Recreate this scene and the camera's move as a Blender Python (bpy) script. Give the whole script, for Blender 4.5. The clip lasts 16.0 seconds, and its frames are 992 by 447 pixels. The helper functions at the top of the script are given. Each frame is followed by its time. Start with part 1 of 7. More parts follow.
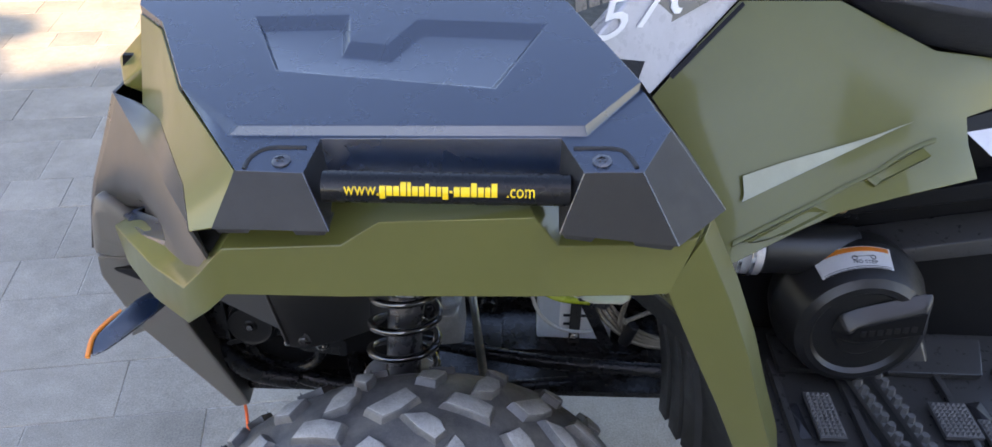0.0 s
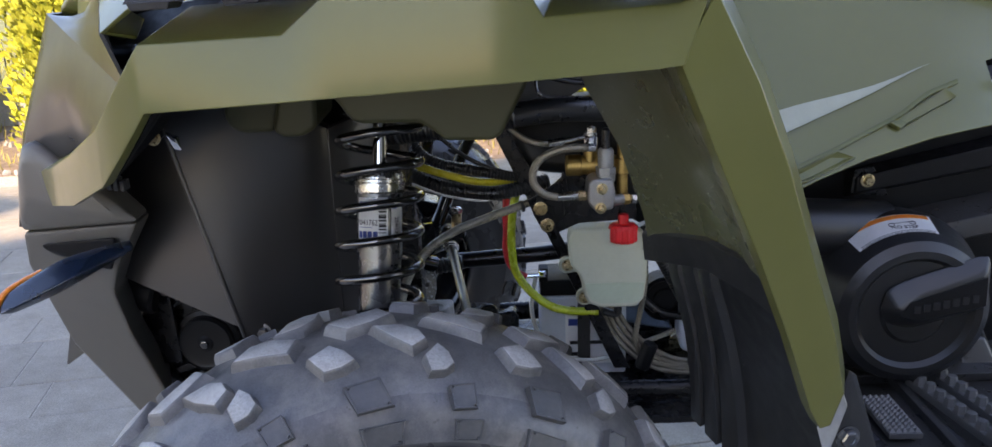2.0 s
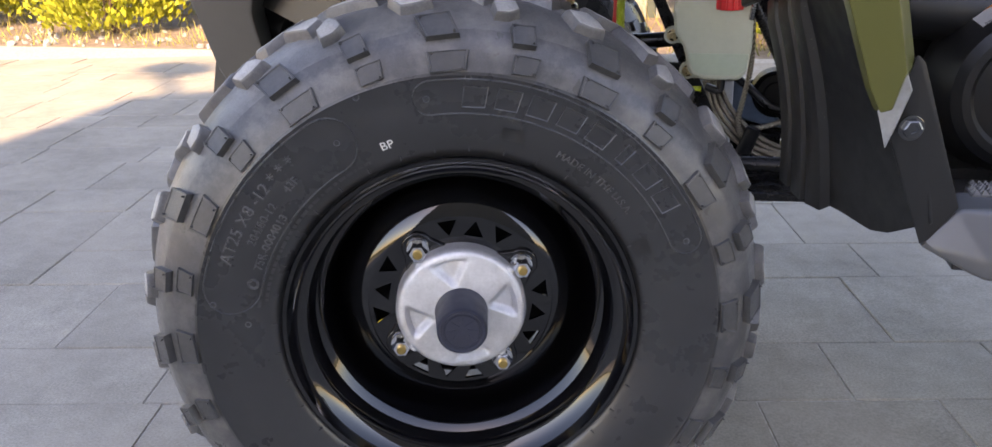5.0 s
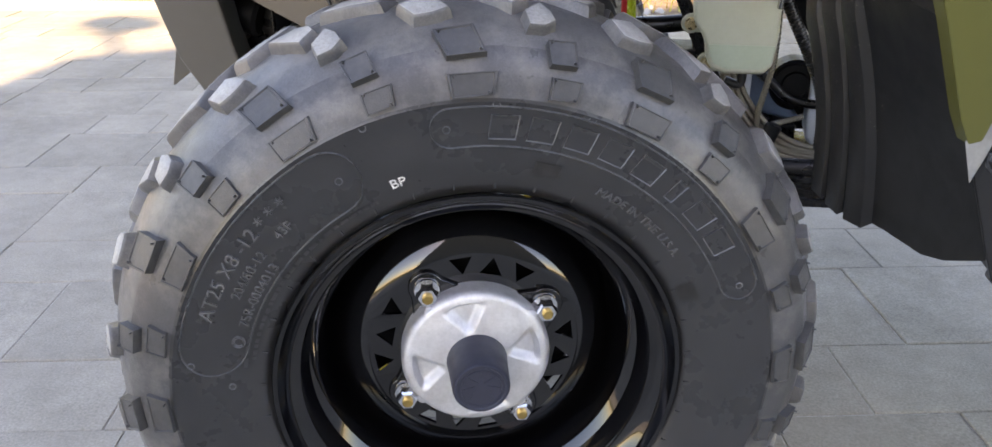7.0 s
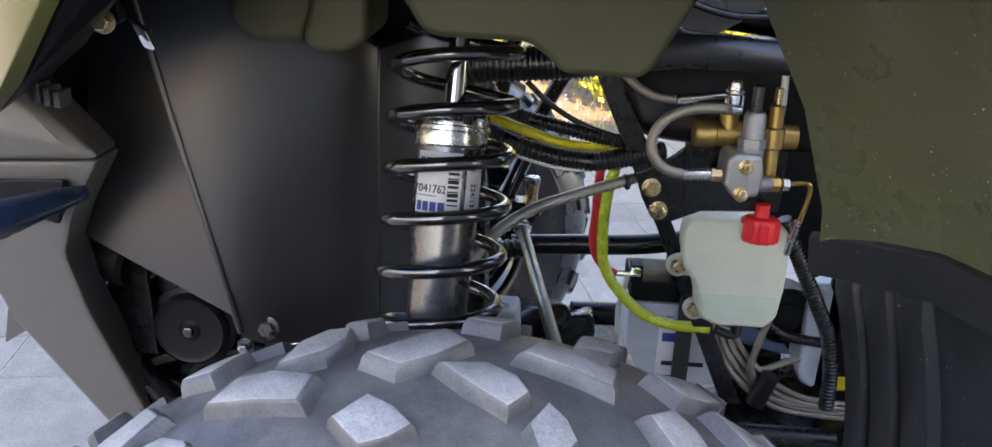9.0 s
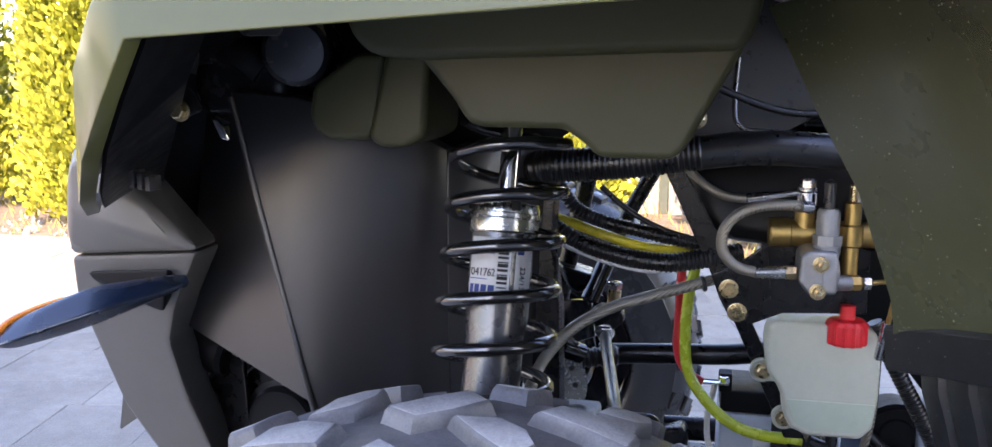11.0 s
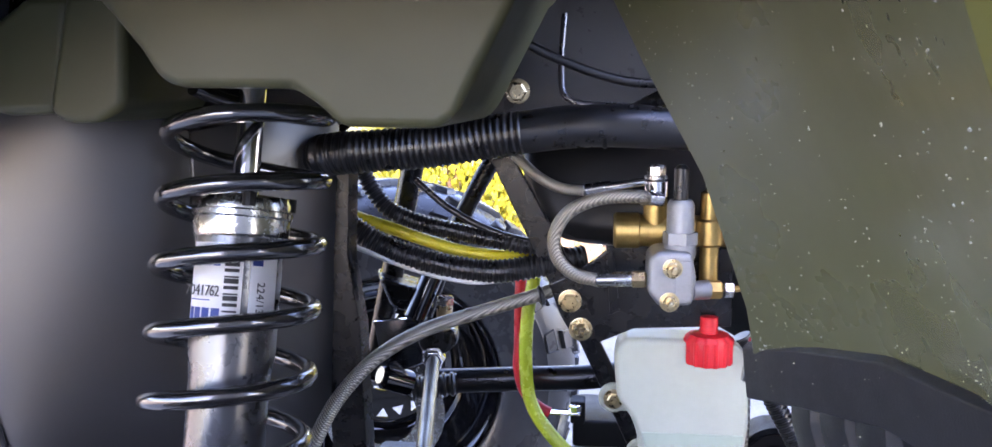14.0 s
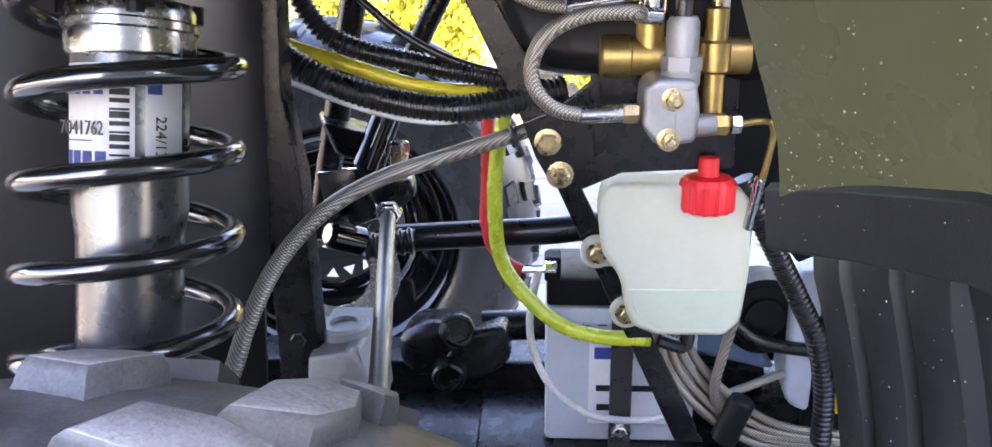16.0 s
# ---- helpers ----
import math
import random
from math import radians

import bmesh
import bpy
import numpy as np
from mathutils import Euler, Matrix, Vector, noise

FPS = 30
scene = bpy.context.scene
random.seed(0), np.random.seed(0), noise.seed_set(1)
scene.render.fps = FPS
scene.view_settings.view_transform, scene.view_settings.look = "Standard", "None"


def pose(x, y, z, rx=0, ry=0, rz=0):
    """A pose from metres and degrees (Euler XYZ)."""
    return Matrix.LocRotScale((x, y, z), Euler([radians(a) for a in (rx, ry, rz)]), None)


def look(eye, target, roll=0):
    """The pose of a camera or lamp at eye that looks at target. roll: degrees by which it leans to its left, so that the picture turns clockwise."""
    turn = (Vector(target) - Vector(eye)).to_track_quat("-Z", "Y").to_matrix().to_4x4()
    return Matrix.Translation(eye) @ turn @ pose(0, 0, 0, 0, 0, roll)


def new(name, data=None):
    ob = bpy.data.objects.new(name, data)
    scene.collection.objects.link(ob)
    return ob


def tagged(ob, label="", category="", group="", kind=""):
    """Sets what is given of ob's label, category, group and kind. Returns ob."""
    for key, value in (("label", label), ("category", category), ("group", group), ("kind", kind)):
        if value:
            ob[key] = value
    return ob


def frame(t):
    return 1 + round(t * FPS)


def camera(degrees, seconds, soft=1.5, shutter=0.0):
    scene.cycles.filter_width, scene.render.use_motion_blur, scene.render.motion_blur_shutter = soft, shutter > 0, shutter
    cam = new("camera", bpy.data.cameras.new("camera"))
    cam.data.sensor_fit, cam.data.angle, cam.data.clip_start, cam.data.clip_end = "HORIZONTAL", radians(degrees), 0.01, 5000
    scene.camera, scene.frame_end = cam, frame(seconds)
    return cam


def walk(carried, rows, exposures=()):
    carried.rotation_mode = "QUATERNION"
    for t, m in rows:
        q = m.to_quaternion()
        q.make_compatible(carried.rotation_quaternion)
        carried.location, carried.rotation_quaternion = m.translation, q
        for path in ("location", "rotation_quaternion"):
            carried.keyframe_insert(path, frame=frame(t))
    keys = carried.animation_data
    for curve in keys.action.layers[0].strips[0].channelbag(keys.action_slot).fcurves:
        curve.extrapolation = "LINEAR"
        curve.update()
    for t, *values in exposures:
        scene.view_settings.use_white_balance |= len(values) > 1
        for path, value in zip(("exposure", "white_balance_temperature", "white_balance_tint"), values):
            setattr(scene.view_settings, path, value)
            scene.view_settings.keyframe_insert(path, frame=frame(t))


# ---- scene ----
cam = camera(59.84, 16.0)
PATH = [
    (0.0, 0.1497, -0.6476, 1.3151, 57.960, -1.220, 1.979),
    (0.5, 0.1619, -0.6014, 1.2208, 61.533, -0.813, 1.905),
    (1.0, 0.1768, -0.5802, 1.0802, 66.826, -0.120, 2.159),
    (1.5, 0.1636, -0.6114, 0.9745, 71.799, 0.562, 1.170),
    (2.0, 0.1650, -0.6594, 0.9376, 73.144, 1.946, 0.611),
    (2.5, 0.1887, -0.6921, 0.8803, 72.831, 2.651, 1.078),
    (3.0, 0.2349, -0.7437, 0.8113, 74.932, 2.540, 5.174),
    (3.5, 0.2479, -0.7744, 0.7654, 74.924, 1.795, 8.279),
    (4.0, 0.2600, -0.7855, 0.7356, 74.342, 1.247, 10.720),
    (4.5, 0.2651, -0.7880, 0.7127, 71.518, 0.888, 11.959),
    (4.7, 0.2668, -0.7889, 0.7048, 70.689, 1.020, 12.444),
    (6.8, 0.2090, -0.6905, 0.7192, 66.572, 0.995, 12.200),
    (7.0, 0.1767, -0.6625, 0.7407, 66.155, 0.152, 9.478),
    (7.5, 0.0948, -0.6281, 0.8148, 66.298, -1.416, 4.211),
    (8.0, 0.1079, -0.5428, 0.8386, 69.148, -2.059, 3.164),
    (8.5, 0.1075, -0.4366, 0.8418, 71.123, -2.365, 2.995),
    (9.0, 0.0827, -0.3696, 0.8549, 71.085, -2.317, 3.266),
    (9.5, 0.0549, -0.3635, 0.8576, 71.480, -2.266, 3.681),
    (10.0, 0.0480, -0.3862, 0.8595, 73.519, -1.975, 3.847),
    (10.2, 0.0629, -0.3895, 0.8534, 74.697, -1.454, 5.347),
    (12.3, 0.2722, -0.4104, 0.7866, 86.934, -0.355, 18.916),
    (12.5, 0.2743, -0.4015, 0.7865, 86.182, -0.379, 18.958),
    (13.0, 0.2670, -0.3512, 0.7690, 84.295, -0.349, 14.981),
    (13.5, 0.2427, -0.2852, 0.7744, 82.368, -0.167, 10.190),
    (14.0, 0.2277, -0.2206, 0.7816, 81.490, 0.383, 6.950),
    (14.5, 0.2323, -0.1842, 0.7817, 79.873, 0.704, 5.545),
    (15.0, 0.2307, -0.1685, 0.7764, 77.414, 0.837, 4.908),
    (15.5, 0.2184, -0.1509, 0.7661, 74.990, 0.890, 4.276),
    (16.0, 0.2021, -0.1193, 0.7467, 71.928, 0.663, 3.277),
]
walk(cam, [(t, pose(*row)) for t, *row in PATH], exposures=[(0.0, 2.68, 8000, 22), (1.0, 2.55, 7700, 24), (2.5, 2.4, 8000, 24), (3.0, 2.72, 8800, 28), (3.5, 2.7, 9000, 28), (4.5, 2.6, 9000, 28), (7.0, 2.95, 9400, 24), (8.0, 3.08, 8700, 24), (10.0, 3.22, 7700, 28), (12.5, 2.9, 6900, 32), (13.0, 3.35, 6900, 30), (13.5, 3.83, 6900, 33), (14.5, 4.1, 7300, 36), (16.0, 4.18, 7700, 32)])

# ---- light ----
world = bpy.data.worlds.new("sky")
scene.world = world
world.use_nodes = True
wn = world.node_tree
sky = wn.nodes.new("ShaderNodeTexSky")
sky.sky_type, sky.sun_disc = "NISHITA", False
sky.sun_elevation, sky.sun_rotation = radians(38), radians(167.6)
sky.ozone_density, sky.dust_density = 3.0, 0.4
bg = wn.nodes["Background"]
bg.inputs["Strength"].default_value = 0.12
wn.links.new(sky.outputs[0], bg.inputs["Color"])
sun = new("sun", bpy.data.lights.new("sun", "SUN"))
sun.data.energy, sun.data.angle, sun.data.color = 2.3, radians(0.5), (1.0, 0.87, 0.67)
sun.matrix_world = look((1.32, -6, 4.8), (0, 0, 0))


# ---- materials ----
def mat(name, color, rough=0.5, metal=0.0, var=0.12, scale=30.0, bump=0.0, bscale=600.0, coat=0.0, coat_rough=0.06,
        island=0.0, piece=0.0, place=False, grain=0.0, gscale=300.0, rvar=0.08, spec=0.5, trans=0.0, sss=0.0, dust=0.0, dust_color=(0.35, 0.33, 0.3), dscale=0.0):
    m = bpy.data.materials.new(name)
    m.use_nodes = True
    nt = m.node_tree
    b = nt.nodes["Principled BSDF"]
    b.inputs["Metallic"].default_value = metal
    b.inputs["Specular IOR Level"].default_value = spec
    b.inputs["Coat Weight"].default_value = coat
    b.inputs["Coat Roughness"].default_value = coat_rough
    b.inputs["Transmission Weight"].default_value = trans
    if sss:
        b.inputs["Subsurface Weight"].default_value = sss
        b.inputs["Subsurface Radius"].default_value = (0.03, 0.03, 0.025)
    co = nt.nodes.new("ShaderNodeTexCoord")
    spot = co.outputs["Object"]
    if place:
        spot = nt.nodes.new("ShaderNodeNewGeometry").outputs["Position"]

    def noise_tex(s, detail=4.0, rough_=0.6):
        n = nt.nodes.new("ShaderNodeTexNoise")
        n.inputs["Scale"].default_value, n.inputs["Detail"].default_value = s, detail
        n.inputs["Roughness"].default_value = rough_
        nt.links.new(spot, n.inputs["Vector"])
        return n.outputs["Fac"]

    def remap(src, lo, hi, a=0.3, z=0.7):
        r = nt.nodes.new("ShaderNodeMapRange")
        r.inputs["From Min"].default_value, r.inputs["From Max"].default_value = a, z
        r.inputs["To Min"].default_value, r.inputs["To Max"].default_value = lo, hi
        nt.links.new(src, r.inputs["Value"])
        return r.outputs["Result"]

    def times(a, c):
        n = nt.nodes.new("ShaderNodeMath")
        n.operation = "MULTIPLY"
        nt.links.new(a, n.inputs[0])
        nt.links.new(c, n.inputs[1])
        return n.outputs[0]

    f = times(remap(noise_tex(scale), 1 - var, 1 + var), remap(noise_tex(scale * 7), 1 - var * 0.5, 1 + var * 0.5))
    if grain:
        f = times(f, remap(noise_tex(gscale, 2.0), 1 - grain, 1 + grain))
    if island:
        g = nt.nodes.new("ShaderNodeNewGeometry")
        f = times(f, remap(g.outputs["Random Per Island"], 1 - island, 1 + island, 0, 1))
    if piece:
        o = nt.nodes.new("ShaderNodeObjectInfo")
        f = times(f, remap(o.outputs["Random"], 1 - piece, 1 + piece, 0, 1))
    hsv = nt.nodes.new("ShaderNodeHueSaturation")
    hsv.inputs["Color"].default_value = (*color, 1)
    nt.links.new(f, hsv.inputs["Value"])
    out = hsv.outputs["Color"]
    if dust:
        mx = nt.nodes.new("ShaderNodeMix")
        mx.data_type = "RGBA"
        nt.links.new(remap(noise_tex(dscale or scale * 0.6, 8.0, 0.7), 0.0, dust, 0.45, 0.72), mx.inputs[0])
        nt.links.new(out, mx.inputs[6])
        mx.inputs[7].default_value = (*dust_color, 1)
        out = mx.outputs[2]
    nt.links.new(out, b.inputs["Base Color"])
    nt.links.new(remap(noise_tex(scale * 2.3), max(0.02, rough - rvar), min(1, rough + rvar)), b.inputs["Roughness"])
    if bump:
        bn = nt.nodes.new("ShaderNodeBump")
        bn.inputs["Strength"].default_value, bn.inputs["Distance"].default_value = bump, 0.001
        nt.links.new(noise_tex(bscale, 3.0), bn.inputs["Height"])
        nt.links.new(bn.outputs["Normal"], b.inputs["Normal"])
    return m


def braid(name, dark, light):
    """Woven steel wire: two crossing sets of strands."""
    m = mat(name, light, 0.36, 0.6, var=0.1, scale=120)
    nt = m.node_tree
    b = nt.nodes["Principled BSDF"]
    co = nt.nodes.new("ShaderNodeTexCoord")
    both = nt.nodes.new("ShaderNodeMath")
    both.operation = "MULTIPLY"
    for i, turn_ in enumerate(((0.3, 0.2, 0.9), (-0.3, 1.1, -0.9))):
        mp = nt.nodes.new("ShaderNodeMapping")
        mp.inputs["Rotation"].default_value = turn_
        w = nt.nodes.new("ShaderNodeTexWave")
        w.bands_direction = "DIAGONAL"
        w.inputs["Scale"].default_value = 250
        nt.links.new(co.outputs["Object"], mp.inputs[0])
        nt.links.new(mp.outputs[0], w.inputs["Vector"])
        nt.links.new(w.outputs["Fac"], both.inputs[i])
    mx = nt.nodes.new("ShaderNodeMix")
    mx.data_type = "RGBA"
    nt.links.new(both.outputs[0], mx.inputs[0])
    mx.inputs[6].default_value, mx.inputs[7].default_value = (*dark, 1), (*light, 1)
    nt.links.new(mx.outputs[2], b.inputs["Base Color"])
    bn = nt.nodes.new("ShaderNodeBump")
    bn.inputs["Strength"].default_value, bn.inputs["Distance"].default_value = 0.6, 0.0004
    nt.links.new(both.outputs[0], bn.inputs["Height"])
    nt.links.new(bn.outputs["Normal"], b.inputs["Normal"])
    return m


GREEN = mat("olive_paint", (0.095, 0.094, 0.026), 0.34, var=0.03, scale=8, coat=0.35, coat_rough=0.08, rvar=0.03, spec=0.25)
# The pale patches are dust and, painted in with it, the sky's sheen.
LINER = mat("dusty_sheen_olive_plastic", (0.082, 0.084, 0.038), 0.3, var=0.06, scale=6, coat=0.7, coat_rough=0.24, dust=0.12, dust_color=(0.17, 0.165, 0.12), dscale=4, rvar=0.08)
POCKET = mat("smooth_dark_olive_plastic", (0.052, 0.053, 0.025), 0.45, var=0.06, scale=6, spec=0.3, rvar=0.05, bump=0.08, bscale=1500)
SPECK = mat("dried_mud_specks", (0.24, 0.235, 0.185), 0.9)
CORNER = mat("grained_black_plastic", (0.022, 0.021, 0.0205), 0.5, var=0.06, bump=0.35, bscale=1600, spec=0.35, grain=0.15, gscale=1500)
DARKSTEEL = mat("dark_steel", (0.12, 0.12, 0.125), 0.3, 0.9)
# Black plastic given a blue base that holds the sky's reflection.
LIDBLACK = mat("sky_tinted_black_plastic", (0.0075, 0.0165, 0.035), 0.27, var=0.04, scale=6, bump=0.04, bscale=2600, spec=1.0, coat=0.2, rvar=0.02)
SPLASH = mat("dusty_anthracite_plastic", (0.018, 0.0172, 0.0175), 0.33, spec=0.85, bump=0.06, bscale=2200, var=0.04, scale=5, rvar=0.03)
# Lightened and warmed: the sunlit paving's reflection is part of this base.
BUMPER = mat("ground_tinted_bumper_plastic", (0.105, 0.096, 0.083), 0.37, var=0.05, scale=6, rvar=0.03)
# Paler than the floor's plastic: its gloss highlights are put into this tone.
GRIP = mat("highlit_grip_plastic", (0.085, 0.083, 0.08), 0.37, var=0.05, scale=6, rvar=0.03)
STEPM = mat("satin_grey_step_plastic", (0.075, 0.075, 0.077), 0.36, var=0.05, scale=8, bump=0.1, bscale=1800, spec=0.7, rvar=0.04)
NOSEM = mat("smooth_nose_plastic", (0.046, 0.043, 0.04), 0.3, var=0.05, scale=6, rvar=0.03)
NOSE = mat("smooth_dark_plastic", (0.024, 0.025, 0.028), 0.26, var=0.05, rvar=0.03, coat=0.2)
CYL = mat("grey_cast_aluminium", (0.27, 0.27, 0.27), 0.45, 0.75, var=0.12, scale=50, bump=0.4, bscale=1200)
FLAPM = mat("black_flap_rubber", (0.013, 0.013, 0.0138), 0.4, var=0.15, scale=20, bump=0.2, bscale=900)
PLASTIC = mat("black_plastic", (0.007, 0.007, 0.0075), 0.42, var=0.15, bump=0.1, bscale=1500, spec=0.16)
COVER = mat("clutch_cover_plastic", (0.01, 0.01, 0.0105), 0.36, var=0.08, bump=0.15, bscale=1800, spec=0.5, rvar=0.04)
GREY = mat("anthracite_plastic", (0.034, 0.033, 0.032), 0.3, var=0.06, bump=0.12, bscale=2000, rvar=0.04)
GLOSS = mat("gloss_black_enamel", (0.0025, 0.0025, 0.003), 0.045, var=0.2, coat=0.5, rvar=0.03)
SPRING = mat("black_powder_coat", (0.008, 0.008, 0.009), 0.2, var=0.2, rvar=0.06, spec=0.8, coat=1.0, coat_rough=0.1)
RUBBER = mat("tyre_rubber", (0.088, 0.087, 0.088), 0.42, grain=0.18, gscale=700, var=0.28, scale=11, bump=0.22, bscale=700, dust=0.55, dust_color=(0.24, 0.222, 0.195), dscale=24, rvar=0.12)
SHOULDER = mat("tyre_shoulder_rubber", (0.062, 0.061, 0.062), 0.36, grain=0.15, gscale=700, var=0.25, scale=12, bump=0.2, bscale=700, dust=0.6, dust_color=(0.2, 0.186, 0.163), dscale=21, rvar=0.1)
PLATE = mat("clean_tread_rubber", (0.045, 0.045, 0.046), 0.4, var=0.25, scale=20, bump=0.25, bscale=700, dust=0.5, dust_color=(0.13, 0.122, 0.11), dscale=25)
# Paler than the sidewall: the light raised edges catch is coloured in.
RAISED = mat("lit_sidewall_relief", (0.085, 0.085, 0.086), 0.33, var=0.25, scale=60, bump=0.2, bscale=900)
CHALK = mat("white_chalk_mark", (0.6, 0.6, 0.58), 0.9, var=0.2, scale=300)
TIEROD = mat("iridescent_zinc_steel", (0.2, 0.19, 0.165), 0.4, 1.0, var=0.15, scale=30)
STRUTB = mat("satin_black_enamel", (0.032, 0.032, 0.035), 0.28, var=0.06, rvar=0.04, spec=0.8, coat=0.6, coat_rough=0.22)
RUBBER2 = mat("tyre_sidewall_rubber", (0.022, 0.022, 0.023), 0.3, coat=0.3, coat_rough=0.3, grain=0.12, gscale=700, var=0.15, scale=10, bump=0.12, bscale=900, dust=0.1, dust_color=(0.06, 0.06, 0.057))
# Scuffed block tops, made paler still: skylight from above is in the colour.
LUGTOP = mat("scuffed_lit_tread_rubber", (0.29, 0.284, 0.272), 0.6, grain=0.2, gscale=600, var=0.25, scale=30, bump=0.4, bscale=700, dust=0.6, dust_color=(0.38, 0.365, 0.345))
HOSE = mat("black_hose_rubber", (0.006, 0.006, 0.0065), 0.32, var=0.2, spec=0.6)
STEEL = mat("brushed_steel", (0.5, 0.5, 0.49), 0.24, 1.0, var=0.12, scale=80)
CHROME = mat("chromed_steel", (0.75, 0.75, 0.76), 0.1, 1.0, var=0.05)
ALU = mat("cast_aluminium", (0.6, 0.6, 0.61), 0.52, 0.75, var=0.12, scale=50, bump=0.4, bscale=1200)
CAST = mat("grey_cast_housing", (0.28, 0.28, 0.275), 0.5, 0.5, var=0.15, bump=0.5, bscale=1200)
BRASS = mat("brass", (0.46, 0.31, 0.11), 0.42, 1.0, var=0.15, scale=60)
ZINC = mat("yellow_zinc_steel", (0.5, 0.39, 0.22), 0.3, 1.0, var=0.2, scale=90)
FRAME = mat("black_frame_paint", (0.006, 0.006, 0.0065), 0.28, var=0.2, bump=0.1, bscale=900, spec=0.3)
RED = mat("red_plastic_cap", (0.62, 0.012, 0.016), 0.4, var=0.06)
WHITEPL = mat("translucent_white_plastic", (0.44, 0.445, 0.34), 0.38, var=0.04, scale=20, sss=0.4)
FLUID = mat("pale_green_fluid", (0.385, 0.435, 0.325), 0.38, var=0.05, scale=20, sss=0.4)
BATW = mat("milky_battery_case", (0.5, 0.54, 0.58), 0.4, var=0.05)
PAPER = mat("white_label", (0.78, 0.78, 0.77), 0.35, var=0.04)
INK = mat("black_ink", (0.012, 0.012, 0.014), 0.5)
BLUEINK = mat("blue_ink", (0.03, 0.07, 0.3), 0.45)
YELLOW = mat("yellow_vinyl", (0.85, 0.55, 0.01), 0.4, var=0.04)
ORANGE = mat("orange_print", (0.8, 0.25, 0.03), 0.4, var=0.05)
AMBER = mat("amber_lens", (0.8, 0.22, 0.02), 0.2, var=0.05, coat=0.5)
SILVER = mat("silver_decal", (0.25, 0.255, 0.19), 0.4, 0.1, var=0.05)
TANKW = mat("light_grey_decal", (0.5, 0.5, 0.52), 0.3, var=0.05, coat=0.4)
TANKG = mat("dark_grey_decal", (0.12, 0.125, 0.13), 0.3, var=0.06, coat=0.4)
BRAID = braid("braided_steel_hose", (0.1, 0.088, 0.068), (0.64, 0.57, 0.45))
LIME = mat("lime_fuel_tube", (0.42, 0.5, 0.03), 0.25, var=0.1, trans=0.15)
YTUBE = mat("yellow_tube", (0.7, 0.55, 0.03), 0.3, var=0.1)
REDTUBE = mat("red_cable", (0.6, 0.02, 0.03), 0.35)
CLEAR = mat("clear_breather_tube", (0.5, 0.5, 0.47), 0.25, var=0.1)
PLUG = mat("blue_grey_rubber_plug", (0.02, 0.022, 0.035), 0.5, var=0.1)
VINYL = mat("black_seat_vinyl", (0.02, 0.02, 0.023), 0.4, bump=0.8, bscale=450)
BLUEGREY = mat("blue_grey_plastic", (0.1, 0.15, 0.22), 0.35)
PAVER = mat("grey_concrete_paver", (0.285, 0.258, 0.213), 0.8, var=0.2, scale=3.5, bump=0.5, bscale=350, piece=0.13, place=True, grain=0.22, gscale=260, dust=0.6, dust_color=(0.38, 0.335, 0.275))
PAVER2 = mat("grey_concrete_paver_far", (0.285, 0.258, 0.213), 0.8, var=0.2, scale=3.5, bump=0.5, bscale=350, island=0.13, place=True, grain=0.22, gscale=260, dust=0.6, dust_color=(0.38, 0.335, 0.275))
JOINT = mat("joint_sand", (0.4, 0.37, 0.32), 0.95, var=0.3, scale=60, bump=0.5)
SOIL = mat("dry_soil", (0.2, 0.15, 0.11), 0.95, var=0.4, scale=20, bump=1.0, bscale=90)
GRASS = mat("dry_grass", (0.3, 0.27, 0.08), 0.9, var=0.35, scale=12, island=0.4)
LEAF = mat("thuja_foliage", (0.33, 0.345, 0.032), 0.6, var=0.25, scale=5, island=0.3, trans=0.0)
BARK = mat("bark", (0.09, 0.06, 0.04), 0.9, var=0.3)
FENCE = mat("grey_green_fence_wire", (0.08, 0.1, 0.09), 0.45)
CONC = mat("concrete", (0.3, 0.3, 0.29), 0.9, var=0.2, scale=10, bump=0.5)
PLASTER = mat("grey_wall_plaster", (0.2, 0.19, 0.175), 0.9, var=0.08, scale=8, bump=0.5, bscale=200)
FIELD = mat("far_meadow", (0.16, 0.17, 0.06), 0.95, var=0.3, scale=0.2)
CORD = mat("orange_cord", (0.75, 0.12, 0.03), 0.6)


# ---- building blocks ----
HOME = {}


def thing(name, at, label, category, group="", kind=""):
    e = new(name)
    e.empty_display_size = 0.05
    e.location = at
    HOME[e] = Matrix.Translation(at)
    return tagged(e, label, category, group, kind)


def shade(bm, angle=32):
    lim = radians(angle)
    for fc in bm.faces:
        fc.smooth = True
    for e in bm.edges:
        e.smooth = len(e.link_faces) == 2 and e.calc_face_angle(0) < lim


def mesh_of(name, bm, *mats, angle=32):
    bmesh.ops.recalc_face_normals(bm, faces=bm.faces)
    shade(bm, angle)
    me = bpy.data.meshes.new(name)
    bm.to_mesh(me)
    bm.free()
    for m in mats:
        me.materials.append(m)
    return me


def hang(ob, parent, m=None):
    """Put ob at the world pose m, under parent."""
    m = m or Matrix.Identity(4)
    HOME[ob] = m
    if parent is not None:
        ob.parent = parent
        ob.matrix_parent_inverse = HOME[parent].inverted()
    ob.matrix_basis = m
    return ob


def part(name, bm, material, parent, label="", m=None, angle=32, even=True):
    mats = material if isinstance(material, (list, tuple)) else [material]
    ob = new(name, mesh_of(name, bm, *mats, angle=angle))
    hang(ob, parent, m)
    if even:
        w = ob.modifiers.new("even_normals", "WEIGHTED_NORMAL")
        w.keep_sharp, w.weight = True, 80
    return tagged(ob, label)


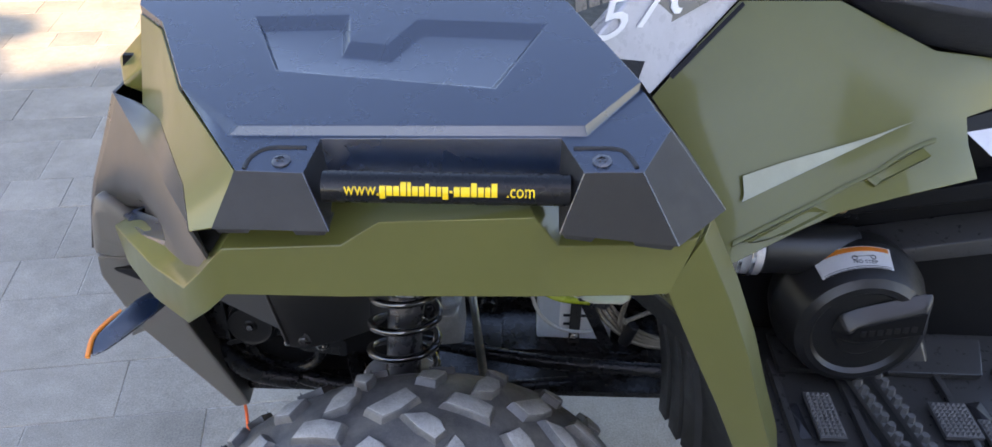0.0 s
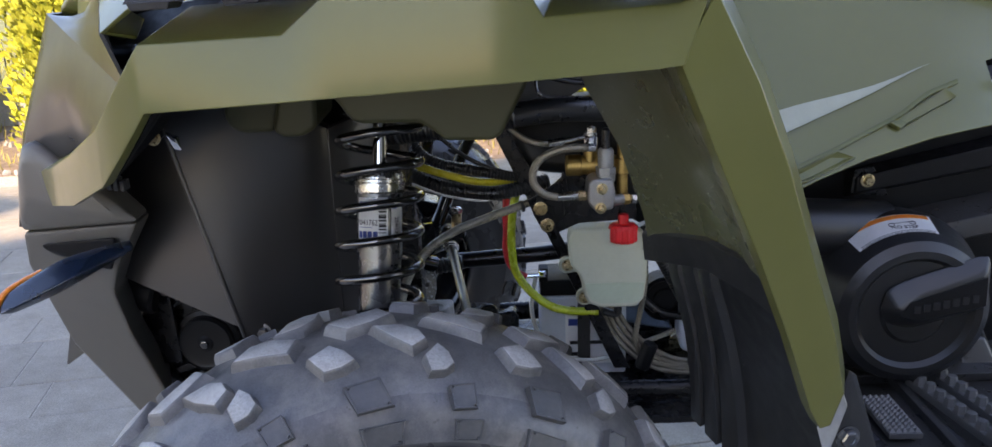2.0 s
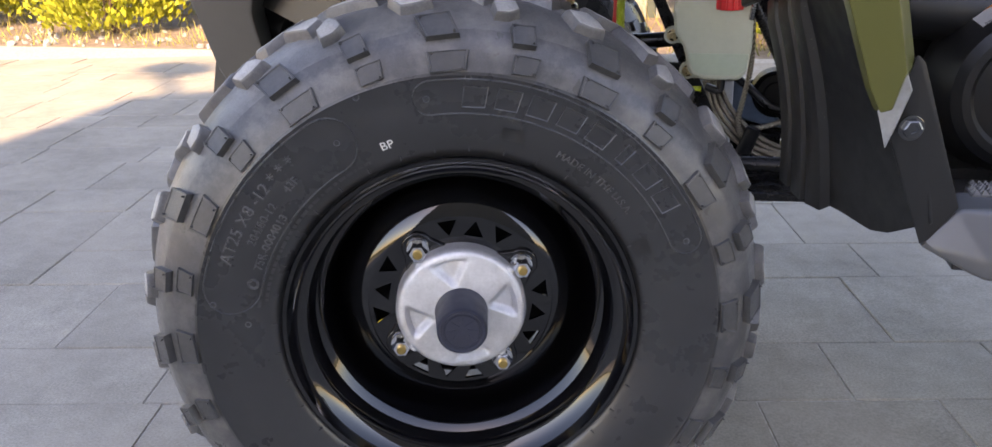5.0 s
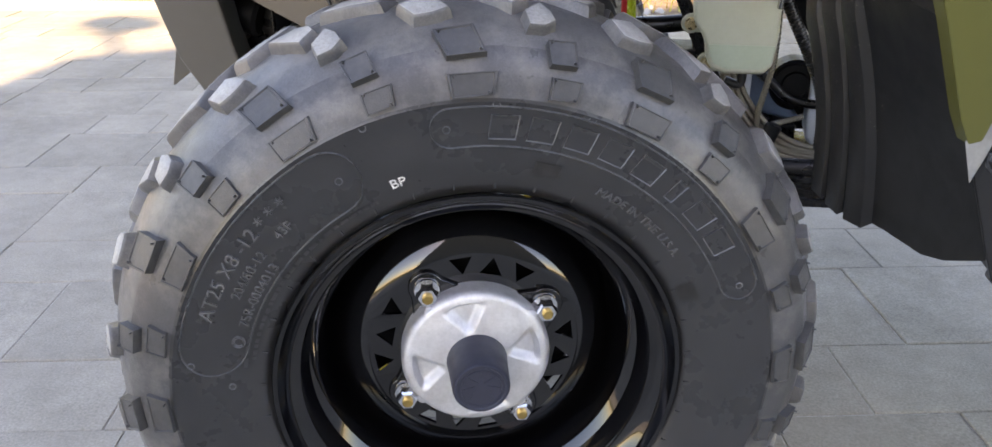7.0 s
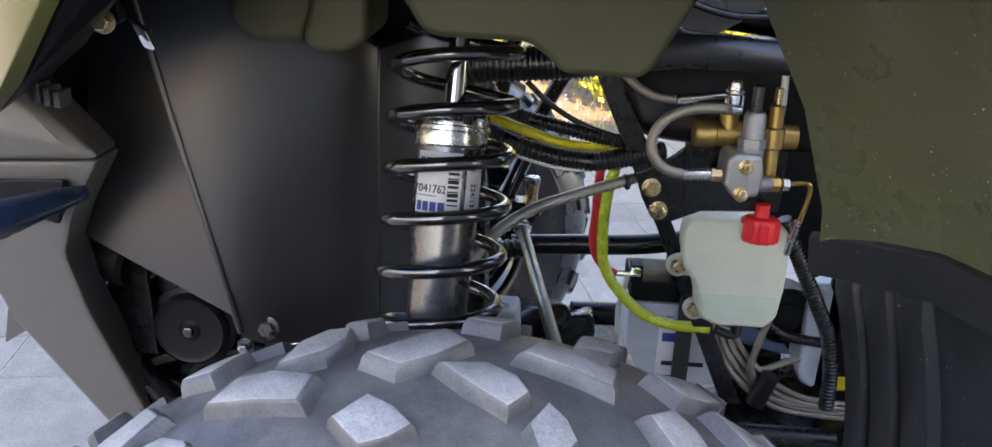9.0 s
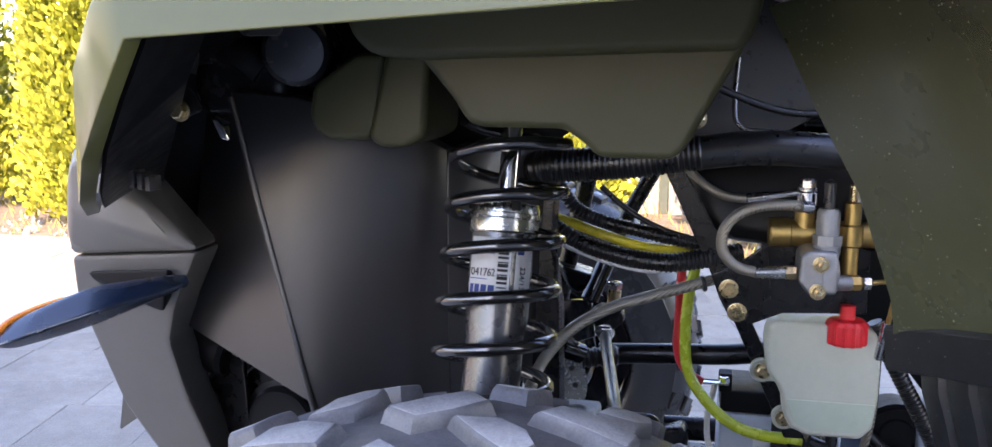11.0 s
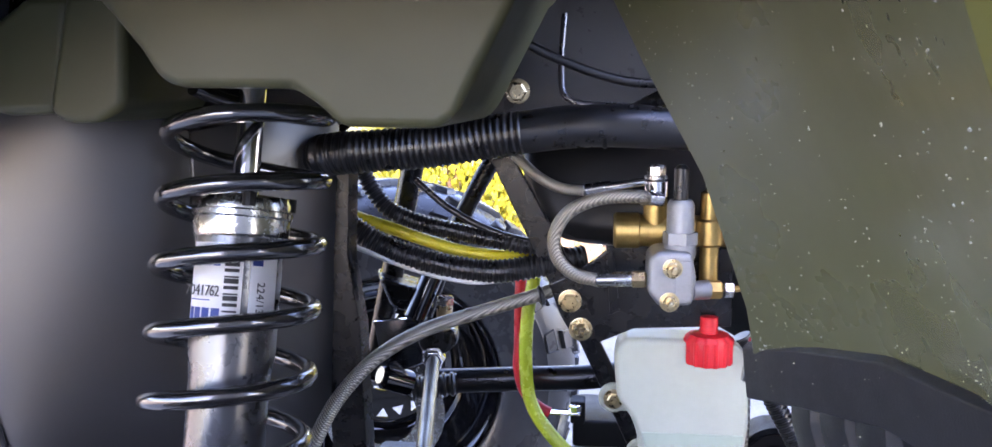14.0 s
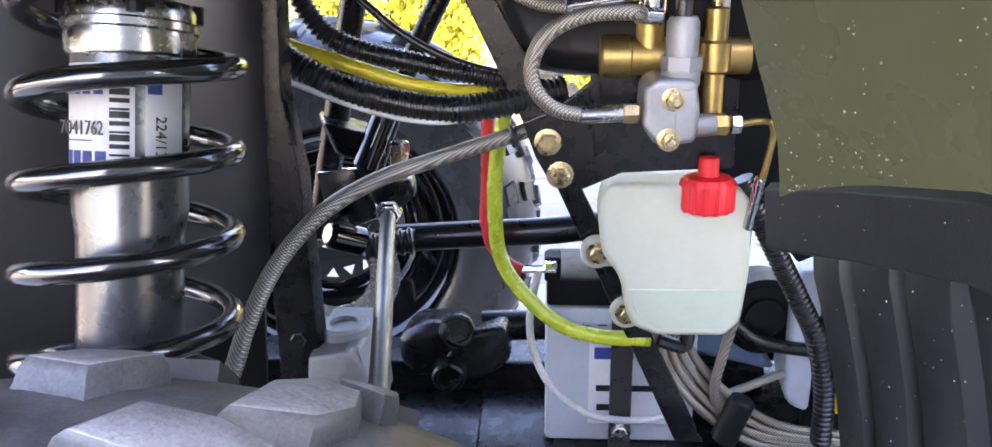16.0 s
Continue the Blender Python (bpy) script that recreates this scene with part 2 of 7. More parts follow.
def hull(pts, bevel=0.0, seg=2, bm=None):
    bm = bm or bmesh.new()
    vs = [bm.verts.new(p) for p in pts]
    r = bmesh.ops.convex_hull(bm, input=vs)
    junk = [g for g in set(r["geom_interior"]) | set(r["geom_unused"]) if isinstance(g, bmesh.types.BMVert) and g.is_valid]
    if junk:
        bmesh.ops.delete(bm, geom=junk, context="VERTS")
    bmesh.ops.dissolve_limit(bm, angle_limit=radians(2), verts=[v for v in vs if v.is_valid], edges=list({e for v in vs if v.is_valid for e in v.link_edges}))
    if bevel:
        bmesh.ops.bevel(bm, geom=list({e for v in vs if v.is_valid for e in v.link_edges}), offset=bevel, segments=seg, affect="EDGES", profile=0.5, clamp_overlap=True)
    return bm


def prism(pts, push, bevel=0.0, seg=2, bm=None, rim_only=False):
    """A polygon given in space, pushed along a vector."""
    own = bmesh.new()
    vs = [own.verts.new(p) for p in pts]
    f0 = own.faces.new(vs)
    r = bmesh.ops.extrude_face_region(own, geom=[f0])
    bmesh.ops.translate(own, verts=[g for g in r["geom"] if isinstance(g, bmesh.types.BMVert)], vec=push)
    if bevel:
        es = list(own.edges)
        bmesh.ops.bevel(own, geom=es, offset=bevel, segments=seg, affect="EDGES", profile=0.5, clamp_overlap=True)
    return merge(bm, own)


def merge(bm, own):
    if bm is None:
        return own
    me = bpy.data.meshes.new("tmp")
    own.to_mesh(me)
    own.free()
    bm.from_mesh(me)
    bpy.data.meshes.remove(me)
    return bm


def box(c, s, bevel=0.0, m=None, bm=None):
    own = bmesh.new()
    bmesh.ops.create_cube(own, size=1.0, matrix=(m or Matrix.Identity(4)) @ Matrix.Translation(c) @ Matrix.Diagonal((*s, 1)))
    if bevel:
        bmesh.ops.bevel(own, geom=list(own.edges), offset=bevel, segments=2, affect="EDGES", profile=0.5, clamp_overlap=True)
    return merge(bm, own)


def basis(axis):
    z = Vector(axis).normalized()
    x = z.orthogonal().normalized()
    if abs(z.z) < 0.9:
        x = Vector((0, 0, 1)).cross(z).normalized()
    y = z.cross(x)
    return x, y, z


def lathe(profile, base, axis, n=32, bm=None, close=False):
    """profile: pairs of (along the axis, radius)."""
    own = bmesh.new()
    x, y, z = basis(axis)
    base = Vector(base)
    rings = []
    for a, r in profile:
        if r < 1e-6:
            rings.append([own.verts.new(base + z * a)])
        else:
            rings.append([own.verts.new(base + z * a + (x * math.cos(2 * math.pi * k / n) + y * math.sin(2 * math.pi * k / n)) * r) for k in range(n)])
    pairs = list(zip(rings, rings[1:])) + ([(rings[-1], rings[0])] if close else [])
    for p, q in pairs:
        for k in range(n):
            j = (k + 1) % n
            if len(p) == 1 and len(q) > 1:
                own.faces.new((p[0], q[j], q[k]))
            elif len(q) == 1 and len(p) > 1:
                own.faces.new((p[k], p[j], q[0]))
            elif len(p) > 1:
                own.faces.new((p[k], p[j], q[j], q[k]))
    return merge(bm, own)


def rod(a, b, r, n=14, bevel=0.0, bm=None):
    a, b = Vector(a), Vector(b)
    L = (b - a).length
    e = min(bevel, L / 3, r * 0.6)
    prof = [(0, 0), (0, r - e), (e, r), (L - e, r), (L, r - e), (L, 0)] if e else [(0, 0), (0, r), (L, r), (L, 0)]
    return lathe(prof, a, b - a, n, bm)


def curve(pts, step=0.006):
    """Points along a smooth line through the given ones."""
    P = [Vector(p) for p in pts]
    P = [P[0] * 2 - P[1]] + P + [P[-1] * 2 - P[-2]]
    out = []
    for i in range(1, len(P) - 2):
        p0, p1, p2, p3 = P[i - 1:i + 3]
        n = max(2, int((p2 - p1).length / step))
        for k in range(n):
            t = k / n
            out.append(0.5 * (2 * p1 + (p2 - p0) * t + (2 * p0 - 5 * p1 + 4 * p2 - p3) * t * t + (3 * p1 - p0 - 3 * p2 + p3) * t ** 3))
    out.append(P[-2])
    return out


def tube(pts, r, n=10, step=0.006, ribs=0.0, smooth=True, bm=None):
    """A hose along the points; ribs: the depth of its corrugation."""
    own = bmesh.new()
    line = curve(pts, step) if smooth else [Vector(p) for p in pts]
    if ribs:
        fine, run = line, [0.0]
        for p, q in zip(fine, fine[1:]):
            run.append(run[-1] + (q - p).length)
        count = int(run[-1] / step)
        at = np.interp(np.linspace(0, run[-1], count + 1), run, np.arange(len(fine)))
        line = [fine[int(a)].lerp(fine[min(int(a) + 1, len(fine) - 1)], a - int(a)) for a in at]
    up = None
    rings = []
    for i, p in enumerate(line):
        d = (line[min(i + 1, len(line) - 1)] - line[max(i - 1, 0)]).normalized()
        if up is None:
            up = d.orthogonal().normalized()
        up = (up - d * up.dot(d)).normalized()
        side = d.cross(up)
        rr = r - (ribs if ribs and (i // 2) % 2 else 0)
        rings.append([own.verts.new(p + (up * math.cos(2 * math.pi * k / n) + side * math.sin(2 * math.pi * k / n)) * rr) for k in range(n)])
    for p, q in zip(rings, rings[1:]):
        for k in range(n):
            j = (k + 1) % n
            own.faces.new((p[k], p[j], q[j], q[k]))
    own.faces.new(rings[0][::-1])
    own.faces.new(rings[-1])
    return merge(bm, own)


def sheet(rows, thick, bevel=0.0, sub=0):
    """A shell through rows of points, with a thickness."""
    bm = bmesh.new()
    g = [[bm.verts.new(p) for p in row] for row in rows]
    for r0, r1 in zip(g, g[1:]):
        for k in range(len(r0) - 1):
            bm.faces.new((r0[k], r0[k + 1], r1[k + 1], r1[k]))
    if sub:
        bmesh.ops.subdivide_edges(bm, edges=list(bm.edges), cuts=sub, use_grid_fill=True, smooth=0.6)
    bmesh.ops.recalc_face_normals(bm, faces=bm.faces)
    bmesh.ops.solidify(bm, geom=list(bm.faces), thickness=thick)
    if bevel:
        bmesh.ops.recalc_face_normals(bm, faces=bm.faces)
        es = [e for e in bm.edges if len(e.link_faces) == 2 and e.calc_face_angle(0) > radians(40)]
        bmesh.ops.bevel(bm, geom=es, offset=bevel, segments=2, affect="EDGES", profile=0.5, clamp_overlap=True)
    return bm


def hexbolt(at, axis, r, h, material, parent, name="bolt", washer=0.0, label=""):
    x, y, z = basis(axis)
    bm = bmesh.new()
    if washer:
        lathe([(0, 0), (0, washer), (h * 0.2, washer), (h * 0.25, washer * 0.9), (h * 0.25, 0)], at, axis, 18, bm)
    lathe([(0, 0), (0, r), (h * 0.85, r), (h, r * 0.8), (h, r * 0.45), (h * 0.9, r * 0.4), (h * 0.9, 0)], at, axis, 6, bm)
    return part(name, bm, material, parent, label)


def lettering(body, size, m, material, parent, name="lettering", depth=0.0003, bend=0.0, space=1.0, wide=1.0, ring=0.0, center=True, shear=0.0, base=0.35):
    """Raised letters in the plane of m (x along the line, y up the letters). bend: radius of the bar that they wrap; ring: radius of the circle on which they run."""
    cu = bpy.data.curves.new("letters", "FONT")
    cu.body, cu.size, cu.extrude, cu.space_character, cu.shear = body, size, depth, space, shear
    cu.resolution_u = 3
    if center:
        cu.align_x = "CENTER"
    ob = bpy.data.objects.new("letters", cu)
    scene.collection.objects.link(ob)
    bpy.context.view_layer.update()
    me = bpy.data.meshes.new_from_object(ob.evaluated_get(bpy.context.evaluated_depsgraph_get()))
    bpy.data.objects.remove(ob)
    bpy.data.curves.remove(cu)
    for v in me.vertices:
        x, y, z = v.co
        x *= wide
        if bend:
            a = (y - size * base) / bend
            x, y, z = x, math.sin(a) * (bend + z), math.cos(a) * (bend + z) - bend
        if ring:
            a = x / ring
            rr = ring + y
            x, y = math.sin(a) * rr, math.cos(a) * rr
        v.co = m @ Vector((x, y, z))
    me.materials.append(material)
    me.name = name
    o = new(name, me)
    hang(o, parent)
    return o


def bars(spans, h, m, material, parent, name="print", depth=0.0003, bend=0.0):
    """Plain bars that stand for print: spans of (x0, x1, y0, y1) in the plane of m."""
    bm = bmesh.new()
    for x0, x1, y0, y1 in spans:
        n = 6 if bend else 1
        for k in range(n):
            a, c = y0 + (y1 - y0) * k / n, y0 + (y1 - y0) * (k + 1) / n
            box(((x0 + x1) / 2, (a + c) / 2, 0), (x1 - x0, c - a, depth * 2), bm=bm)
    if bend:
        for v in bm.verts:
            a = v.co.y / bend
            z = v.co.z
            v.co.y, v.co.z = math.sin(a) * (bend + z), math.cos(a) * (bend + z) - bend
    bm.transform(m)
    return part(name, bm, material, parent)


def plane_m(at, xdir, ydir):
    x = Vector(xdir).normalized()
    y = Vector(ydir)
    y = (y - x * y.dot(x)).normalized()
    z = x.cross(y)
    m = Matrix((x, y, z)).transposed().to_4x4()
    m.translation = at
    return m

# ---- setting ----
bm = bmesh.new()
bmesh.ops.create_grid(bm, x_segments=2, y_segments=2, size=250, matrix=Matrix.Translation((0, 0, -0.06)))
ground = tagged(part("ground", bm, FIELD, None), "flat dry meadow reaching to the horizon", "ground", kind="structure")
pave_base = tagged(part("pavement", box((-4, -1.75, -0.0275), (28, 10.5, 0.05)), JOINT, None), "grey concrete block paving with sandy joints", "pavement", kind="structure")
HOME[pave_base] = Matrix.Identity(4)
soil = tagged(part("soil_bed", box((-4, 4.55, -0.03), (28, 2.1, 0.06), 0.01), SOIL, None), "dry brown soil bed along the fence", "planting bed", kind="structure")
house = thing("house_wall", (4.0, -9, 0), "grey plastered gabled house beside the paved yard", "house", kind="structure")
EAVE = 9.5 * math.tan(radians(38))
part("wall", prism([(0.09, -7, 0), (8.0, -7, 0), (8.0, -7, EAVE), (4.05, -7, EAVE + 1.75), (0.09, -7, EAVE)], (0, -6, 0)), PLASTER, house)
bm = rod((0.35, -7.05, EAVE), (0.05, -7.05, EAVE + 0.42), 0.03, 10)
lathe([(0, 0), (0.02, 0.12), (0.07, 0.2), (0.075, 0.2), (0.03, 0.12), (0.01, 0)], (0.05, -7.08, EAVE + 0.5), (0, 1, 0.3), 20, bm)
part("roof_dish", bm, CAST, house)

# ---- the quad bike ----
QUAD = thing("quad_bike", (0.45, 0.57, 0), "olive green quad bike with black racks on grey paving", "quad bike")
MID = 0.575


# fender band over the wheel
LOW = [(-0.335, 0.24, 0.724), (-0.309, 0.199, 0.716), (-0.235, 0.10, 0.742), (-0.164, 0.015, 0.779), (-0.135, -0.006, 0.81), (-0.109, -0.02, 0.842), (0.0, -0.024, 0.848),
       (0.035, -0.024, 0.85), (0.165, -0.026, 0.857), (0.19, -0.026, 0.859), (0.27, -0.025, 0.864), (0.292, -0.024, 0.866)]
UPP = [(-0.335, 0.236, 0.738), (-0.302, 0.193, 0.75), (-0.225, 0.09, 0.784), (-0.155, 0.004, 0.822), (-0.13, -0.012, 0.852), (-0.103, -0.022, 0.886), (0.0, -0.014, 0.889),
       (0.036, -0.018, 0.917), (0.168, -0.026, 0.932), (0.19, -0.012, 0.895), (0.29, -0.014, 0.902), (0.314, -0.014, 0.912)]
TOP = [(-0.318, 0.25, 0.745), (-0.285, 0.205, 0.762), (-0.207, 0.10, 0.795), (-0.143, 0.018, 0.832), (-0.12, 0.01, 0.868), (-0.095, 0.03, 0.9), (0.0, 0.03, 0.905),
       (0.05, 0.02, 0.925), (0.155, 0.02, 0.94), (0.2, 0.02, 0.91), (0.29, 0.03, 0.92), (0.325, 0.03, 0.925)]
LIP = [(x + 0.003, y + 0.006, z + 0.001) for x, y, z in LOW[:6]] + [(x, y + 0.022, z + 0.003) for x, y, z in LOW[6:]]
INN = [(x + 0.012, y + 0.02, z - 0.012) for x, y, z in TOP[:4]] + [(x + 0.01, y + 0.05, z + 0.006) for x, y, z in TOP[4:5]] + [(x, 0.075, z + 0.008) for x, y, z in TOP[5:]]
fender = part("front_fender", sheet([LIP, LOW, UPP, TOP, INN], -0.004, 0.0015), GREEN, QUAD, "glossy olive green plastic wheel-arch panel")
part("fender_liner", sheet([[(x + 0.005, y + 0.008, z + 0.003) for x, y, z in LOW[:6]], [(x + 0.02, y + 0.03, z - 0.012) for x, y, z in TOP[:6]]], 0.003), PLASTIC, QUAD, "black inner fender lining")
# faceted trim round the inlet, with a three-cornered window
TA, TB_, TC, TD, TE = (Vector(p) for p in ((-0.258, 0.248, 0.786), (-0.337, 0.256, 0.742), (-0.277, 0.175, 0.768), (-0.2, 0.09, 0.8), (-0.178, 0.075, 0.82)))
W1, W2, W3 = (Vector(p) for p in ((-0.267, 0.236, 0.783), (-0.258, 0.19, 0.779), (-0.315, 0.246, 0.754)))
inw = Vector((0.012, 0.02, -0.016))
grille = bmesh.new()
for quad in ((TA, TB_, W3, W1), (TB_, TC, W2, W3), (TC, TD, TE, W2), (TA, W1, W2, TE)):
    prism([tuple(p) for p in quad], tuple(inw * 0.15), 0.0, bm=grille)
for a_, b_ in ((W1, W2), (W2, W3), (W3, W1)):
    prism([tuple(p) for p in (a_, b_, b_ + inw * 0.4, a_ + inw * 0.4)], (0.001, 0.001, 0.001), bm=grille)
part("inlet_grille", grille, LIDBLACK, QUAD, "black faceted inlet trim", angle=10, even=False)
part("inlet_pane", prism([tuple(p + inw * 0.36) for p in (W1, W2, W3)], tuple(inw * 0.1)), GREY, QUAD)
FI = [(0.292, -0.024, 0.866), (0.306, -0.019, 0.835), (0.333, -0.006, 0.775), (0.368, 0.009, 0.70), (0.402, 0.026, 0.62), (0.43, 0.04, 0.545), (0.442, 0.046, 0.522)]
FO = [(0.314, -0.014, 0.912), (0.348, -0.015, 0.845), (0.378, -0.004, 0.775), (0.405, 0.009, 0.70), (0.436, 0.026, 0.62), (0.452, 0.038, 0.56), (0.446, 0.046, 0.524)]
FB = [(x + 0.012, y + 0.03, z + 0.004) for x, y, z in FO]
FL = [(x - 0.001, y + 0.02, z - 0.002) for x, y, z in FI]
part("fender_flare", sheet([FL, FI, FO, FB], -0.004, 0.0015), GREEN, QUAD)
NI = [(0.216, 0.30, 0.875), (0.234, 0.30, 0.84), (0.2535, 0.30, 0.80), (0.289, 0.30, 0.735), (0.319, 0.31, 0.652), (0.325, 0.322, 0.628), (0.327, 0.327, 0.618)]
FI2 = FI[:4] + [(0.383, 0.018, 0.675), (0.388, 0.028, 0.66), (0.39, 0.033, 0.652)]
rows = []
for k in range(6):
    t = k / 5
    rows.append([tuple(Vector(a).lerp(Vector(b), t) + Vector((0.025 * math.sin(math.pi * t), 0, 0.012 * math.sin(math.pi * t)))) for a, b in zip(FL[:4] + FI2[4:], NI)])
liner = part("wheel_arch_liner", sheet(rows, 0.003, 0.001), LINER, QUAD, "dusty olive green inner wheel arch")

# dried specks on the liner
rs = random.Random(21)
bm = bmesh.new()
for k in range(900):
    t, u = rs.uniform(0.05, 0.98), rs.uniform(0.02, 0.95) * (len(NI) - 1)
    i = min(int(u), len(NI) - 2)
    a0, a1 = FL[i] if i < 4 else FI2[i], FL[i + 1] if i + 1 < 4 else FI2[i + 1]
    p = Vector(a0).lerp(Vector(a1), u - i).lerp(Vector(NI[i]).lerp(Vector(NI[i + 1]), u - i), t) + Vector((0.025 * math.sin(math.pi * t), 0, 0.012 * math.sin(math.pi * t)))
    r = rs.choice((0.0002, 0.0003, 0.0004, 0.0004, 0.0006))
    bmesh.ops.create_icosphere(bm, subdivisions=1, radius=r, matrix=Matrix.Translation(p + Vector((-0.0034, 0, -0.0015))) @ Matrix.Diagonal((1, rs.uniform(0.7, 2), rs.uniform(0.7, 1.6), 1)))
tagged(part("mud_specks", bm, SPECK, liner), kind="stuff")

# rubber mud flap with vertical folds
us = [0.0, 0.015, 0.09, 0.105, 0.135, 0.15, 0.24, 0.255, 0.285, 0.3, 0.4, 0.415, 0.5, 0.6, 0.7, 0.8, 0.9, 1.0]
fold = [0.0, 0.011, 0.011, 0.0, 0.0, 0.011, 0.011, 0.0, 0.0, 0.011, 0.011, 0.0, 0.0, 0.0, 0.0, 0.0, 0.0, 0.0]
FTOP = [(0.362, 0.371, 0.585), (0.378, 0.30, 0.615), (0.39, 0.22, 0.62), (0.406, 0.14, 0.62), (0.428, 0.06, 0.615)]
FBOT = [(0.402, 0.357, 0.366), (0.423, 0.30, 0.356), (0.455, 0.257, 0.352), (0.489, 0.20, 0.345), (0.512, 0.09, 0.40)]


def on_line(line, u):
    i = min(int(u * (len(line) - 1)), len(line) - 2)
    return Vector(line[i]).lerp(Vector(line[i + 1]), u * (len(line) - 1) - i)


rows = []
for k in range(9):
    t = k / 8
    row = []
    for u, fo in zip(us, fold):
        p = on_line(FTOP, u).lerp(on_line(FBOT, u), t)
        p += Vector((-0.9, -0.42, 0)) * (fo * min(1, t * 6 + 0.3)) + Vector((0.010 * math.sin(math.pi * t), 0, -0.006 * (fo > 0) * (t > 0.95)))
        row.append(tuple(p))
    rows.append(row)
flap = part("mud_flap", sheet(rows, 0.003, 0.0008), FLAPM, QUAD, "black rubber mud flap with vertical ribs", angle=30, even=False)
BT = [(0.322, 0.342, 0.617), (0.342, 0.28, 0.634), (0.366, 0.21, 0.65), (0.388, 0.12, 0.655), (0.405, 0.05, 0.65)]
part("flap_band", sheet([[tuple(on_line(BT, u / 8) + Vector(o)) for u in range(9)] for o in ((0.002, 0, 0.004), (-0.002, -0.003, 0), (0.002, -0.002, -0.034), (0.008, 0, -0.036))], 0.004, 0.001), FLAPM, flap)
rs2 = random.Random(8)
bm = bmesh.new()
for k in range(90):
    u, t = rs2.uniform(0.02, 0.6), rs2.uniform(-0.1, 0.6)
    p = (on_line(FTOP, u).lerp(on_line(FBOT, u), t) + Vector((-0.011, -0.0055, 0))) if t > 0 else on_line(BT, u) + Vector((-0.0015, -0.003, t * 0.3))
    bmesh.ops.create_icosphere(bm, subdivisions=1, radius=rs2.choice((0.0002, 0.0003, 0.0004)), matrix=Matrix.Translation(p) @ Matrix.Diagonal((1, 1, rs2.uniform(0.8, 2), 1)))
tagged(part("mud_specks", bm, SPECK, flap), kind="stuff")

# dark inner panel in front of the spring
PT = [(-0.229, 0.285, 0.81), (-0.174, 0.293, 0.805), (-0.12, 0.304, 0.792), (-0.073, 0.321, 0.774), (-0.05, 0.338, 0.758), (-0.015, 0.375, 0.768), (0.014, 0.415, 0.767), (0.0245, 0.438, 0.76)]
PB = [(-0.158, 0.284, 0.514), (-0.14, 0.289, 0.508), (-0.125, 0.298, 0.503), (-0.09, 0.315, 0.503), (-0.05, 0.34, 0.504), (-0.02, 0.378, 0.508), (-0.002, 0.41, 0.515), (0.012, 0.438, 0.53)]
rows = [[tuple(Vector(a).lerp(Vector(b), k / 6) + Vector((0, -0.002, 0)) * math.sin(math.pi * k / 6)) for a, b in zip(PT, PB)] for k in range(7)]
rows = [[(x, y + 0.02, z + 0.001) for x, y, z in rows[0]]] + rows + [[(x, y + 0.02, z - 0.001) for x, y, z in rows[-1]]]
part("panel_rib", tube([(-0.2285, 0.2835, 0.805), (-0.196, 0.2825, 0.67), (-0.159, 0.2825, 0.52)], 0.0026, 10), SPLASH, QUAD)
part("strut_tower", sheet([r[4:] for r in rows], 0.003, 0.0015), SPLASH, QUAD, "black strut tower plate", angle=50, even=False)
rows = [r[:5] for r in rows]
part("splash_panel", sheet(rows, 0.003, 0.0025), SPLASH, QUAD, "dusty anthracite moulded splash panel", angle=50, even=False)
part("splash_panel_wing", sheet([[(-0.229, 0.287, 0.81), (-0.199, 0.289, 0.68), (-0.16, 0.286, 0.516)], [(-0.242, 0.32, 0.81), (-0.209, 0.315, 0.68), (-0.168, 0.31, 0.518)], [(-0.297, 0.362, 0.805), (-0.31, 0.345, 0.66), (-0.322, 0.337, 0.583)]], 0.004), SPLASH, QUAD)
hexbolt((-0.139, 0.292, 0.521), (0, -1, 0.1), 0.007, 0.006, DARKSTEEL, QUAD, washer=0.011)

# moulded green box under the fender
pocket = part("fender_box", prism([(-0.088, 0.188, 0.92), (-0.084, 0.188, 0.865), (-0.076, 0.189, 0.846), (-0.062, 0.19, 0.836), (-0.03, 0.19, 0.833), (0.192, 0.19, 0.838), (0.2, 0.19, 0.852), (0.213, 0.188, 0.92)], (0, 0.2, 0.0), 0.011, 4), POCKET, QUAD, "olive green moulded pocket under the fender")
part("pocket_skirt", prism([(-0.04, 0.199, 0.845), (-0.02, 0.199, 0.823), (-0.006, 0.199, 0.806), (0.004, 0.199, 0.79), (0.014, 0.199, 0.786), (0.074, 0.199, 0.7855), (0.088, 0.199, 0.776), (0.098, 0.199, 0.766), (0.148, 0.199, 0.765), (0.157, 0.199, 0.772), (0.194, 0.199, 0.842), (0.197, 0.199, 0.86)], (0.0, 0.17, 0.0), 0.008, 4), POCKET, pocket)
part("fender_duct", prism([(-0.137, 0.25, 0.815), (-0.141, 0.25, 0.79), (-0.135, 0.248, 0.778), (-0.122, 0.248, 0.771), (-0.086, 0.248, 0.772), (-0.08, 0.25, 0.795), (-0.074, 0.25, 0.84), (-0.10, 0.25, 0.84)], (-0.012, 0.12, 0), 0.009, 4), POCKET, QUAD)
part("duct_post", prism([(-0.088, 0.242, 0.774), (-0.078, 0.24, 0.767), (-0.056, 0.24, 0.767), (-0.04, 0.242, 0.776), (-0.036, 0.242, 0.84), (-0.072, 0.242, 0.84)], (-0.006, 0.12, 0), 0.007, 4), POCKET, QUAD)

# ---- storage lid on the front rack ----


def lid_z(x, y):
    return 0.985 + 0.06 * x + 0.22 * (min(y, 2 * MID - y) - 0.03)


def on_lid(x, y, up=0.0):
    return (x, y, lid_z(x, y) + up)


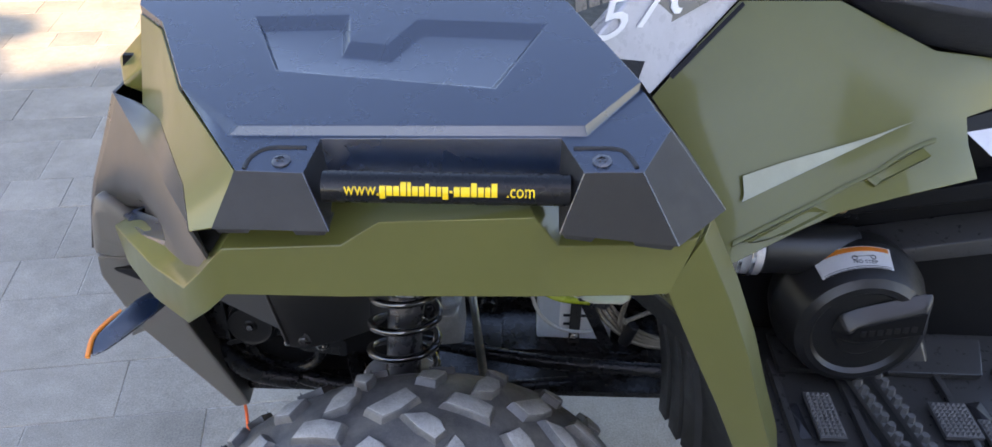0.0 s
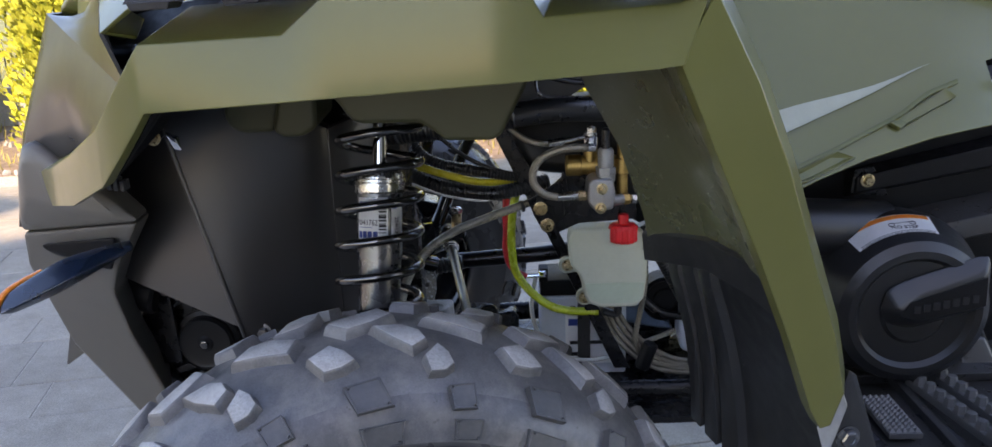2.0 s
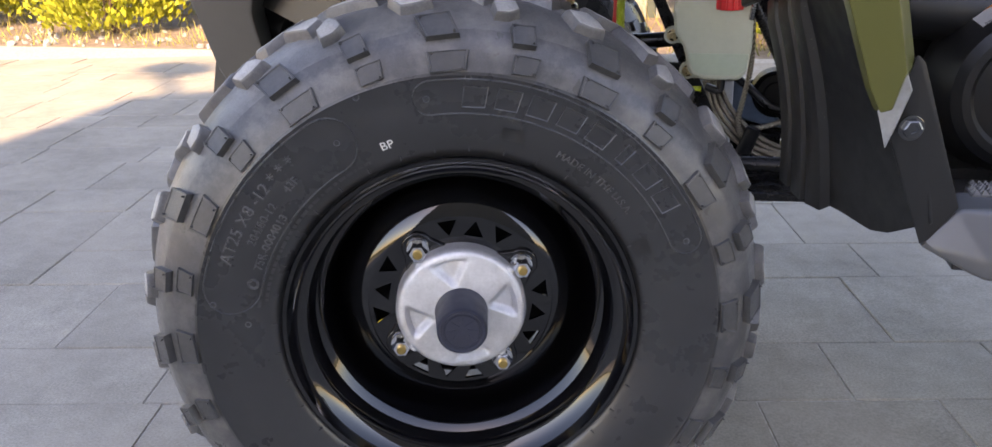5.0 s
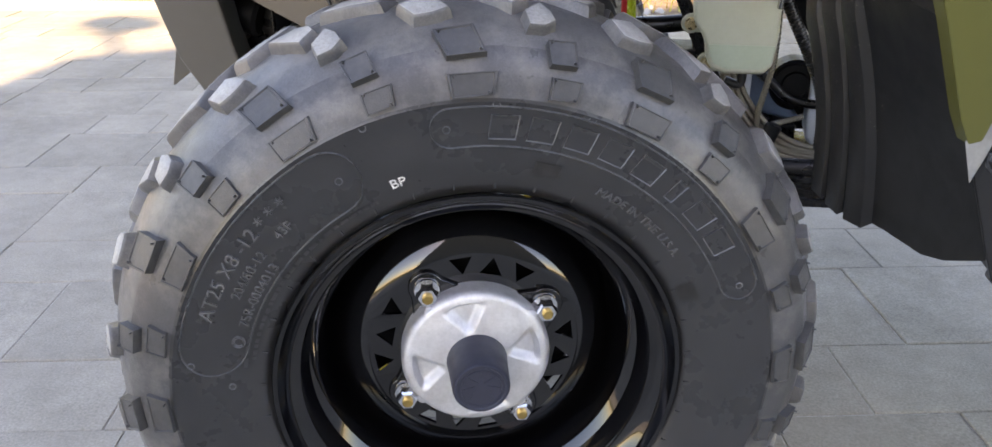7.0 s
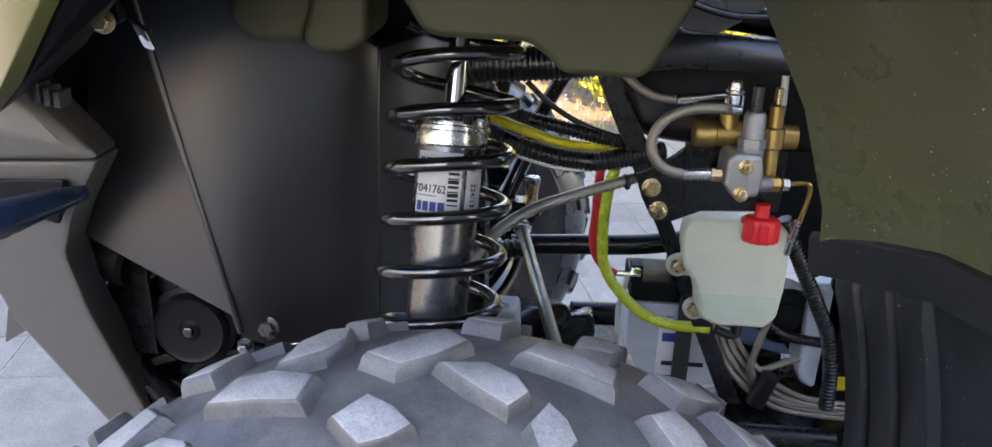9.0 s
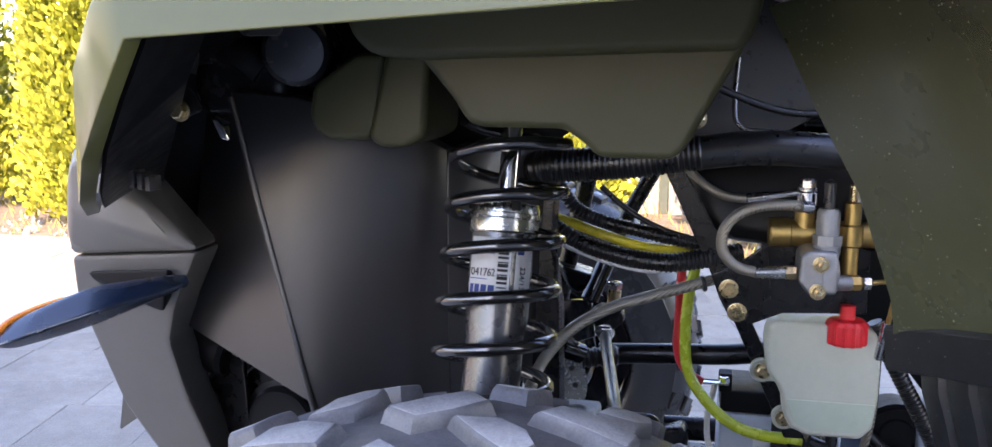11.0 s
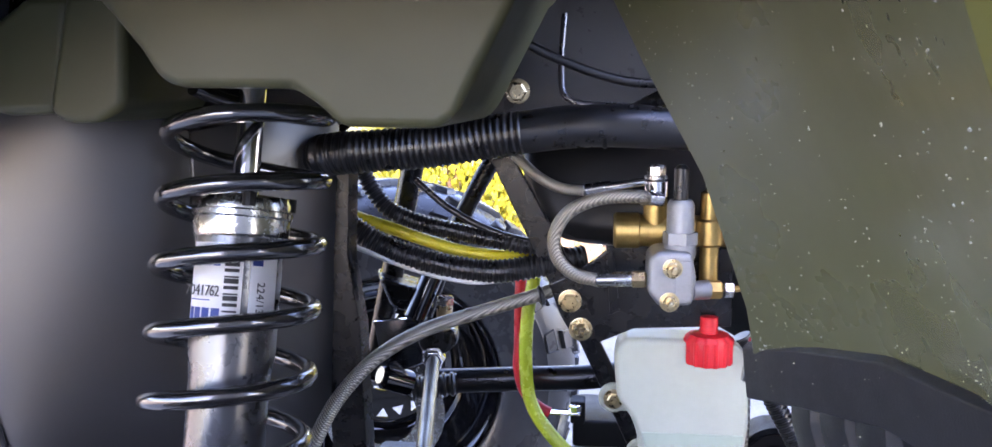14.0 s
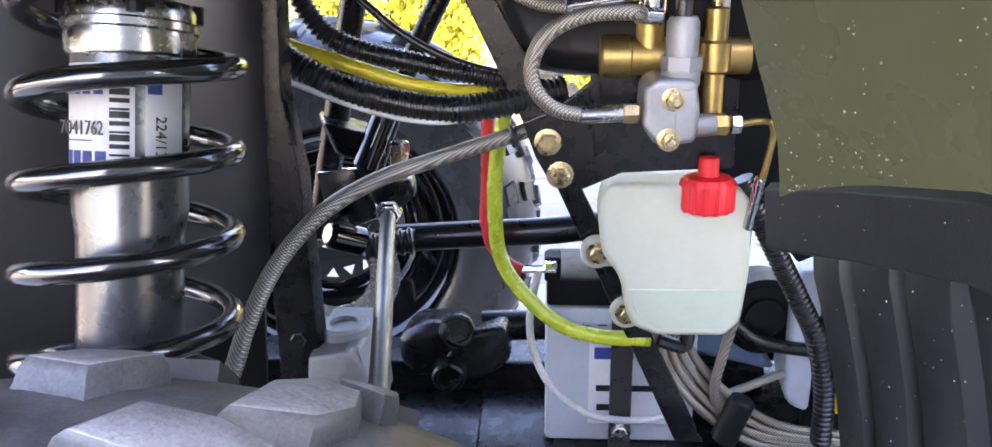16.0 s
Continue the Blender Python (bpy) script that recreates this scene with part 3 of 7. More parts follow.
outer = [(-0.166, 0.098), (-0.22, 0.209), (-0.256, 0.245), (-0.30, 0.40), (-0.30, MID), (0.12, MID), (0.14, 0.40), (0.198, 0.229), (0.262, 0.086)]
LOWER = -0.008
LV = {"B1": (-0.094, 0.035, 0), "B2": (0.209, 0.025, 0), "A1": (-0.104, 0.032, LOWER), "A2": (0.212, 0.021, LOWER), "A3": (0.264, 0.088, LOWER), "E1": (0.274, 0.055, LOWER), "E2": (0.284, 0.03, LOWER),
      "t1": (-0.123, 0.214, 0), "t2": (-0.024, 0.212, 0), "u1": (-0.016, 0.163, 0), "u2": (0.022, 0.155, 0), "u3": (0.047, 0.2, 0), "u4": (0.178, 0.185, 0), "P3": (0.131, 0.08, 0), "P2": (-0.08, 0.117, 0), "Q3": (0.127, 0.085, -0.002), "Q2": (-0.077, 0.1205, -0.002),
      "b1": (-0.111, 0.199, LOWER), "b2": (-0.03, 0.198, LOWER), "z1": (-0.022, 0.149, LOWER), "z2": (0.028, 0.139, LOWER), "z3": (0.054, 0.184, LOWER), "z4": (0.164, 0.171, LOWER),
      "f1": (-0.086, -0.013, LOWER), "f2": (-0.027, -0.018, LOWER), "r1": (-0.02, 0.026, LOWER), "r2": (0.19, 0.02, LOWER), "f3": (0.208, -0.024, LOWER), "f4": (0.256, -0.025, LOWER)}
for i, (x, y) in enumerate(outer):
    LV["o%d" % i] = (x, y, 0)
bm = bmesh.new()
V = {k: bm.verts.new(on_lid(*p)) for k, p in LV.items()}
for k, p in {"c1": (-0.105, -0.038, 0.918), "c2": (-0.003, -0.042, 0.922), "k1": (-0.012, 0.020, 0.925), "k2": (0.19, 0.014, 0.935), "c3": (0.19, -0.036, 0.924), "c4": (0.292, -0.036, 0.916), "c5": (0.338, 0.008, 0.928), "c6": (0.31, 0.07, 0.955)}.items():
    V[k] = bm.verts.new(p)


def edge_loop(names):
    vs = [V[n] for n in names.split()]
    out = []
    for p, q in zip(vs, vs[1:] + vs[:1]):
        out.append(bm.edges.get((p, q)) or bm.edges.new((p, q)))
    return out


hole = edge_loop("t1 t2 u1 u2 u3 u4 P3 P2")
bmesh.ops.triangle_fill(bm, use_beauty=True, use_dissolve=False, edges=edge_loop("o0 o1 o2 o3 o4 o5 o6 o7 o8 B2 B1") + hole)
for n in ("t1 t2 b2 b1", "t2 u1 z1 b2", "u1 u2 z2 z1", "u2 u3 z3 z2", "u3 u4 z4 z3", "u4 P3 Q3 z4", "t1 b1 Q2 P2", "P2 Q2 Q3 P3", "b1 b2 z1", "b1 z1 Q2", "z1 z2 Q2", "z2 Q3 Q2", "z2 z3 z4", "z2 z4 Q3",
          "B1 B2 A2 A1", "B2 o8 A3 A2", "o0 B1 A1", "f1 f2 c2 c1", "f2 r1 k1 c2", "r1 r2 k2 k1", "r2 f3 c3 k2", "f3 f4 c4 c3", "f4 E2 c5 c4", "E2 E1 c6 c5", "E1 A3 o8 c6",
          "o0 A1 f1", "A1 r1 f2 f1", "A1 A2 r2 r1", "A2 E2 f4 f3", "A2 f3 r2", "A2 A3 E1 E2"):
    vs = [V[k] for k in n.split()]
    if not bm.faces.get(vs):
        bm.faces.new(vs).material_index = 1 if "c" in n else 0
low = [bm.verts.new(V["o%d" % i].co + Vector((0, 0, -0.03))) for i in range(9)]
for i in range(8):
    if i != 4:
        bm.faces.new((V["o%d" % i], V["o%d" % (i + 1)], low[i + 1], low[i]))
bmesh.ops.dissolve_limit(bm, angle_limit=radians(1.5), verts=list(bm.verts), edges=list(bm.edges))
bmesh.ops.recalc_face_normals(bm, faces=bm.faces)
bmesh.ops.bevel(bm, geom=[e for e in bm.edges if len(e.link_faces) == 2 and e.calc_face_angle(0) > radians(14)], offset=0.0016, segments=2, affect="EDGES", profile=0.5, clamp_overlap=True)
lid = part("storage_lid", bm, [LIDBLACK, CORNER], QUAD, "satin black plastic rack lid with stepped relief", angle=70)
for (xa, ya, za), (xb, yb, zb) in (((-0.104, -0.0378, 0.919), (-0.07, -0.0388, 0.92)), ((-0.036, -0.0402, 0.921), (-0.004, -0.0416, 0.9225)), ((0.192, -0.0358, 0.9245), (0.222, -0.0358, 0.922)), ((0.252, -0.0358, 0.9195), (0.29, -0.0358, 0.9165))):
    part("corner_foot", hull([(xa, ya, za + 0.001), (xb, yb, zb + 0.001), (xa + 0.003, ya + 0.001, za - 0.006), (xb - 0.004, yb + 0.001, zb - 0.006), (xa, ya + 0.03, za + 0.001), (xb, yb + 0.03, zb + 0.001), (xa + 0.003, ya + 0.028, za - 0.006), (xb - 0.004, yb + 0.028, zb - 0.006)], 0.0012), CORNER, lid)
far = [on_lid(x, 2 * MID - y) for x, y in outer]
part("lid_half", prism(far, (0, 0, -0.03), 0.004, 2), LIDBLACK, QUAD)
for sx, sy in ((-0.048, -0.004), (0.223, -0.012)):
    bm = lathe([(0, 0), (0, 0.0082), (0.0016, 0.0082), (0.0032, 0.0062), (0.0036, 0.0032), (0.002, 0.003), (0.002, 0)], on_lid(sx, sy, LOWER), (-0.06, -0.22, 1), 20)
    for q in range(6):
        b = math.pi * q / 3
        box((sx + 0.0045 * math.cos(b), sy + 0.0045 * math.sin(b), lid_z(sx, sy) + LOWER + 0.0034), (0.0016, 0.0016, 0.0012), bm=bm)
    part("screw", bm, DARKSTEEL, lid, "black torx screw")
bar = part("grab_bar", rod((-0.0095, -0.0207, 0.9538), (0.1975, -0.0193, 0.9572), 0.0135, 28), FRAME, QUAD, "gloss black tubular grab bar")
tilt = Vector((0, -0.80, 0.6)).normalized()
mbar = plane_m(Vector((0.09, -0.02, 0.9555)) + tilt * 0.01365, (1, 0.008, 0.016), (0, 0.6, 0.8))
L = 0.079
lettering("www.", 0.0165, mbar @ Matrix.Translation((-L + 0.0135, 0, 0)), YELLOW, bar, bend=0.0135, wide=0.76, base=0.55)
lettering(".com", 0.0165, mbar @ Matrix.Translation((L - 0.0125, 0, 0)), YELLOW, bar, bend=0.0135, wide=0.74, base=0.55)
# the maker's name between, as bars of the letters' sizes: (width, drop below, rise above)
LETTERS = [(1, 1, 0), (1, 0, 0), (1, 0, 0), (1, 0, 1), (0.6, 0, 1), (1, 0, 0), (0.9, 0, 0), (0.6, 0, 0.7), (1, 0, 0), (0.7, 0, 0), (1, 1, 0), (0.55, -1, 0), (1, 0, 0), (1.55, 0, 0), (1, 0, 1), (1, 0, 0), (0.9, 0, 0), (1, 0, 1)]
x, unit = -L + 0.0285, (2 * L - 0.0595) / (sum(w for w, d, u in LETTERS) + 0.22 * len(LETTERS))
spans = []
for w, d, u in LETTERS:
    lo_, hi_ = -0.0091 - 0.003 * max(d, 0), -0.0008 + 0.0034 * u
    spans.append((x, x + w * unit, -0.0058 if d < 0 else lo_, -0.0038 if d < 0 else hi_))
    x += (w + 0.22) * unit
bars(spans, 0, mbar, YELLOW, bar, "lettering", bend=0.0135)

for pts in ([(-0.078, -0.013), (-0.076, 0.002), (-0.063, 0.0135), (-0.03, 0.0135)], [(0.2, 0.0055), (0.236, 0.004), (0.246, -0.006), (0.251, -0.02)]):
    part("lid_bead", tube([on_lid(x, y, LOWER) for x, y in pts], 0.0021, 10, 0.004), CORNER, lid)

# ---- nose and bumper ----
bump = part("front_bumper", prism([(-0.403, 0.285, 0.657), (-0.257, 0.264, 0.671), (-0.298, 0.288, 0.613), (-0.317, 0.304, 0.573), (-0.314, 0.324, 0.511), (-0.275, 0.40, 0.285), (-0.30, 0.40, 0.275), (-0.40, 0.342, 0.49), (-0.413, 0.3, 0.613)], (-0.004, 0.05, 0.0), 0.006), BUMPER, QUAD, "anthracite plastic front bumper")
edge_in = [Vector(p) + Vector((0.004, 0.012, -0.004)) for p in UPP[:5]]
edge_out = [Vector(p) for p in ((-0.414, 0.30, 0.66), (-0.396, 0.293, 0.73), (-0.38, 0.288, 0.775), (-0.352, 0.28, 0.834), (-0.322, 0.272, 0.902))]
edge_back = [p + Vector((0.0, 0.06, 0.0)) for p in edge_out]
rows = [[tuple(p) for p in edge_back]] + [[tuple(b.lerp(a, q) + Vector((0.022, 0.04, -0.01)) * math.sin(math.pi * q) ** 2 * dip) for a, b, dip in zip(edge_in, edge_out, (1, 1, 0.8, 0.1, 0))] for q in (0, 0.05, 0.2, 0.4, 0.6, 0.8, 1)]
part("nose_panel", sheet(rows, 0.003), NOSEM, QUAD, "smooth grey-brown plastic nose side", angle=50)
under = [Vector(p) + Vector((-0.002, 0.004, -0.001)) for p in ((-0.137, -0.012, 0.897), (-0.15, 0.025, 0.922), (-0.199, 0.118, 0.92), (-0.235, 0.19, 0.908), (-0.28, 0.252, 0.896))]
top = [edge_in[4].lerp(edge_out[4], k / 4) for k in range(5)]
part("nose_shoulder", sheet([[tuple(a.lerp(b, q)) for a, b in zip(under, top)] for q in (0, 0.33, 0.67, 1)], 0.003), NOSEM, QUAD, angle=50)
part("bumper_ledge", hull([(-0.405, 0.283, 0.658), (-0.256, 0.258, 0.673), (-0.335, 0.255, 0.692), (-0.378, 0.258, 0.705), (-0.374, 0.256, 0.765), (-0.352, 0.262, 0.765), (-0.26, 0.31, 0.672), (-0.4, 0.33, 0.66), (-0.35, 0.31, 0.77)], 0.006, 3), BUMPER, bump)
part("signal_pocket", hull([(-0.385, 0.277, 0.645), (-0.285, 0.262, 0.655), (-0.30, 0.272, 0.61), (-0.37, 0.283, 0.63), (-0.30, 0.31, 0.64)], 0.003), PLASTIC, bump)
part("bumper_end", hull([(-0.434, 0.375, 0.443), (-0.40, 0.345, 0.52), (-0.41, 0.40, 0.52), (-0.38, 0.36, 0.48), (-0.42, 0.42, 0.5)], 0.002), BUMPER, bump)
part("nose_cover", hull([(-0.316, 0.285, 0.905), (-0.262, 0.25, 0.95), (-0.265, 0.27, 0.895), (-0.335, 0.34, 0.89), (-0.42, 0.5, 0.85), (-0.32, 0.5, 0.95), (-0.42, 0.62, 0.85), (-0.32, 0.62, 0.95)], 0.006), GREEN, QUAD)
part("fender_horn", sheet([[(-0.103, -0.033, 0.916), (-0.091, -0.002, 0.955), (-0.172, 0.105, 0.982), (-0.223, 0.209, 1.003), (-0.258, 0.245, 1.007)], [(-0.137, -0.012, 0.897), (-0.15, 0.025, 0.922), (-0.199, 0.118, 0.92), (-0.235, 0.19, 0.908), (-0.28, 0.252, 0.896)], [(-0.12, 0.01, 0.89), (-0.13, 0.05, 0.90), (-0.18, 0.14, 0.89), (-0.21, 0.21, 0.88), (-0.25, 0.28, 0.87)]], 0.004, 0.0012), GREEN, QUAD)
sig = part("turn_signal", hull([(-0.272, 0.27, 0.652), (-0.262, 0.262, 0.642), (-0.28, 0.268, 0.636), (-0.29, 0.225, 0.651), (-0.334, 0.19, 0.641), (-0.296, 0.182, 0.637), (-0.314, 0.185, 0.619), (-0.318, 0.205, 0.652), (-0.353, 0.152, 0.633), (-0.33, 0.136, 0.626), (-0.344, 0.144, 0.613), (-0.352, 0.126, 0.619), (-0.332, 0.165, 0.643)], 0.004, 3), LIDBLACK, QUAD, "black wedge-shaped turn signal", angle=40)
part("lens", tube([(-0.333, 0.19, 0.642), (-0.345, 0.17, 0.638), (-0.3535, 0.15, 0.632), (-0.3535, 0.127, 0.619)], 0.0032, 10), AMBER, sig, "amber lens")

# ---- side panel, tank, seat ----
SP = [[(0.331, 0.427, 0.849), (0.395, 0.487, 0.903), (0.455, 0.539, 0.951), (0.606, 0.574, 0.945), (0.753, 0.561, 0.88), (0.95, 0.6, 0.85)],
      [(0.3617, 0.4108, 0.7754), (0.4305, 0.4516, 0.8121), (0.507, 0.4975, 0.8529), (0.6294, 0.5383, 0.8591), (0.742, 0.536, 0.8323), (0.9596, 0.5897, 0.8191)],
      [(0.3945, 0.3813, 0.688), (0.4666, 0.4137, 0.7079), (0.5471, 0.4513, 0.7293), (0.6412, 0.4952, 0.7538), (0.7241, 0.5187, 0.7871), (0.8176, 0.5413, 0.7861)],
      [(0.4013, 0.3613, 0.6575), (0.4704, 0.3917, 0.6742), (0.5479, 0.4262, 0.6941), (0.6369, 0.467, 0.7172), (0.7155, 0.4861, 0.7443), (0.8183, 0.5139, 0.7546)],
      [(0.4118, 0.3362, 0.624), (0.4578, 0.355, 0.6334), (0.5531, 0.4011, 0.6617), (0.6254, 0.4346, 0.6784), (0.7155, 0.4491, 0.7012), (0.8338, 0.4881, 0.7125)]]
side = part("side_panel", sheet(SP, 0.003, 0.001), GREEN, QUAD, "olive green body side panel", angle=80, even=False)
N = Vector((-0.26, 1, -0.79)).normalized() * -1


def proud(pts, d):
    return [tuple(Vector(p) + N * d) for p in pts]


def side_at(u, v, lift=0.0):
    """A place on the side panel: u along its columns, v down its rows."""
    i, j = min(int(v), 3), min(int(u), 4)
    a = Vector(SP[i][j]).lerp(Vector(SP[i][j + 1]), u - j)
    b = Vector(SP[i + 1][j]).lerp(Vector(SP[i + 1][j + 1]), u - j)
    return tuple(a.lerp(b, v - i) + N * (lift + 0.0034))


part("decal", sheet([[side_at(1.05 + 0.1 * q + (3.0 - 0.1 * q) * k / 12, 2.2 - 0.16 * k / 12 - 0.42 * (1 - k / 12) * q, 0.0018) for k in range(13)] for q in (0, 0.5, 1)], 0.0005), SILVER, side, "silver wedge decal")
for outline in ([(1.1, 3.5), (2.4, 3.38), (2.7, 3.84), (1.8, 3.92), (1.3, 3.64)], [(3.3, 3.26), (4.28, 2.8), (4.42, 3.08), (3.46, 3.52)]):
    cu, cv = sum(u for u, v in outline) / len(outline), sum(v for u, v in outline) / len(outline)
    bm = bmesh.new()
    rings = []
    for dv, lift in ((0.0, -0.0008), (0.012, 0.0034), (0.035, 0.0034), (0.12, -0.0002)):
        ring_ = []
        for u, v in outline:
            su, sv = math.copysign(1, cu - u), math.copysign(1, cv - v)
            ring_.append(bm.verts.new(side_at(u + su * dv * 1.2, v + sv * dv, lift)))
        rings.append(ring_)
    for p, q in zip(rings, rings[1:]):
        for k in range(len(p)):
            bm.faces.new((p[k], p[(k + 1) % len(p)], q[(k + 1) % len(p)], q[k]))
    bm.faces.new(rings[-1])
    part("vent_frame", bm, GREEN, side, angle=15, even=False)
FOLD = [(0.9, 3.46), (2.4, 3.36), (3.5, 3.16), (4.6, 2.62)]
fold = [Vector(a).lerp(Vector(b), k / 8) for a, b in zip(FOLD, FOLD[1:]) for k in range(8)]
part("body_crease", sheet([[side_at(u, v + dv, h) for u, v in fold] for dv, h in ((-0.12, -0.0004), (-0.03, 0.0012), (0.02, 0.001), (0.04, -0.0006))], 0.001), GREEN, side, angle=40)
for pts in ([(0.36, 0.45, 0.868), (0.462, 0.535, 0.946), (0.458, 0.538, 0.95), (0.355, 0.453, 0.873)],):
    part("side_rib", prism(proud(pts, -0.001), tuple(N * 0.002), 0.0006), PLASTIC if pts[0][0] < 0.4 else GREEN, side)
part("seat_cutout", prism(proud([(0.7772, 0.5445, 0.7685), (0.9876, 0.622, 0.7946), (0.9876, 0.6011, 0.7653), (0.8306, 0.5539, 0.7569)], 0.0006), tuple(N * 0.001)), PLASTIC, side)
part("side_decal", prism(proud([(0.8306, 0.5539, 0.7559), (0.9876, 0.6011, 0.7643), (0.9876, 0.5749, 0.7318), (0.8704, 0.5372, 0.7255)], 0.0006), tuple(N * 0.001)), TANKW, side)
tank = part("tank_cover", prism([(0.20, 0.36, 0.90), (0.33, 0.435, 0.85), (0.455, 0.545, 0.95), (0.62, 0.60, 1.03), (0.40, 0.52, 1.03), (0.30, 0.45, 0.99)], (0, 0.05, 0), 0.004), TANKW, QUAD, "light grey tank side with printed decal")
lettering("570", 0.072, plane_m((0.243, 0.3935, 0.9335), (0.79, 0.58, 0.1), (-0.05, 0.1, 1)), PAPER, tank, "print", depth=0.0008, wide=1.7, shear=0.25, center=False)
bars([(0.0 + 0.021 * i, 0.017 + 0.021 * i, 0.045, 0.062) for i in range(7)], 0, plane_m((0.225, 0.3805, 0.9335), (0.79, 0.58, 0.1), (-0.05, 0.1, 1)), TANKG, tank, depth=0.0008)
part("tank_decal", prism([(0.30, 0.447, 0.945), (0.33, 0.4635, 0.93), (0.50, 0.555, 1.0), (0.45, 0.54, 1.02), (0.34, 0.475, 0.995)], (0, -0.002, 0)), TANKG, tank)
part("seat_base", prism([(0.34, 0.60, 0.70), (1.1, 0.64, 0.60), (1.1, 0.64, 0.86), (0.74, 0.61, 0.905), (0.62, 0.61, 0.95), (0.46, 0.585, 0.955), (0.36, 0.52, 0.88)], (0, 0.1, 0), 0.004), PLASTIC, QUAD, "black plastic seat base")
part("seat", hull([(0.60, 0.60, 0.955), (0.58, 0.60, 0.955), (0.74, 0.58, 0.88), (0.95, 0.6, 0.845), (0.72, 0.56, 0.915), (0.95, 0.57, 0.86), (1.1, 0.57, 0.86), (0.72, 0.54, 0.95), (0.95, 0.54, 0.92), (1.1, 0.54, 0.92), (0.65, 0.62, 1.05), (1.1, 0.62, 1.0), (1.1, 0.75, 1.0), (0.65, 0.75, 1.05)], 0.02, 4), VINYL, QUAD, "black textured vinyl seat")

# ---- front wheels ----
STEER = 15.8
AXC = Vector((0.032, 0.053, 0.306))
WM = Matrix.Translation(AXC) @ pose(0, 0, 0, 0, 0, STEER)
# profile of the tyre: (distance outwards from its middle, radius)
PROF = [(0.078, 0.175), (0.09, 0.179), (0.094, 0.188), (0.1015, 0.208), (0.105, 0.232), (0.1045, 0.2555), (0.1057, 0.258), (0.1045, 0.2605), (0.103, 0.268), (0.0965, 0.283), (0.086, 0.296), (0.071, 0.3065), (0.04, 0.318), (0.0, 0.321)]
FULL = [(-a, r) for a, r in PROF] + [(a, r) for a, r in PROF[::-1][1:]]


def tyre_mesh():
    bm = lathe([(-a, r) for a, r in FULL[::-1]], (0, 0, 0), (0, 1, 0), 96)
    me = mesh_of("tyre", bm, RUBBER2, RUBBER, SHOULDER, angle=50)
    for p in me.polygons:
        c = p.center
        rad = math.hypot(c.x, c.z)
        p.material_index = 0 if rad < 0.26 else 2 if rad < 0.299 else 1
    return me


def block(corners, low, high, taper=0.82, mats=(RUBBER,), flat=False):
    """A tread block: corners of (angle in degrees, across) on the tyre's surface, from a depth below to a height above it."""
    ctr = Vector((sum(c[0] for c in corners) / len(corners), sum(c[1] for c in corners) / len(corners)))

    def skin(ang, s, lift):
        """s: length along the profile from the middle outwards."""
        a0 = abs(s)
        run = 0.0
        pr = PROF[::-1]
        for (a1, r1), (a2, r2) in zip(pr, pr[1:]):
            seg = math.hypot(a2 - a1, r2 - r1)
            if run + seg >= a0 or (a2, r2) == pr[-1]:
                t = (a0 - run) / seg
                a, r = a1 + (a2 - a1) * t, r1 + (r2 - r1) * t
                nx, nr = -(r2 - r1) / seg, (a2 - a1) / seg
                break
            run += seg
        a, r = a + nx * lift, r + nr * lift
        a = math.copysign(a, s)
        th = radians(ang)
        return Vector((r * math.sin(th), -a, r * math.cos(th)))

    def loop_at(scale, lift):
        return [bm.verts.new(skin(*(ctr + (Vector(c) - ctr) * scale), lift)) for c in corners]

    bm = bmesh.new()
    n = len(corners)
    if flat:
        loops = [loop_at(1.0, -low), loop_at(0.95, high), loop_at(0.86, high), loop_at(0.83, high - 0.0009)]
    else:
        loops = [loop_at(1.22, -low), loop_at(1.1, 0.0012), loop_at(taper + 0.1, high * 0.72), loop_at(taper, high), loop_at(taper - 0.06, high + 0.0004)]
    for p, q in zip(loops, loops[1:]):
        for k in range(n):
            bm.faces.new((p[k], p[(k + 1) % n], q[(k + 1) % n], q[k]))
    top = bm.faces.new(loops[-1])
    if flat:
        for c in (corners[0], corners[2]):
            q = ctr + (Vector(c) - ctr) * 0.72
            lathe([(-0.001, 0.0011), (0.0022, 0.0008), (0.0024, 0)], skin(*q, high), skin(*q, high + 0.01) - skin(*q, high), 6, bm)
    worn = [f for f in bm.faces if f is top or (not flat and all(v in loops[-1] or v in loops[-2] for v in f.verts))]
    bm.faces.index_update()
    mark = {f.index for f in worn}
    me = mesh_of("tread_block", bm, *mats, angle=24 if flat else 38)
    if len(mats) > 1:
        for p in me.polygons:
            if p.index in mark:
                p.material_index = 1
    return me


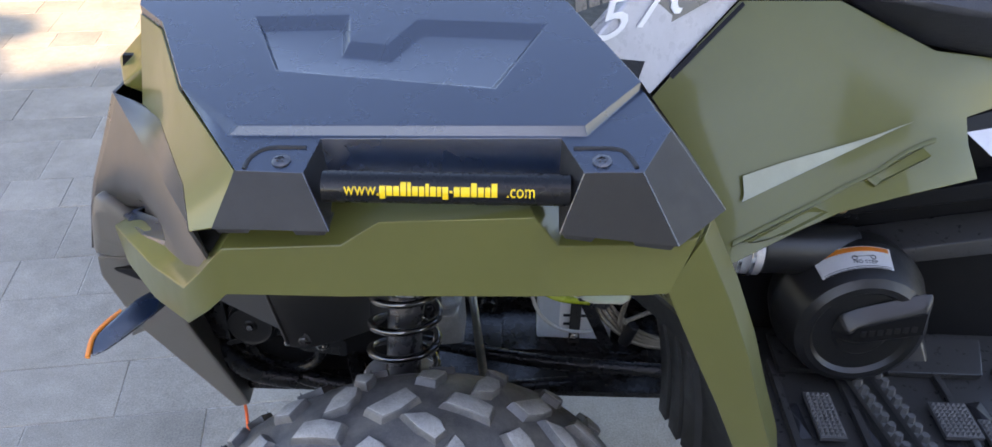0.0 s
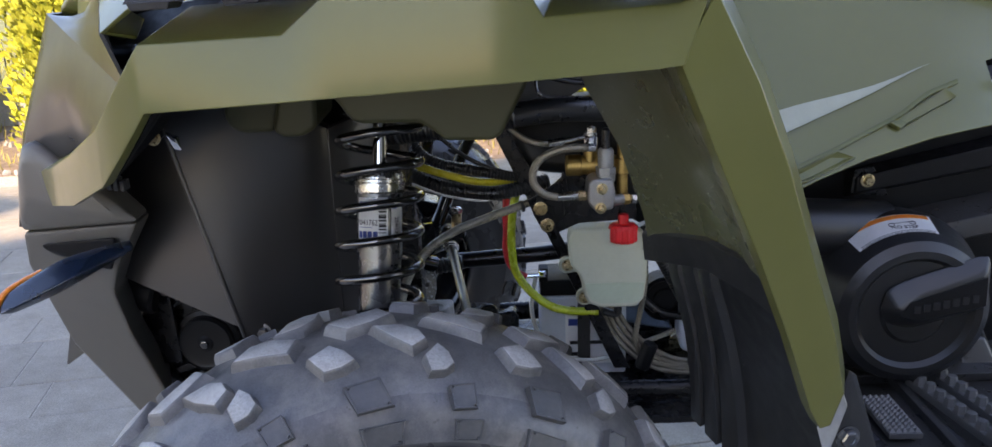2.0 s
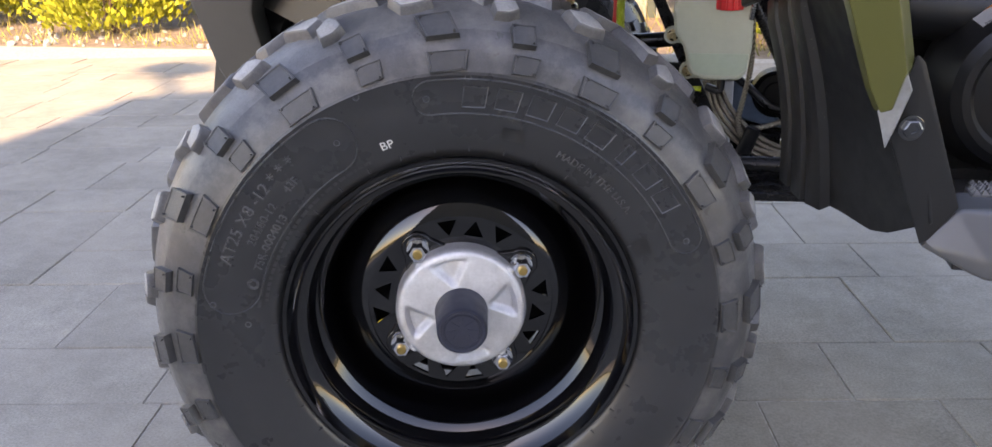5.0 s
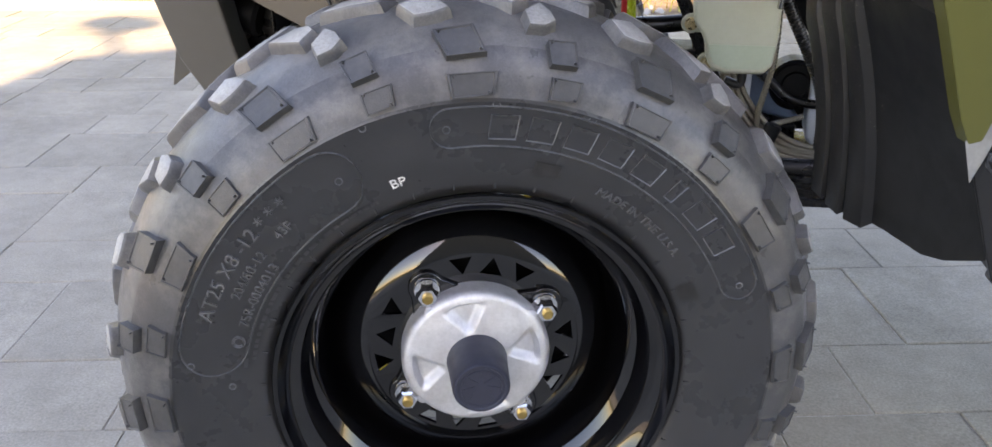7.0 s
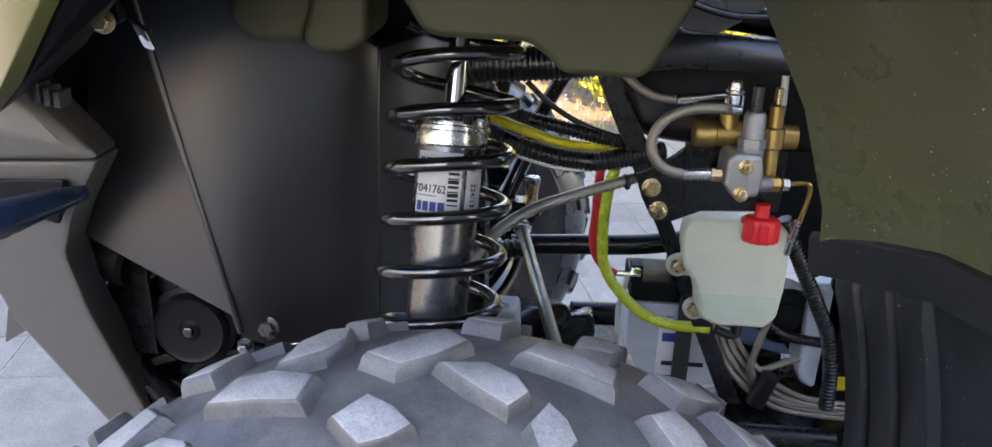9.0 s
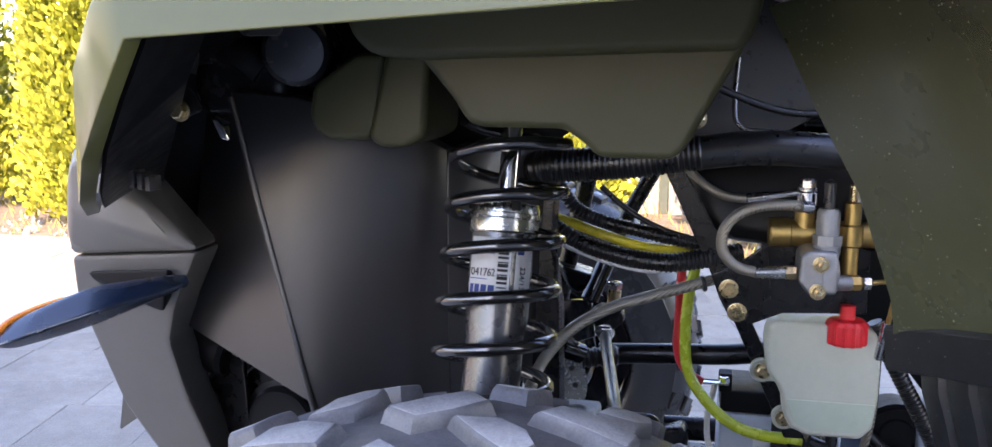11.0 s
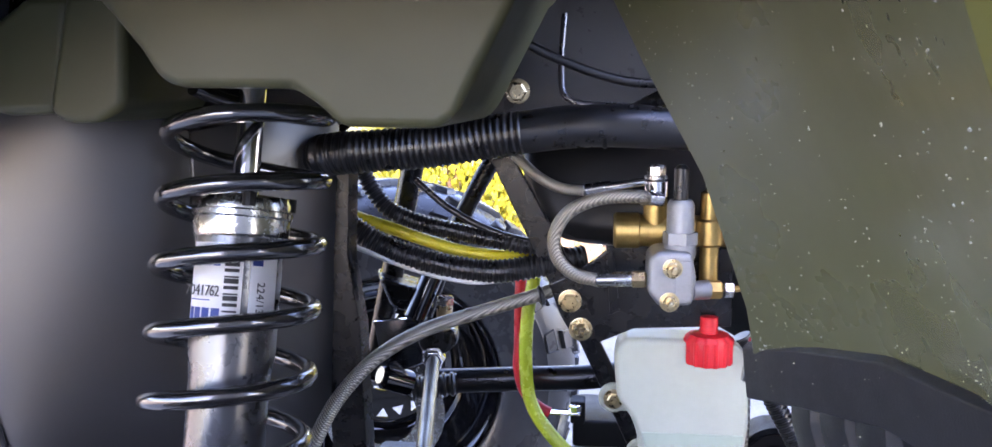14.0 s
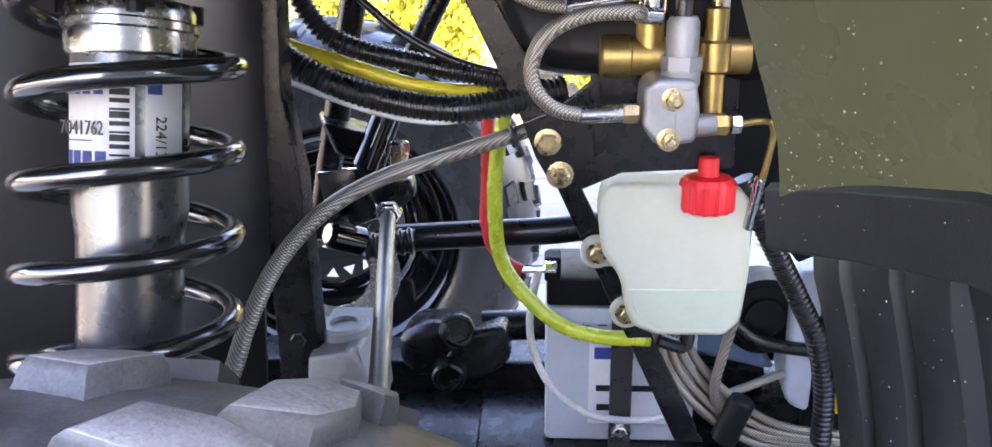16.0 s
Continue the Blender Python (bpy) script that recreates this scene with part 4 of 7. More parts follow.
TYRE = tyre_mesh()
TM = (RUBBER, LUGTOP)
BLOCKS = []
for side_ in (1, -1):
    def across(pts):
        return [(a, side_ * s) for a, s in pts]

    big = [block(across([(-9.2, 0.043), (-5.6, 0.034), (-3.4, 0.044), (-2.1, 0.057), (-4.4, 0.063), (-7.2, 0.064)]), 0.003, 0.0095, 0.92, TM),
           block(across([(-5.2, 0.079), (0.9, 0.076), (2.6, 0.101), (-3.6, 0.103)]), 0.003, 0.008, flat=True, mats=(PLATE,)),
           block(across([(-3.9, 0.113), (4.2, 0.112), (3.7, 0.1305), (-3.6, 0.132)]), 0.003, 0.004, flat=True, mats=(PLATE,)),
           block(across([(1.2, 0.013), (5.9, 0.015), (8.4, 0.028), (9.0, 0.041), (6.6, 0.051), (3.6, 0.037)]), 0.003, 0.0095, 0.92, TM)]
    small = [block(across([(-6.9, 0.06), (-4.5, 0.045), (-3.0, 0.056), (-2.4, 0.07), (-4.0, 0.076), (-6.4, 0.077)]), 0.003, 0.0095, 0.92, TM),
             block(across([(-3.8, 0.088), (0.6, 0.085), (1.3, 0.105), (-3.0, 0.107)]), 0.003, 0.008, flat=True, mats=(PLATE,)),
             block(across([(-2.5, 0.113), (2.8, 0.112), (2.5, 0.129), (-2.5, 0.1305)]), 0.003, 0.004, flat=True, mats=(PLATE,)),
             block(across([(-5.5, 0.003), (-2.6, -0.014), (1.4, -0.007), (5.2, 0.008), (3.4, 0.028), (-1.0, 0.015)]), 0.003, 0.0095, 0.92, TM)]
    BLOCKS.append((side_, big, small))


def rim_mesh():
    prof = [(0.086, 0.176), (0.0935, 0.1795), (0.0965, 0.178), (0.0955, 0.1745), (0.088, 0.171), (0.082, 0.1675), (0.077, 0.1625), (0.0745, 0.1575), (0.071, 0.1555), (0.058, 0.154), (0.05, 0.1515), (0.046, 0.147),
            (0.043, 0.1445), (0.03, 0.142), (0.012, 0.1405), (-0.004, 0.1395), (-0.008, 0.1375), (-0.005, 0.1355), (0.003, 0.133), (0.0105, 0.1295), (0.018, 0.1245), (0.0245, 0.1185), (0.0295, 0.112), (0.033, 0.105), (0.0345, 0.0985),
            (0.0305, 0.0985), (0.027, 0.108), (0.019, 0.118), (0.0, 0.129), (-0.012, 0.132), (-0.02, 0.14), (-0.06, 0.1545), (-0.08, 0.1675), (-0.092, 0.1775), (-0.095, 0.176), (-0.086, 0.1725), (-0.06, 0.160), (-0.02, 0.146), (0.03, 0.148), (0.055, 0.16), (0.07, 0.168), (0.08, 0.173)]
    bm = lathe([(-a, r) for a, r in prof], (0, 0, 0), (0, 1, 0), 96, close=True)
    return mesh_of("rim", bm, GLOSS, angle=28)


def disc_mesh():
    """The pierced wheel disc."""
    bm = bmesh.new()

    def ring(pts):
        vs = [bm.verts.new((x, 0, z)) for x, z in pts]
        return [bm.edges.new((vs[k], vs[(k + 1) % len(vs)])) for k in range(len(vs))]

    es = ring([(0.0992 * math.sin(a), 0.0992 * math.cos(a)) for a in np.linspace(0, 2 * math.pi, 64, endpoint=False)])
    es += ring([(0.045 * math.sin(a), 0.045 * math.cos(a)) for a in np.linspace(0, 2 * math.pi, 40, endpoint=False)])
    for q in range(4):
        mid = q * 90 + 33.3 - 45
        for k, d in enumerate((-19, 0, 19)):
            a = radians(90 - (mid + d))
            r0, r1 = (0.0765, 0.0935) if k % 2 else (0.0935, 0.0765)
            w = 0.0105
            t = Vector((math.cos(a), -math.sin(a)))
            n = Vector((math.sin(a), math.cos(a)))
            es += ring([tuple(n * r0 - t * w), tuple(n * r0 + t * w), tuple(n * r1)])
    bmesh.ops.triangle_fill(bm, use_beauty=True, use_dissolve=False, edges=es)
    r = bmesh.ops.extrude_face_region(bm, geom=list(bm.faces))
    bmesh.ops.translate(bm, verts=[g for g in r["geom"] if isinstance(g, bmesh.types.BMVert)], vec=(0, 0.004, 0))
    return mesh_of("wheel_disc", bm, GLOSS, angle=28)


RIM, DISC = rim_mesh(), disc_mesh()
OUT = Vector((0, -1, 0))


def front_wheel(M, near):
    tyre = tagged(hang(new("tyre", TYRE), QUAD, M), "dusty black off-road tyre with chunky tread")
    for side_, big, small in BLOCKS:
        for k in range(24):
            turn_ = M @ pose(0, 0, 0, 0, k * 15 - 1.0 + (15 if side_ < 0 else 0), 0)
            for me in (small if k % 2 else big):
                hang(new("tread_block", me), tyre, turn_)
    rim = tagged(hang(new("rim", RIM), QUAD, M), "gloss black pressed steel rim")
    hang(new("wheel_disc", DISC), rim, M @ Matrix.Translation((0, -0.032, 0)))
    return tyre, rim


tyre, rim = front_wheel(WM, True)
WM2 = Matrix.Translation((-0.13, 1.166, 0.316)) @ pose(0, 0, 0, 0, 0, STEER + 180)
tyre2, rim2 = front_wheel(WM2, False)
# the wheel on the other side takes the dark sidewall rubber all over
for ob in [tyre2] + list(tyre2.children):
    for slot in ob.material_slots:
        slot.link = "OBJECT"
        slot.material = RUBBER2


def on_wheel(bm):
    bm.transform(WM)
    return bm


# hub cover with four pressed pockets
def hub_face():
    bm = bmesh.new()
    rings = []
    nr, na = 26, 128
    for i in range(nr + 1):
        r = 0.069 * (i / nr) ** 0.9 if i else 0.0
        row = []
        for k in range(na):
            th = 2 * math.pi * k / na
            h = 0.0585 - 0.0045 * (r / 0.069) ** 2 - (0.006 if i == nr else 0.0015 if i == nr - 1 else 0)
            q = (math.degrees(th) + 11.7 + 45) % 90 - 45
            half_w = 0.003 + (r - 0.031) * 0.62
            off = abs(r * math.sin(radians(q)))
            edge = min((r - 0.031) / 0.004, (0.0585 - r) / 0.004, (half_w - off) / 0.004)
            h -= 0.0075 * max(0, min(1, edge)) ** 1.0
            row.append(bm.verts.new((r * math.sin(th), -h, r * math.cos(th))))
        rings.append(row)
    for p, q in zip(rings, rings[1:]):
        for k in range(na):
            bm.faces.new((p[k], p[(k + 1) % na], q[(k + 1) % na], q[k]))
    last = [bm.verts.new((v.co.x, -0.03, v.co.z)) for v in rings[-1]]
    for k in range(na):
        bm.faces.new((rings[-1][k], rings[-1][(k + 1) % na], last[(k + 1) % na], last[k]))
    bmesh.ops.remove_doubles(bm, verts=list(bm.verts), dist=1e-6)
    return bm


cap = part("hub_cover", on_wheel(hub_face()), ALU, rim, "cast aluminium hub cover with four pressed pockets", angle=50)
for k in range(4):
    a = radians(33.3 + 90 * k + 6)
    at = Vector((0.0655 * math.cos(a), -0.045, 0.0655 * math.sin(a)))
    part("hub_lug", on_wheel(rod(at, at + Vector((0, -0.008, 0)), 0.005, 12, 0.001)), ALU, rim)
part("centre_plug", on_wheel(lathe([(0.055, 0.0285), (0.06, 0.0275), (0.1, 0.0255), (0.103, 0.0235), (0.103, 0.0215), (0.1015, 0.0205), (0.1015, 0)], (0, 0, 0), OUT, 36)), PLUG, rim, "blue-grey rubber axle plug")
bm = bmesh.new()
star = [Vector(((0.016 if k % 2 == 0 else 0.006) * math.sin(math.pi * k / 8), -0.1015, (0.016 if k % 2 == 0 else 0.006) * math.cos(math.pi * k / 8))) for k in range(16)]
part("plug_ring", on_wheel(lathe([(0.1012, 0.0175), (0.1024, 0.018), (0.1012, 0.0185)], (0, 0, 0), OUT, 32)), PLUG, rim)
part("plug_emblem", on_wheel(prism([tuple(p) for p in star], (0, -0.0008, 0))), PLUG, rim)
for k in range(4):
    a = radians(33.3 + 90 * k)
    at = Vector((0.078 * math.cos(a), -0.034, 0.078 * math.sin(a)))
    bm = lathe([(0, 0), (0, 0.0125), (0.004, 0.0125), (0.006, 0.0115), (0.006, 0)], at, OUT, 20)
    lathe([(0.004, 0), (0.004, 0.0105), (0.017, 0.0105), (0.0195, 0.0085), (0.0195, 0)], at, OUT, 6, bm)
    nut = part("wheel_nut", on_wheel(bm), CHROME, rim, "chromed wheel nut")
    part("stud", on_wheel(lathe([(0.019, 0), (0.019, 0.005), (0.022, 0.005), (0.023, 0.004), (0.023, 0)], at, OUT, 14)), BRASS, rim, "brass-coloured stud end")
for k in range(4):
    a = radians(33.3 + 90 * k)
    rad_, tan_ = Vector((math.cos(a), 0, math.sin(a))), Vector((-math.sin(a), 0, math.cos(a)))
    outline = []
    for q in range(13):
        b = math.pi * (q / 12 - 0.5)
        outline.append(rad_ * (0.079 + 0.0165 * math.cos(b)) + tan_ * 0.0165 * math.sin(b))
    for r_, w_ in ((0.066, 0.024), (0.056, 0.031), (0.05, 0.034)):
        outline.append(rad_ * r_ + tan_ * w_)
    outline = [rad_ * 0.05 - tan_ * 0.034, rad_ * 0.056 - tan_ * 0.031, rad_ * 0.066 - tan_ * 0.024] + outline
    part("nut_pad", on_wheel(prism([tuple(p + OUT * 0.031) for p in outline], tuple(OUT * 0.0055), 0.0018, 2)), GLOSS, rim, angle=50)
part("brake_drum", on_wheel(rod((0, 0.03, 0), (0, -0.008, 0), 0.1, 40, 0.004)), PLASTIC, rim)
# raised sidewall writing
def wall_at(r):
    """How far out the sidewall stands at a radius."""
    pr = PROF[1:11]
    for (a1, r1), (a2, r2) in zip(pr, pr[1:]):
        if r1 <= r <= r2:
            return a1 + (a2 - a1) * (r - r1) / (r2 - r1)
    return pr[0][0] if r < pr[0][1] else pr[-1][0]


def hug(me, lift):
    for v in me.vertices:
        r = math.hypot(v.co.x, v.co.y)
        v.co = WM @ Vector((v.co.x, -(wall_at(r) + (lift if v.co.z > 0 else -0.002)), v.co.y))


def sidewall(body, size, radius, degrees, lift=0.0021, wide=1.0, chalk=None):
    ob = lettering(body, size, pose(0, 0, 0, 0, 0, -degrees), chalk or RAISED, tyre, "sidewall_lettering", depth=0.001, ring=radius, wide=wide)
    hug(ob.data, lift)
    return ob


def field(deg0, deg1, r0, r1, w=0.0013, lift=0.0017):
    """A raised line round a field of the sidewall, with round ends."""
    pts = []
    rm, hr = (r0 + r1) / 2, (r1 - r0) / 2
    e = math.degrees(hr / rm)
    for k in range(41):
        a = deg0 + e + (deg1 - deg0 - 2 * e) * k / 40
        pts.append((a, r1))
    for k in range(1, 12):
        b = math.pi / 2 - math.pi * k / 12
        pts.append((deg1 - e + e * math.cos(b), rm + hr * math.sin(b)))
    for k in range(41):
        pts.append((deg1 - e - (deg1 - deg0 - 2 * e) * k / 40, r0))
    for k in range(1, 12):
        b = -math.pi / 2 - math.pi * k / 12
        pts.append((deg0 + e + e * math.cos(b), rm + hr * math.sin(b)))
    bm = bmesh.new()
    n = len(pts)
    rows_ = [[], [], []]
    for (a, r) in pts:
        th = radians(a)
        g = Vector((math.sin(th), math.cos(th)))
        sgn = 1 if r >= rm else -1
        for q, (dr, up) in enumerate(((-w, -0.001), (0, lift), (w, -0.001))):
            rr = r + dr * sgn
            p = g * rr
            rows_[q].append(bm.verts.new(WM @ Vector((p.x, -(wall_at(rr) + up), p.y))))
    for p, q in zip(rows_, rows_[1:]):
        for k in range(n):
            bm.faces.new((p[k], p[(k + 1) % n], q[(k + 1) % n], q[k]))
    part("sidewall_line", bm, RAISED, tyre, angle=80)


sidewall("MADE IN THE U.S.A.", 0.0105, 0.2, 41)
sidewall("AT25 X8 -12 * * *", 0.0165, 0.2325, -54)
sidewall("204/80-12     43F", 0.0115, 0.218, -52)
sidewall("75R-0004013", 0.0115, 0.204, -60)
field(-82, -24, 0.2, 0.254)
field(-9, 71, 0.2225, 0.254)
for a, r in ((-6, 0.238), (68, 0.238), (-28.5, 0.226), (-85, 0.21), (-80, 0.243), (3, 0.2555), (20, 0.2555), (-20, 0.2555), (40, 0.2555)):
    th = radians(a)
    c = WM @ Vector((r * math.sin(th), -wall_at(r) - 0.0002, r * math.cos(th)))
    part("mould_mark", lathe([(0, 0.0022), (0.0008, 0.0028), (0, 0.0034)], c, WM.to_3x3() @ Vector((0, -1, 0)), 14), RAISED, tyre)
for k in range(36):
    r = 0.1875
    bm = box((0, 0, 0), (0.0016, 0.0016, 0.007), 0.0003, m=WM @ pose(0, 0, 0, 0, k * 10 + 4, 0) @ Matrix.Translation((0, -wall_at(r), r)))
    part("rim_tick", bm, RUBBER2, tyre)
sidewall("BP", 0.012, 0.2, -18, 0.0006, chalk=CHALK)
rp = random.Random(31)
for r0, d0, d1 in ((0.1925, -78, -24), (0.1985, -80, -66)):
    bm = bmesh.new()
    a = d0
    while a < d1:
        w = rp.uniform(0.8, 2.6)
        vs = [bm.verts.new(WM @ Vector((r * math.sin(radians(q)), -(wall_at(r) + 0.0009), r * math.cos(radians(q))))) for q, r in ((a, r0), (a + w, r0), (a + w, r0 + 0.0032), (a, r0 + 0.0032))]
        bm.faces.new(vs)
        a += w + rp.uniform(0.35, 0.9)
    bmesh.ops.solidify(bm, geom=list(bm.faces), thickness=0.0012)
    part("sidewall_print", bm, RAISED, tyre, angle=20, even=False)
for d0, d1, r0, r1 in ((12, 18, 0.2005, 0.2125), (63, 68, 0.189, 0.2035)):
    bm = bmesh.new()
    vs = [bm.verts.new(WM @ Vector((r * math.sin(radians(q)), -(wall_at(r) + 0.0011), r * math.cos(radians(q))))) for q, r in ((d0, r0), (d1, r0), (d1, r1), (d0, r1))]
    bm.faces.new(vs)
    bmesh.ops.solidify(bm, geom=list(bm.faces), thickness=0.0016)
    part("mould_plate", bm, PLATE, tyre, angle=20, even=False)
th = radians(-73)
for r_ in (0.0052, 0.0036):
    part("mould_mark", lathe([(0, r_ - 0.0006), (0.0012, r_), (0, r_ + 0.0006)], WM @ Vector((0.2085 * math.sin(th), -wall_at(0.2085) - 0.0002, 0.2085 * math.cos(th))), WM.to_3x3() @ Vector((0, -1, 0)), 20), RAISED, tyre)
# maker's mark as plain raised blocks
for k in range(8):
    a = 4.5 + k * 7.4
    bm = bmesh.new()
    q = [(a - 2.9, 0.2285), (a + 2.5, 0.2285), (a + 2.9, 0.248), (a - 2.3, 0.248)]
    if k == 5:
        q = [(a - 1.3, 0.2285), (a + 1.0, 0.2285), (a + 1.4, 0.248), (a - 0.9, 0.248)]
    lo = [bm.verts.new(WM @ Vector((r * math.sin(radians(d_)), -(wall_at(r) - 0.002), r * math.cos(radians(d_))))) for d_, r in q]
    hi = [bm.verts.new(WM @ Vector((r * math.sin(radians(d_)), -(wall_at(r) + 0.0013), r * math.cos(radians(d_))))) for d_, r in q]
    bm.faces.new(hi)
    for i in range(4):
        bm.faces.new((lo[i], lo[(i + 1) % 4], hi[(i + 1) % 4], hi[i]))
    bmesh.ops.recalc_face_normals(bm, faces=bm.faces)
    bm.normal_update()
    bmesh.ops.inset_individual(bm, faces=[f for f in bm.faces if len(set(f.verts) & set(hi)) == 4], thickness=0.0013, depth=-0.0012)
    me = part("maker_mark", bm, [RUBBER2, RAISED], tyre, angle=20, even=False).data
    inner = max(p.area for p in me.polygons)
    for p in me.polygons:
        p.material_index = 0 if p.area == inner else 1

# ---- spring strut ----
ST, SB = Vector((0.0234, 0.2775, 0.80)), Vector((0.0128, 0.2138, 0.5275))
ax = (ST - SB).normalized()


def along(d):
    """A place on the strut's axis, d metres above its foot."""
    return SB + ax * d


strut = part("shock_absorber", lathe([(-0.05, 0.0), (-0.05, 0.019), (0.0, 0.0212), (0.006, 0.0228), (0.098, 0.0228), (0.112, 0.0246), (0.18, 0.0246), (0.182, 0.023), (0.182, 0)], SB, ax, 36), STRUTB, QUAD, "black gas shock absorber")
part("piston_rod", rod(along(0.18), along(0.30), 0.0078, 20), CHROME, strut, "polished chrome piston rod")
part("collar", lathe([(0.177, 0.0246), (0.177, 0.0262), (0.179, 0.0272), (0.188, 0.0272), (0.189, 0.0284), (0.192, 0.0284), (0.193, 0.0272), (0.197, 0.0272), (0.201, 0.0255), (0.201, 0.012), (0.195, 0.012)], SB, ax, 40), STEEL, strut, "chromed spring collar")
fwd = (Vector((0, -1, 0)) - ax * Vector((0, -1, 0)).dot(ax)).normalized()
rgt = ax.cross(fwd) * -1
if rgt.x < 0:
    rgt = -rgt
pts = []
for k in range(-8, 162):
    t = k / 24
    a = -2 * math.pi * t + math.pi / 2
    rr = 0.0445
    p = along(0.013 + 0.038 * t)
    pts.append(p + (rgt * math.cos(a) + fwd * math.sin(a)) * rr)
part("coil_spring", tube(pts, 0.0052, 12, smooth=False), SPRING, strut, "gloss black coil spring")
part("spring_seat", lathe([(0.0, 0.02), (0.0, 0.05), (0.006, 0.052), (0.01, 0.05), (0.012, 0.028)], SB, ax, 32), ALU, strut)


def wrap(a0, a1, d0, d1, r, n=14):
    bm = bmesh.new()
    g = [[bm.verts.new(along(d) + (rgt * math.sin(a) + fwd * math.cos(a)) * r) for a in np.linspace(a0, a1, n)] for d in (d0, d1)]
    for k in range(n - 1):
        bm.faces.new((g[0][k], g[0][k + 1], g[1][k + 1], g[1][k]))
    bmesh.ops.solidify(bm, geom=list(bm.faces), thickness=0.0003)
    return bm


for k in range(4):
    a = 0.5 + k * math.pi / 2
    c = along(0.199) + (rgt * math.sin(a) + fwd * math.cos(a)) * 0.0265
    part("collar_notch", rod(c - ax * 0.005, c + ax * 0.003, 0.0038, 10), PLASTIC, strut)
part("label", wrap(-1.0, 0.5, 0.128, 0.173, 0.0249), PAPER, strut, "white printed sticker")
part("label", wrap(0.66, 1.4, 0.127, 0.172, 0.0249), PAPER, strut, "white printed sticker")


def label_m(a, d):
    p = along(d) + (rgt * math.sin(a) + fwd * math.cos(a)) * 0.0253
    return plane_m(p, rgt * math.cos(a) - fwd * math.sin(a), ax)


lettering("7041762", 0.0085, label_m(-0.42, 0.1432), INK, strut, "print", depth=0.0002, wide=0.9)
for k in range(4):
    a = -0.86 + 0.23 * k
    part("brand_bar", wrap(a, a + 0.17, 0.160, 0.1685, 0.0251, 4), BLUEINK, strut)
for k in range(4):
    a = -0.9 + 0.25 * k
    part("brand_bar", wrap(a, a + 0.2, 0.1295, 0.1365, 0.0251, 4), BLUEINK, strut)
part("print", wrap(-0.93, -0.2, 0.1405, 0.1411, 0.0251), BLUEINK, strut)
for k in range(9):
    d = 0.1345 + 0.0032 * k
    part("barcode_bar", wrap(0.1, 0.42, d, d + 0.0010 + 0.0009 * (k * 7 % 3), 0.0251, 4), INK, strut)
part("brand_bar", wrap(0.7, 0.95, 0.161, 0.169, 0.0251, 4), BLUEINK, strut)
m = label_m(0.84, 0.143)
lettering("224/13", 0.0065, m @ pose(0, 0, 0, 0, 0, -90), INK, strut, "print", depth=0.0002)

# ---- chassis and what fills it ----
# Two dark sheets added to keep the depth behind arch and nose black.
part("inner_shield", sheet([[(-0.38, 0.48, 0.30), (-0.2, 0.47, 0.30), (-0.03, 0.48, 0.31)], [(-0.39, 0.46, 0.40), (-0.2, 0.45, 0.40), (-0.01, 0.46, 0.42)], [(-0.42, 0.45, 0.66), (-0.2, 0.43, 0.70), (0.012, 0.46, 0.745)], [(-0.36, 0.40, 0.90), (-0.2, 0.40, 0.90), (0.2, 0.47, 0.90)]], 0.006), PLASTIC, QUAD)
part("nose_bulkhead", sheet([[(-0.395, 0.352, 0.60), (-0.33, 0.39, 0.60), (-0.24, 0.42, 0.60)], [(-0.385, 0.348, 0.75), (-0.32, 0.385, 0.75), (-0.22, 0.42, 0.75)], [(-0.325, 0.332, 0.905), (-0.26, 0.38, 0.905), (-0.18, 0.42, 0.905)]], 0.004), PLASTIC, QUAD)
part("fender_roof", sheet([[(-0.30, 0.235, 0.80), (-0.13, 0.10, 0.885), (0.05, 0.06, 0.925), (0.21, 0.06, 0.92), (0.318, 0.06, 0.905)], [(-0.31, 0.36, 0.885), (-0.13, 0.33, 0.92), (0.05, 0.33, 0.935), (0.21, 0.33, 0.92), (0.295, 0.35, 0.89)], [(-0.33, 0.75, 0.90), (-0.13, 0.75, 0.93), (0.05, 0.75, 0.94), (0.21, 0.75, 0.93), (0.40, 0.75, 0.92)]], 0.004), PLASTIC, QUAD)
part("heat_shield", prism([(0.12, 0.43, 0.765), (0.235, 0.45, 0.765), (0.30, 0.47, 0.80), (0.33, 0.48, 0.90), (0.05, 0.44, 0.90), (0.09, 0.43, 0.80)], (0, 0.005, 0), 0.001), GREY, QUAD)
hexbolt((0.165, 0.428, 0.784), (0, -1, -0.1), 0.0075, 0.007, ZINC, QUAD, washer=0.0095)
part("headlight_housing", hull([(-0.30, 0.335, 0.885), (-0.21, 0.31, 0.862), (-0.29, 0.33, 0.785), (-0.20, 0.31, 0.787), (-0.182, 0.305, 0.803), (-0.21, 0.42, 0.78), (-0.30, 0.45, 0.88), (-0.18, 0.45, 0.9), (-0.26, 0.305, 0.83)], 0.012, 3), NOSE, QUAD, "black plastic headlight bucket")
part("headlight_cap", lathe([(0, 0), (0, 0.024), (0.004, 0.0285), (0.012, 0.03), (0.03, 0.03), (0.034, 0.033), (0.055, 0.033), (0.06, 0.03), (0.06, 0)], (-0.163, 0.275, 0.842), (-0.25, 0.95, 0.1), 32), NOSE, QUAD, "black headlight rear cap")
part("headlight_hose", tube([(-0.275, 0.30, 0.848), (-0.25, 0.292, 0.85), (-0.225, 0.292, 0.845), (-0.205, 0.30, 0.83)], 0.0165, 16, 0.008), PLASTIC, QUAD)
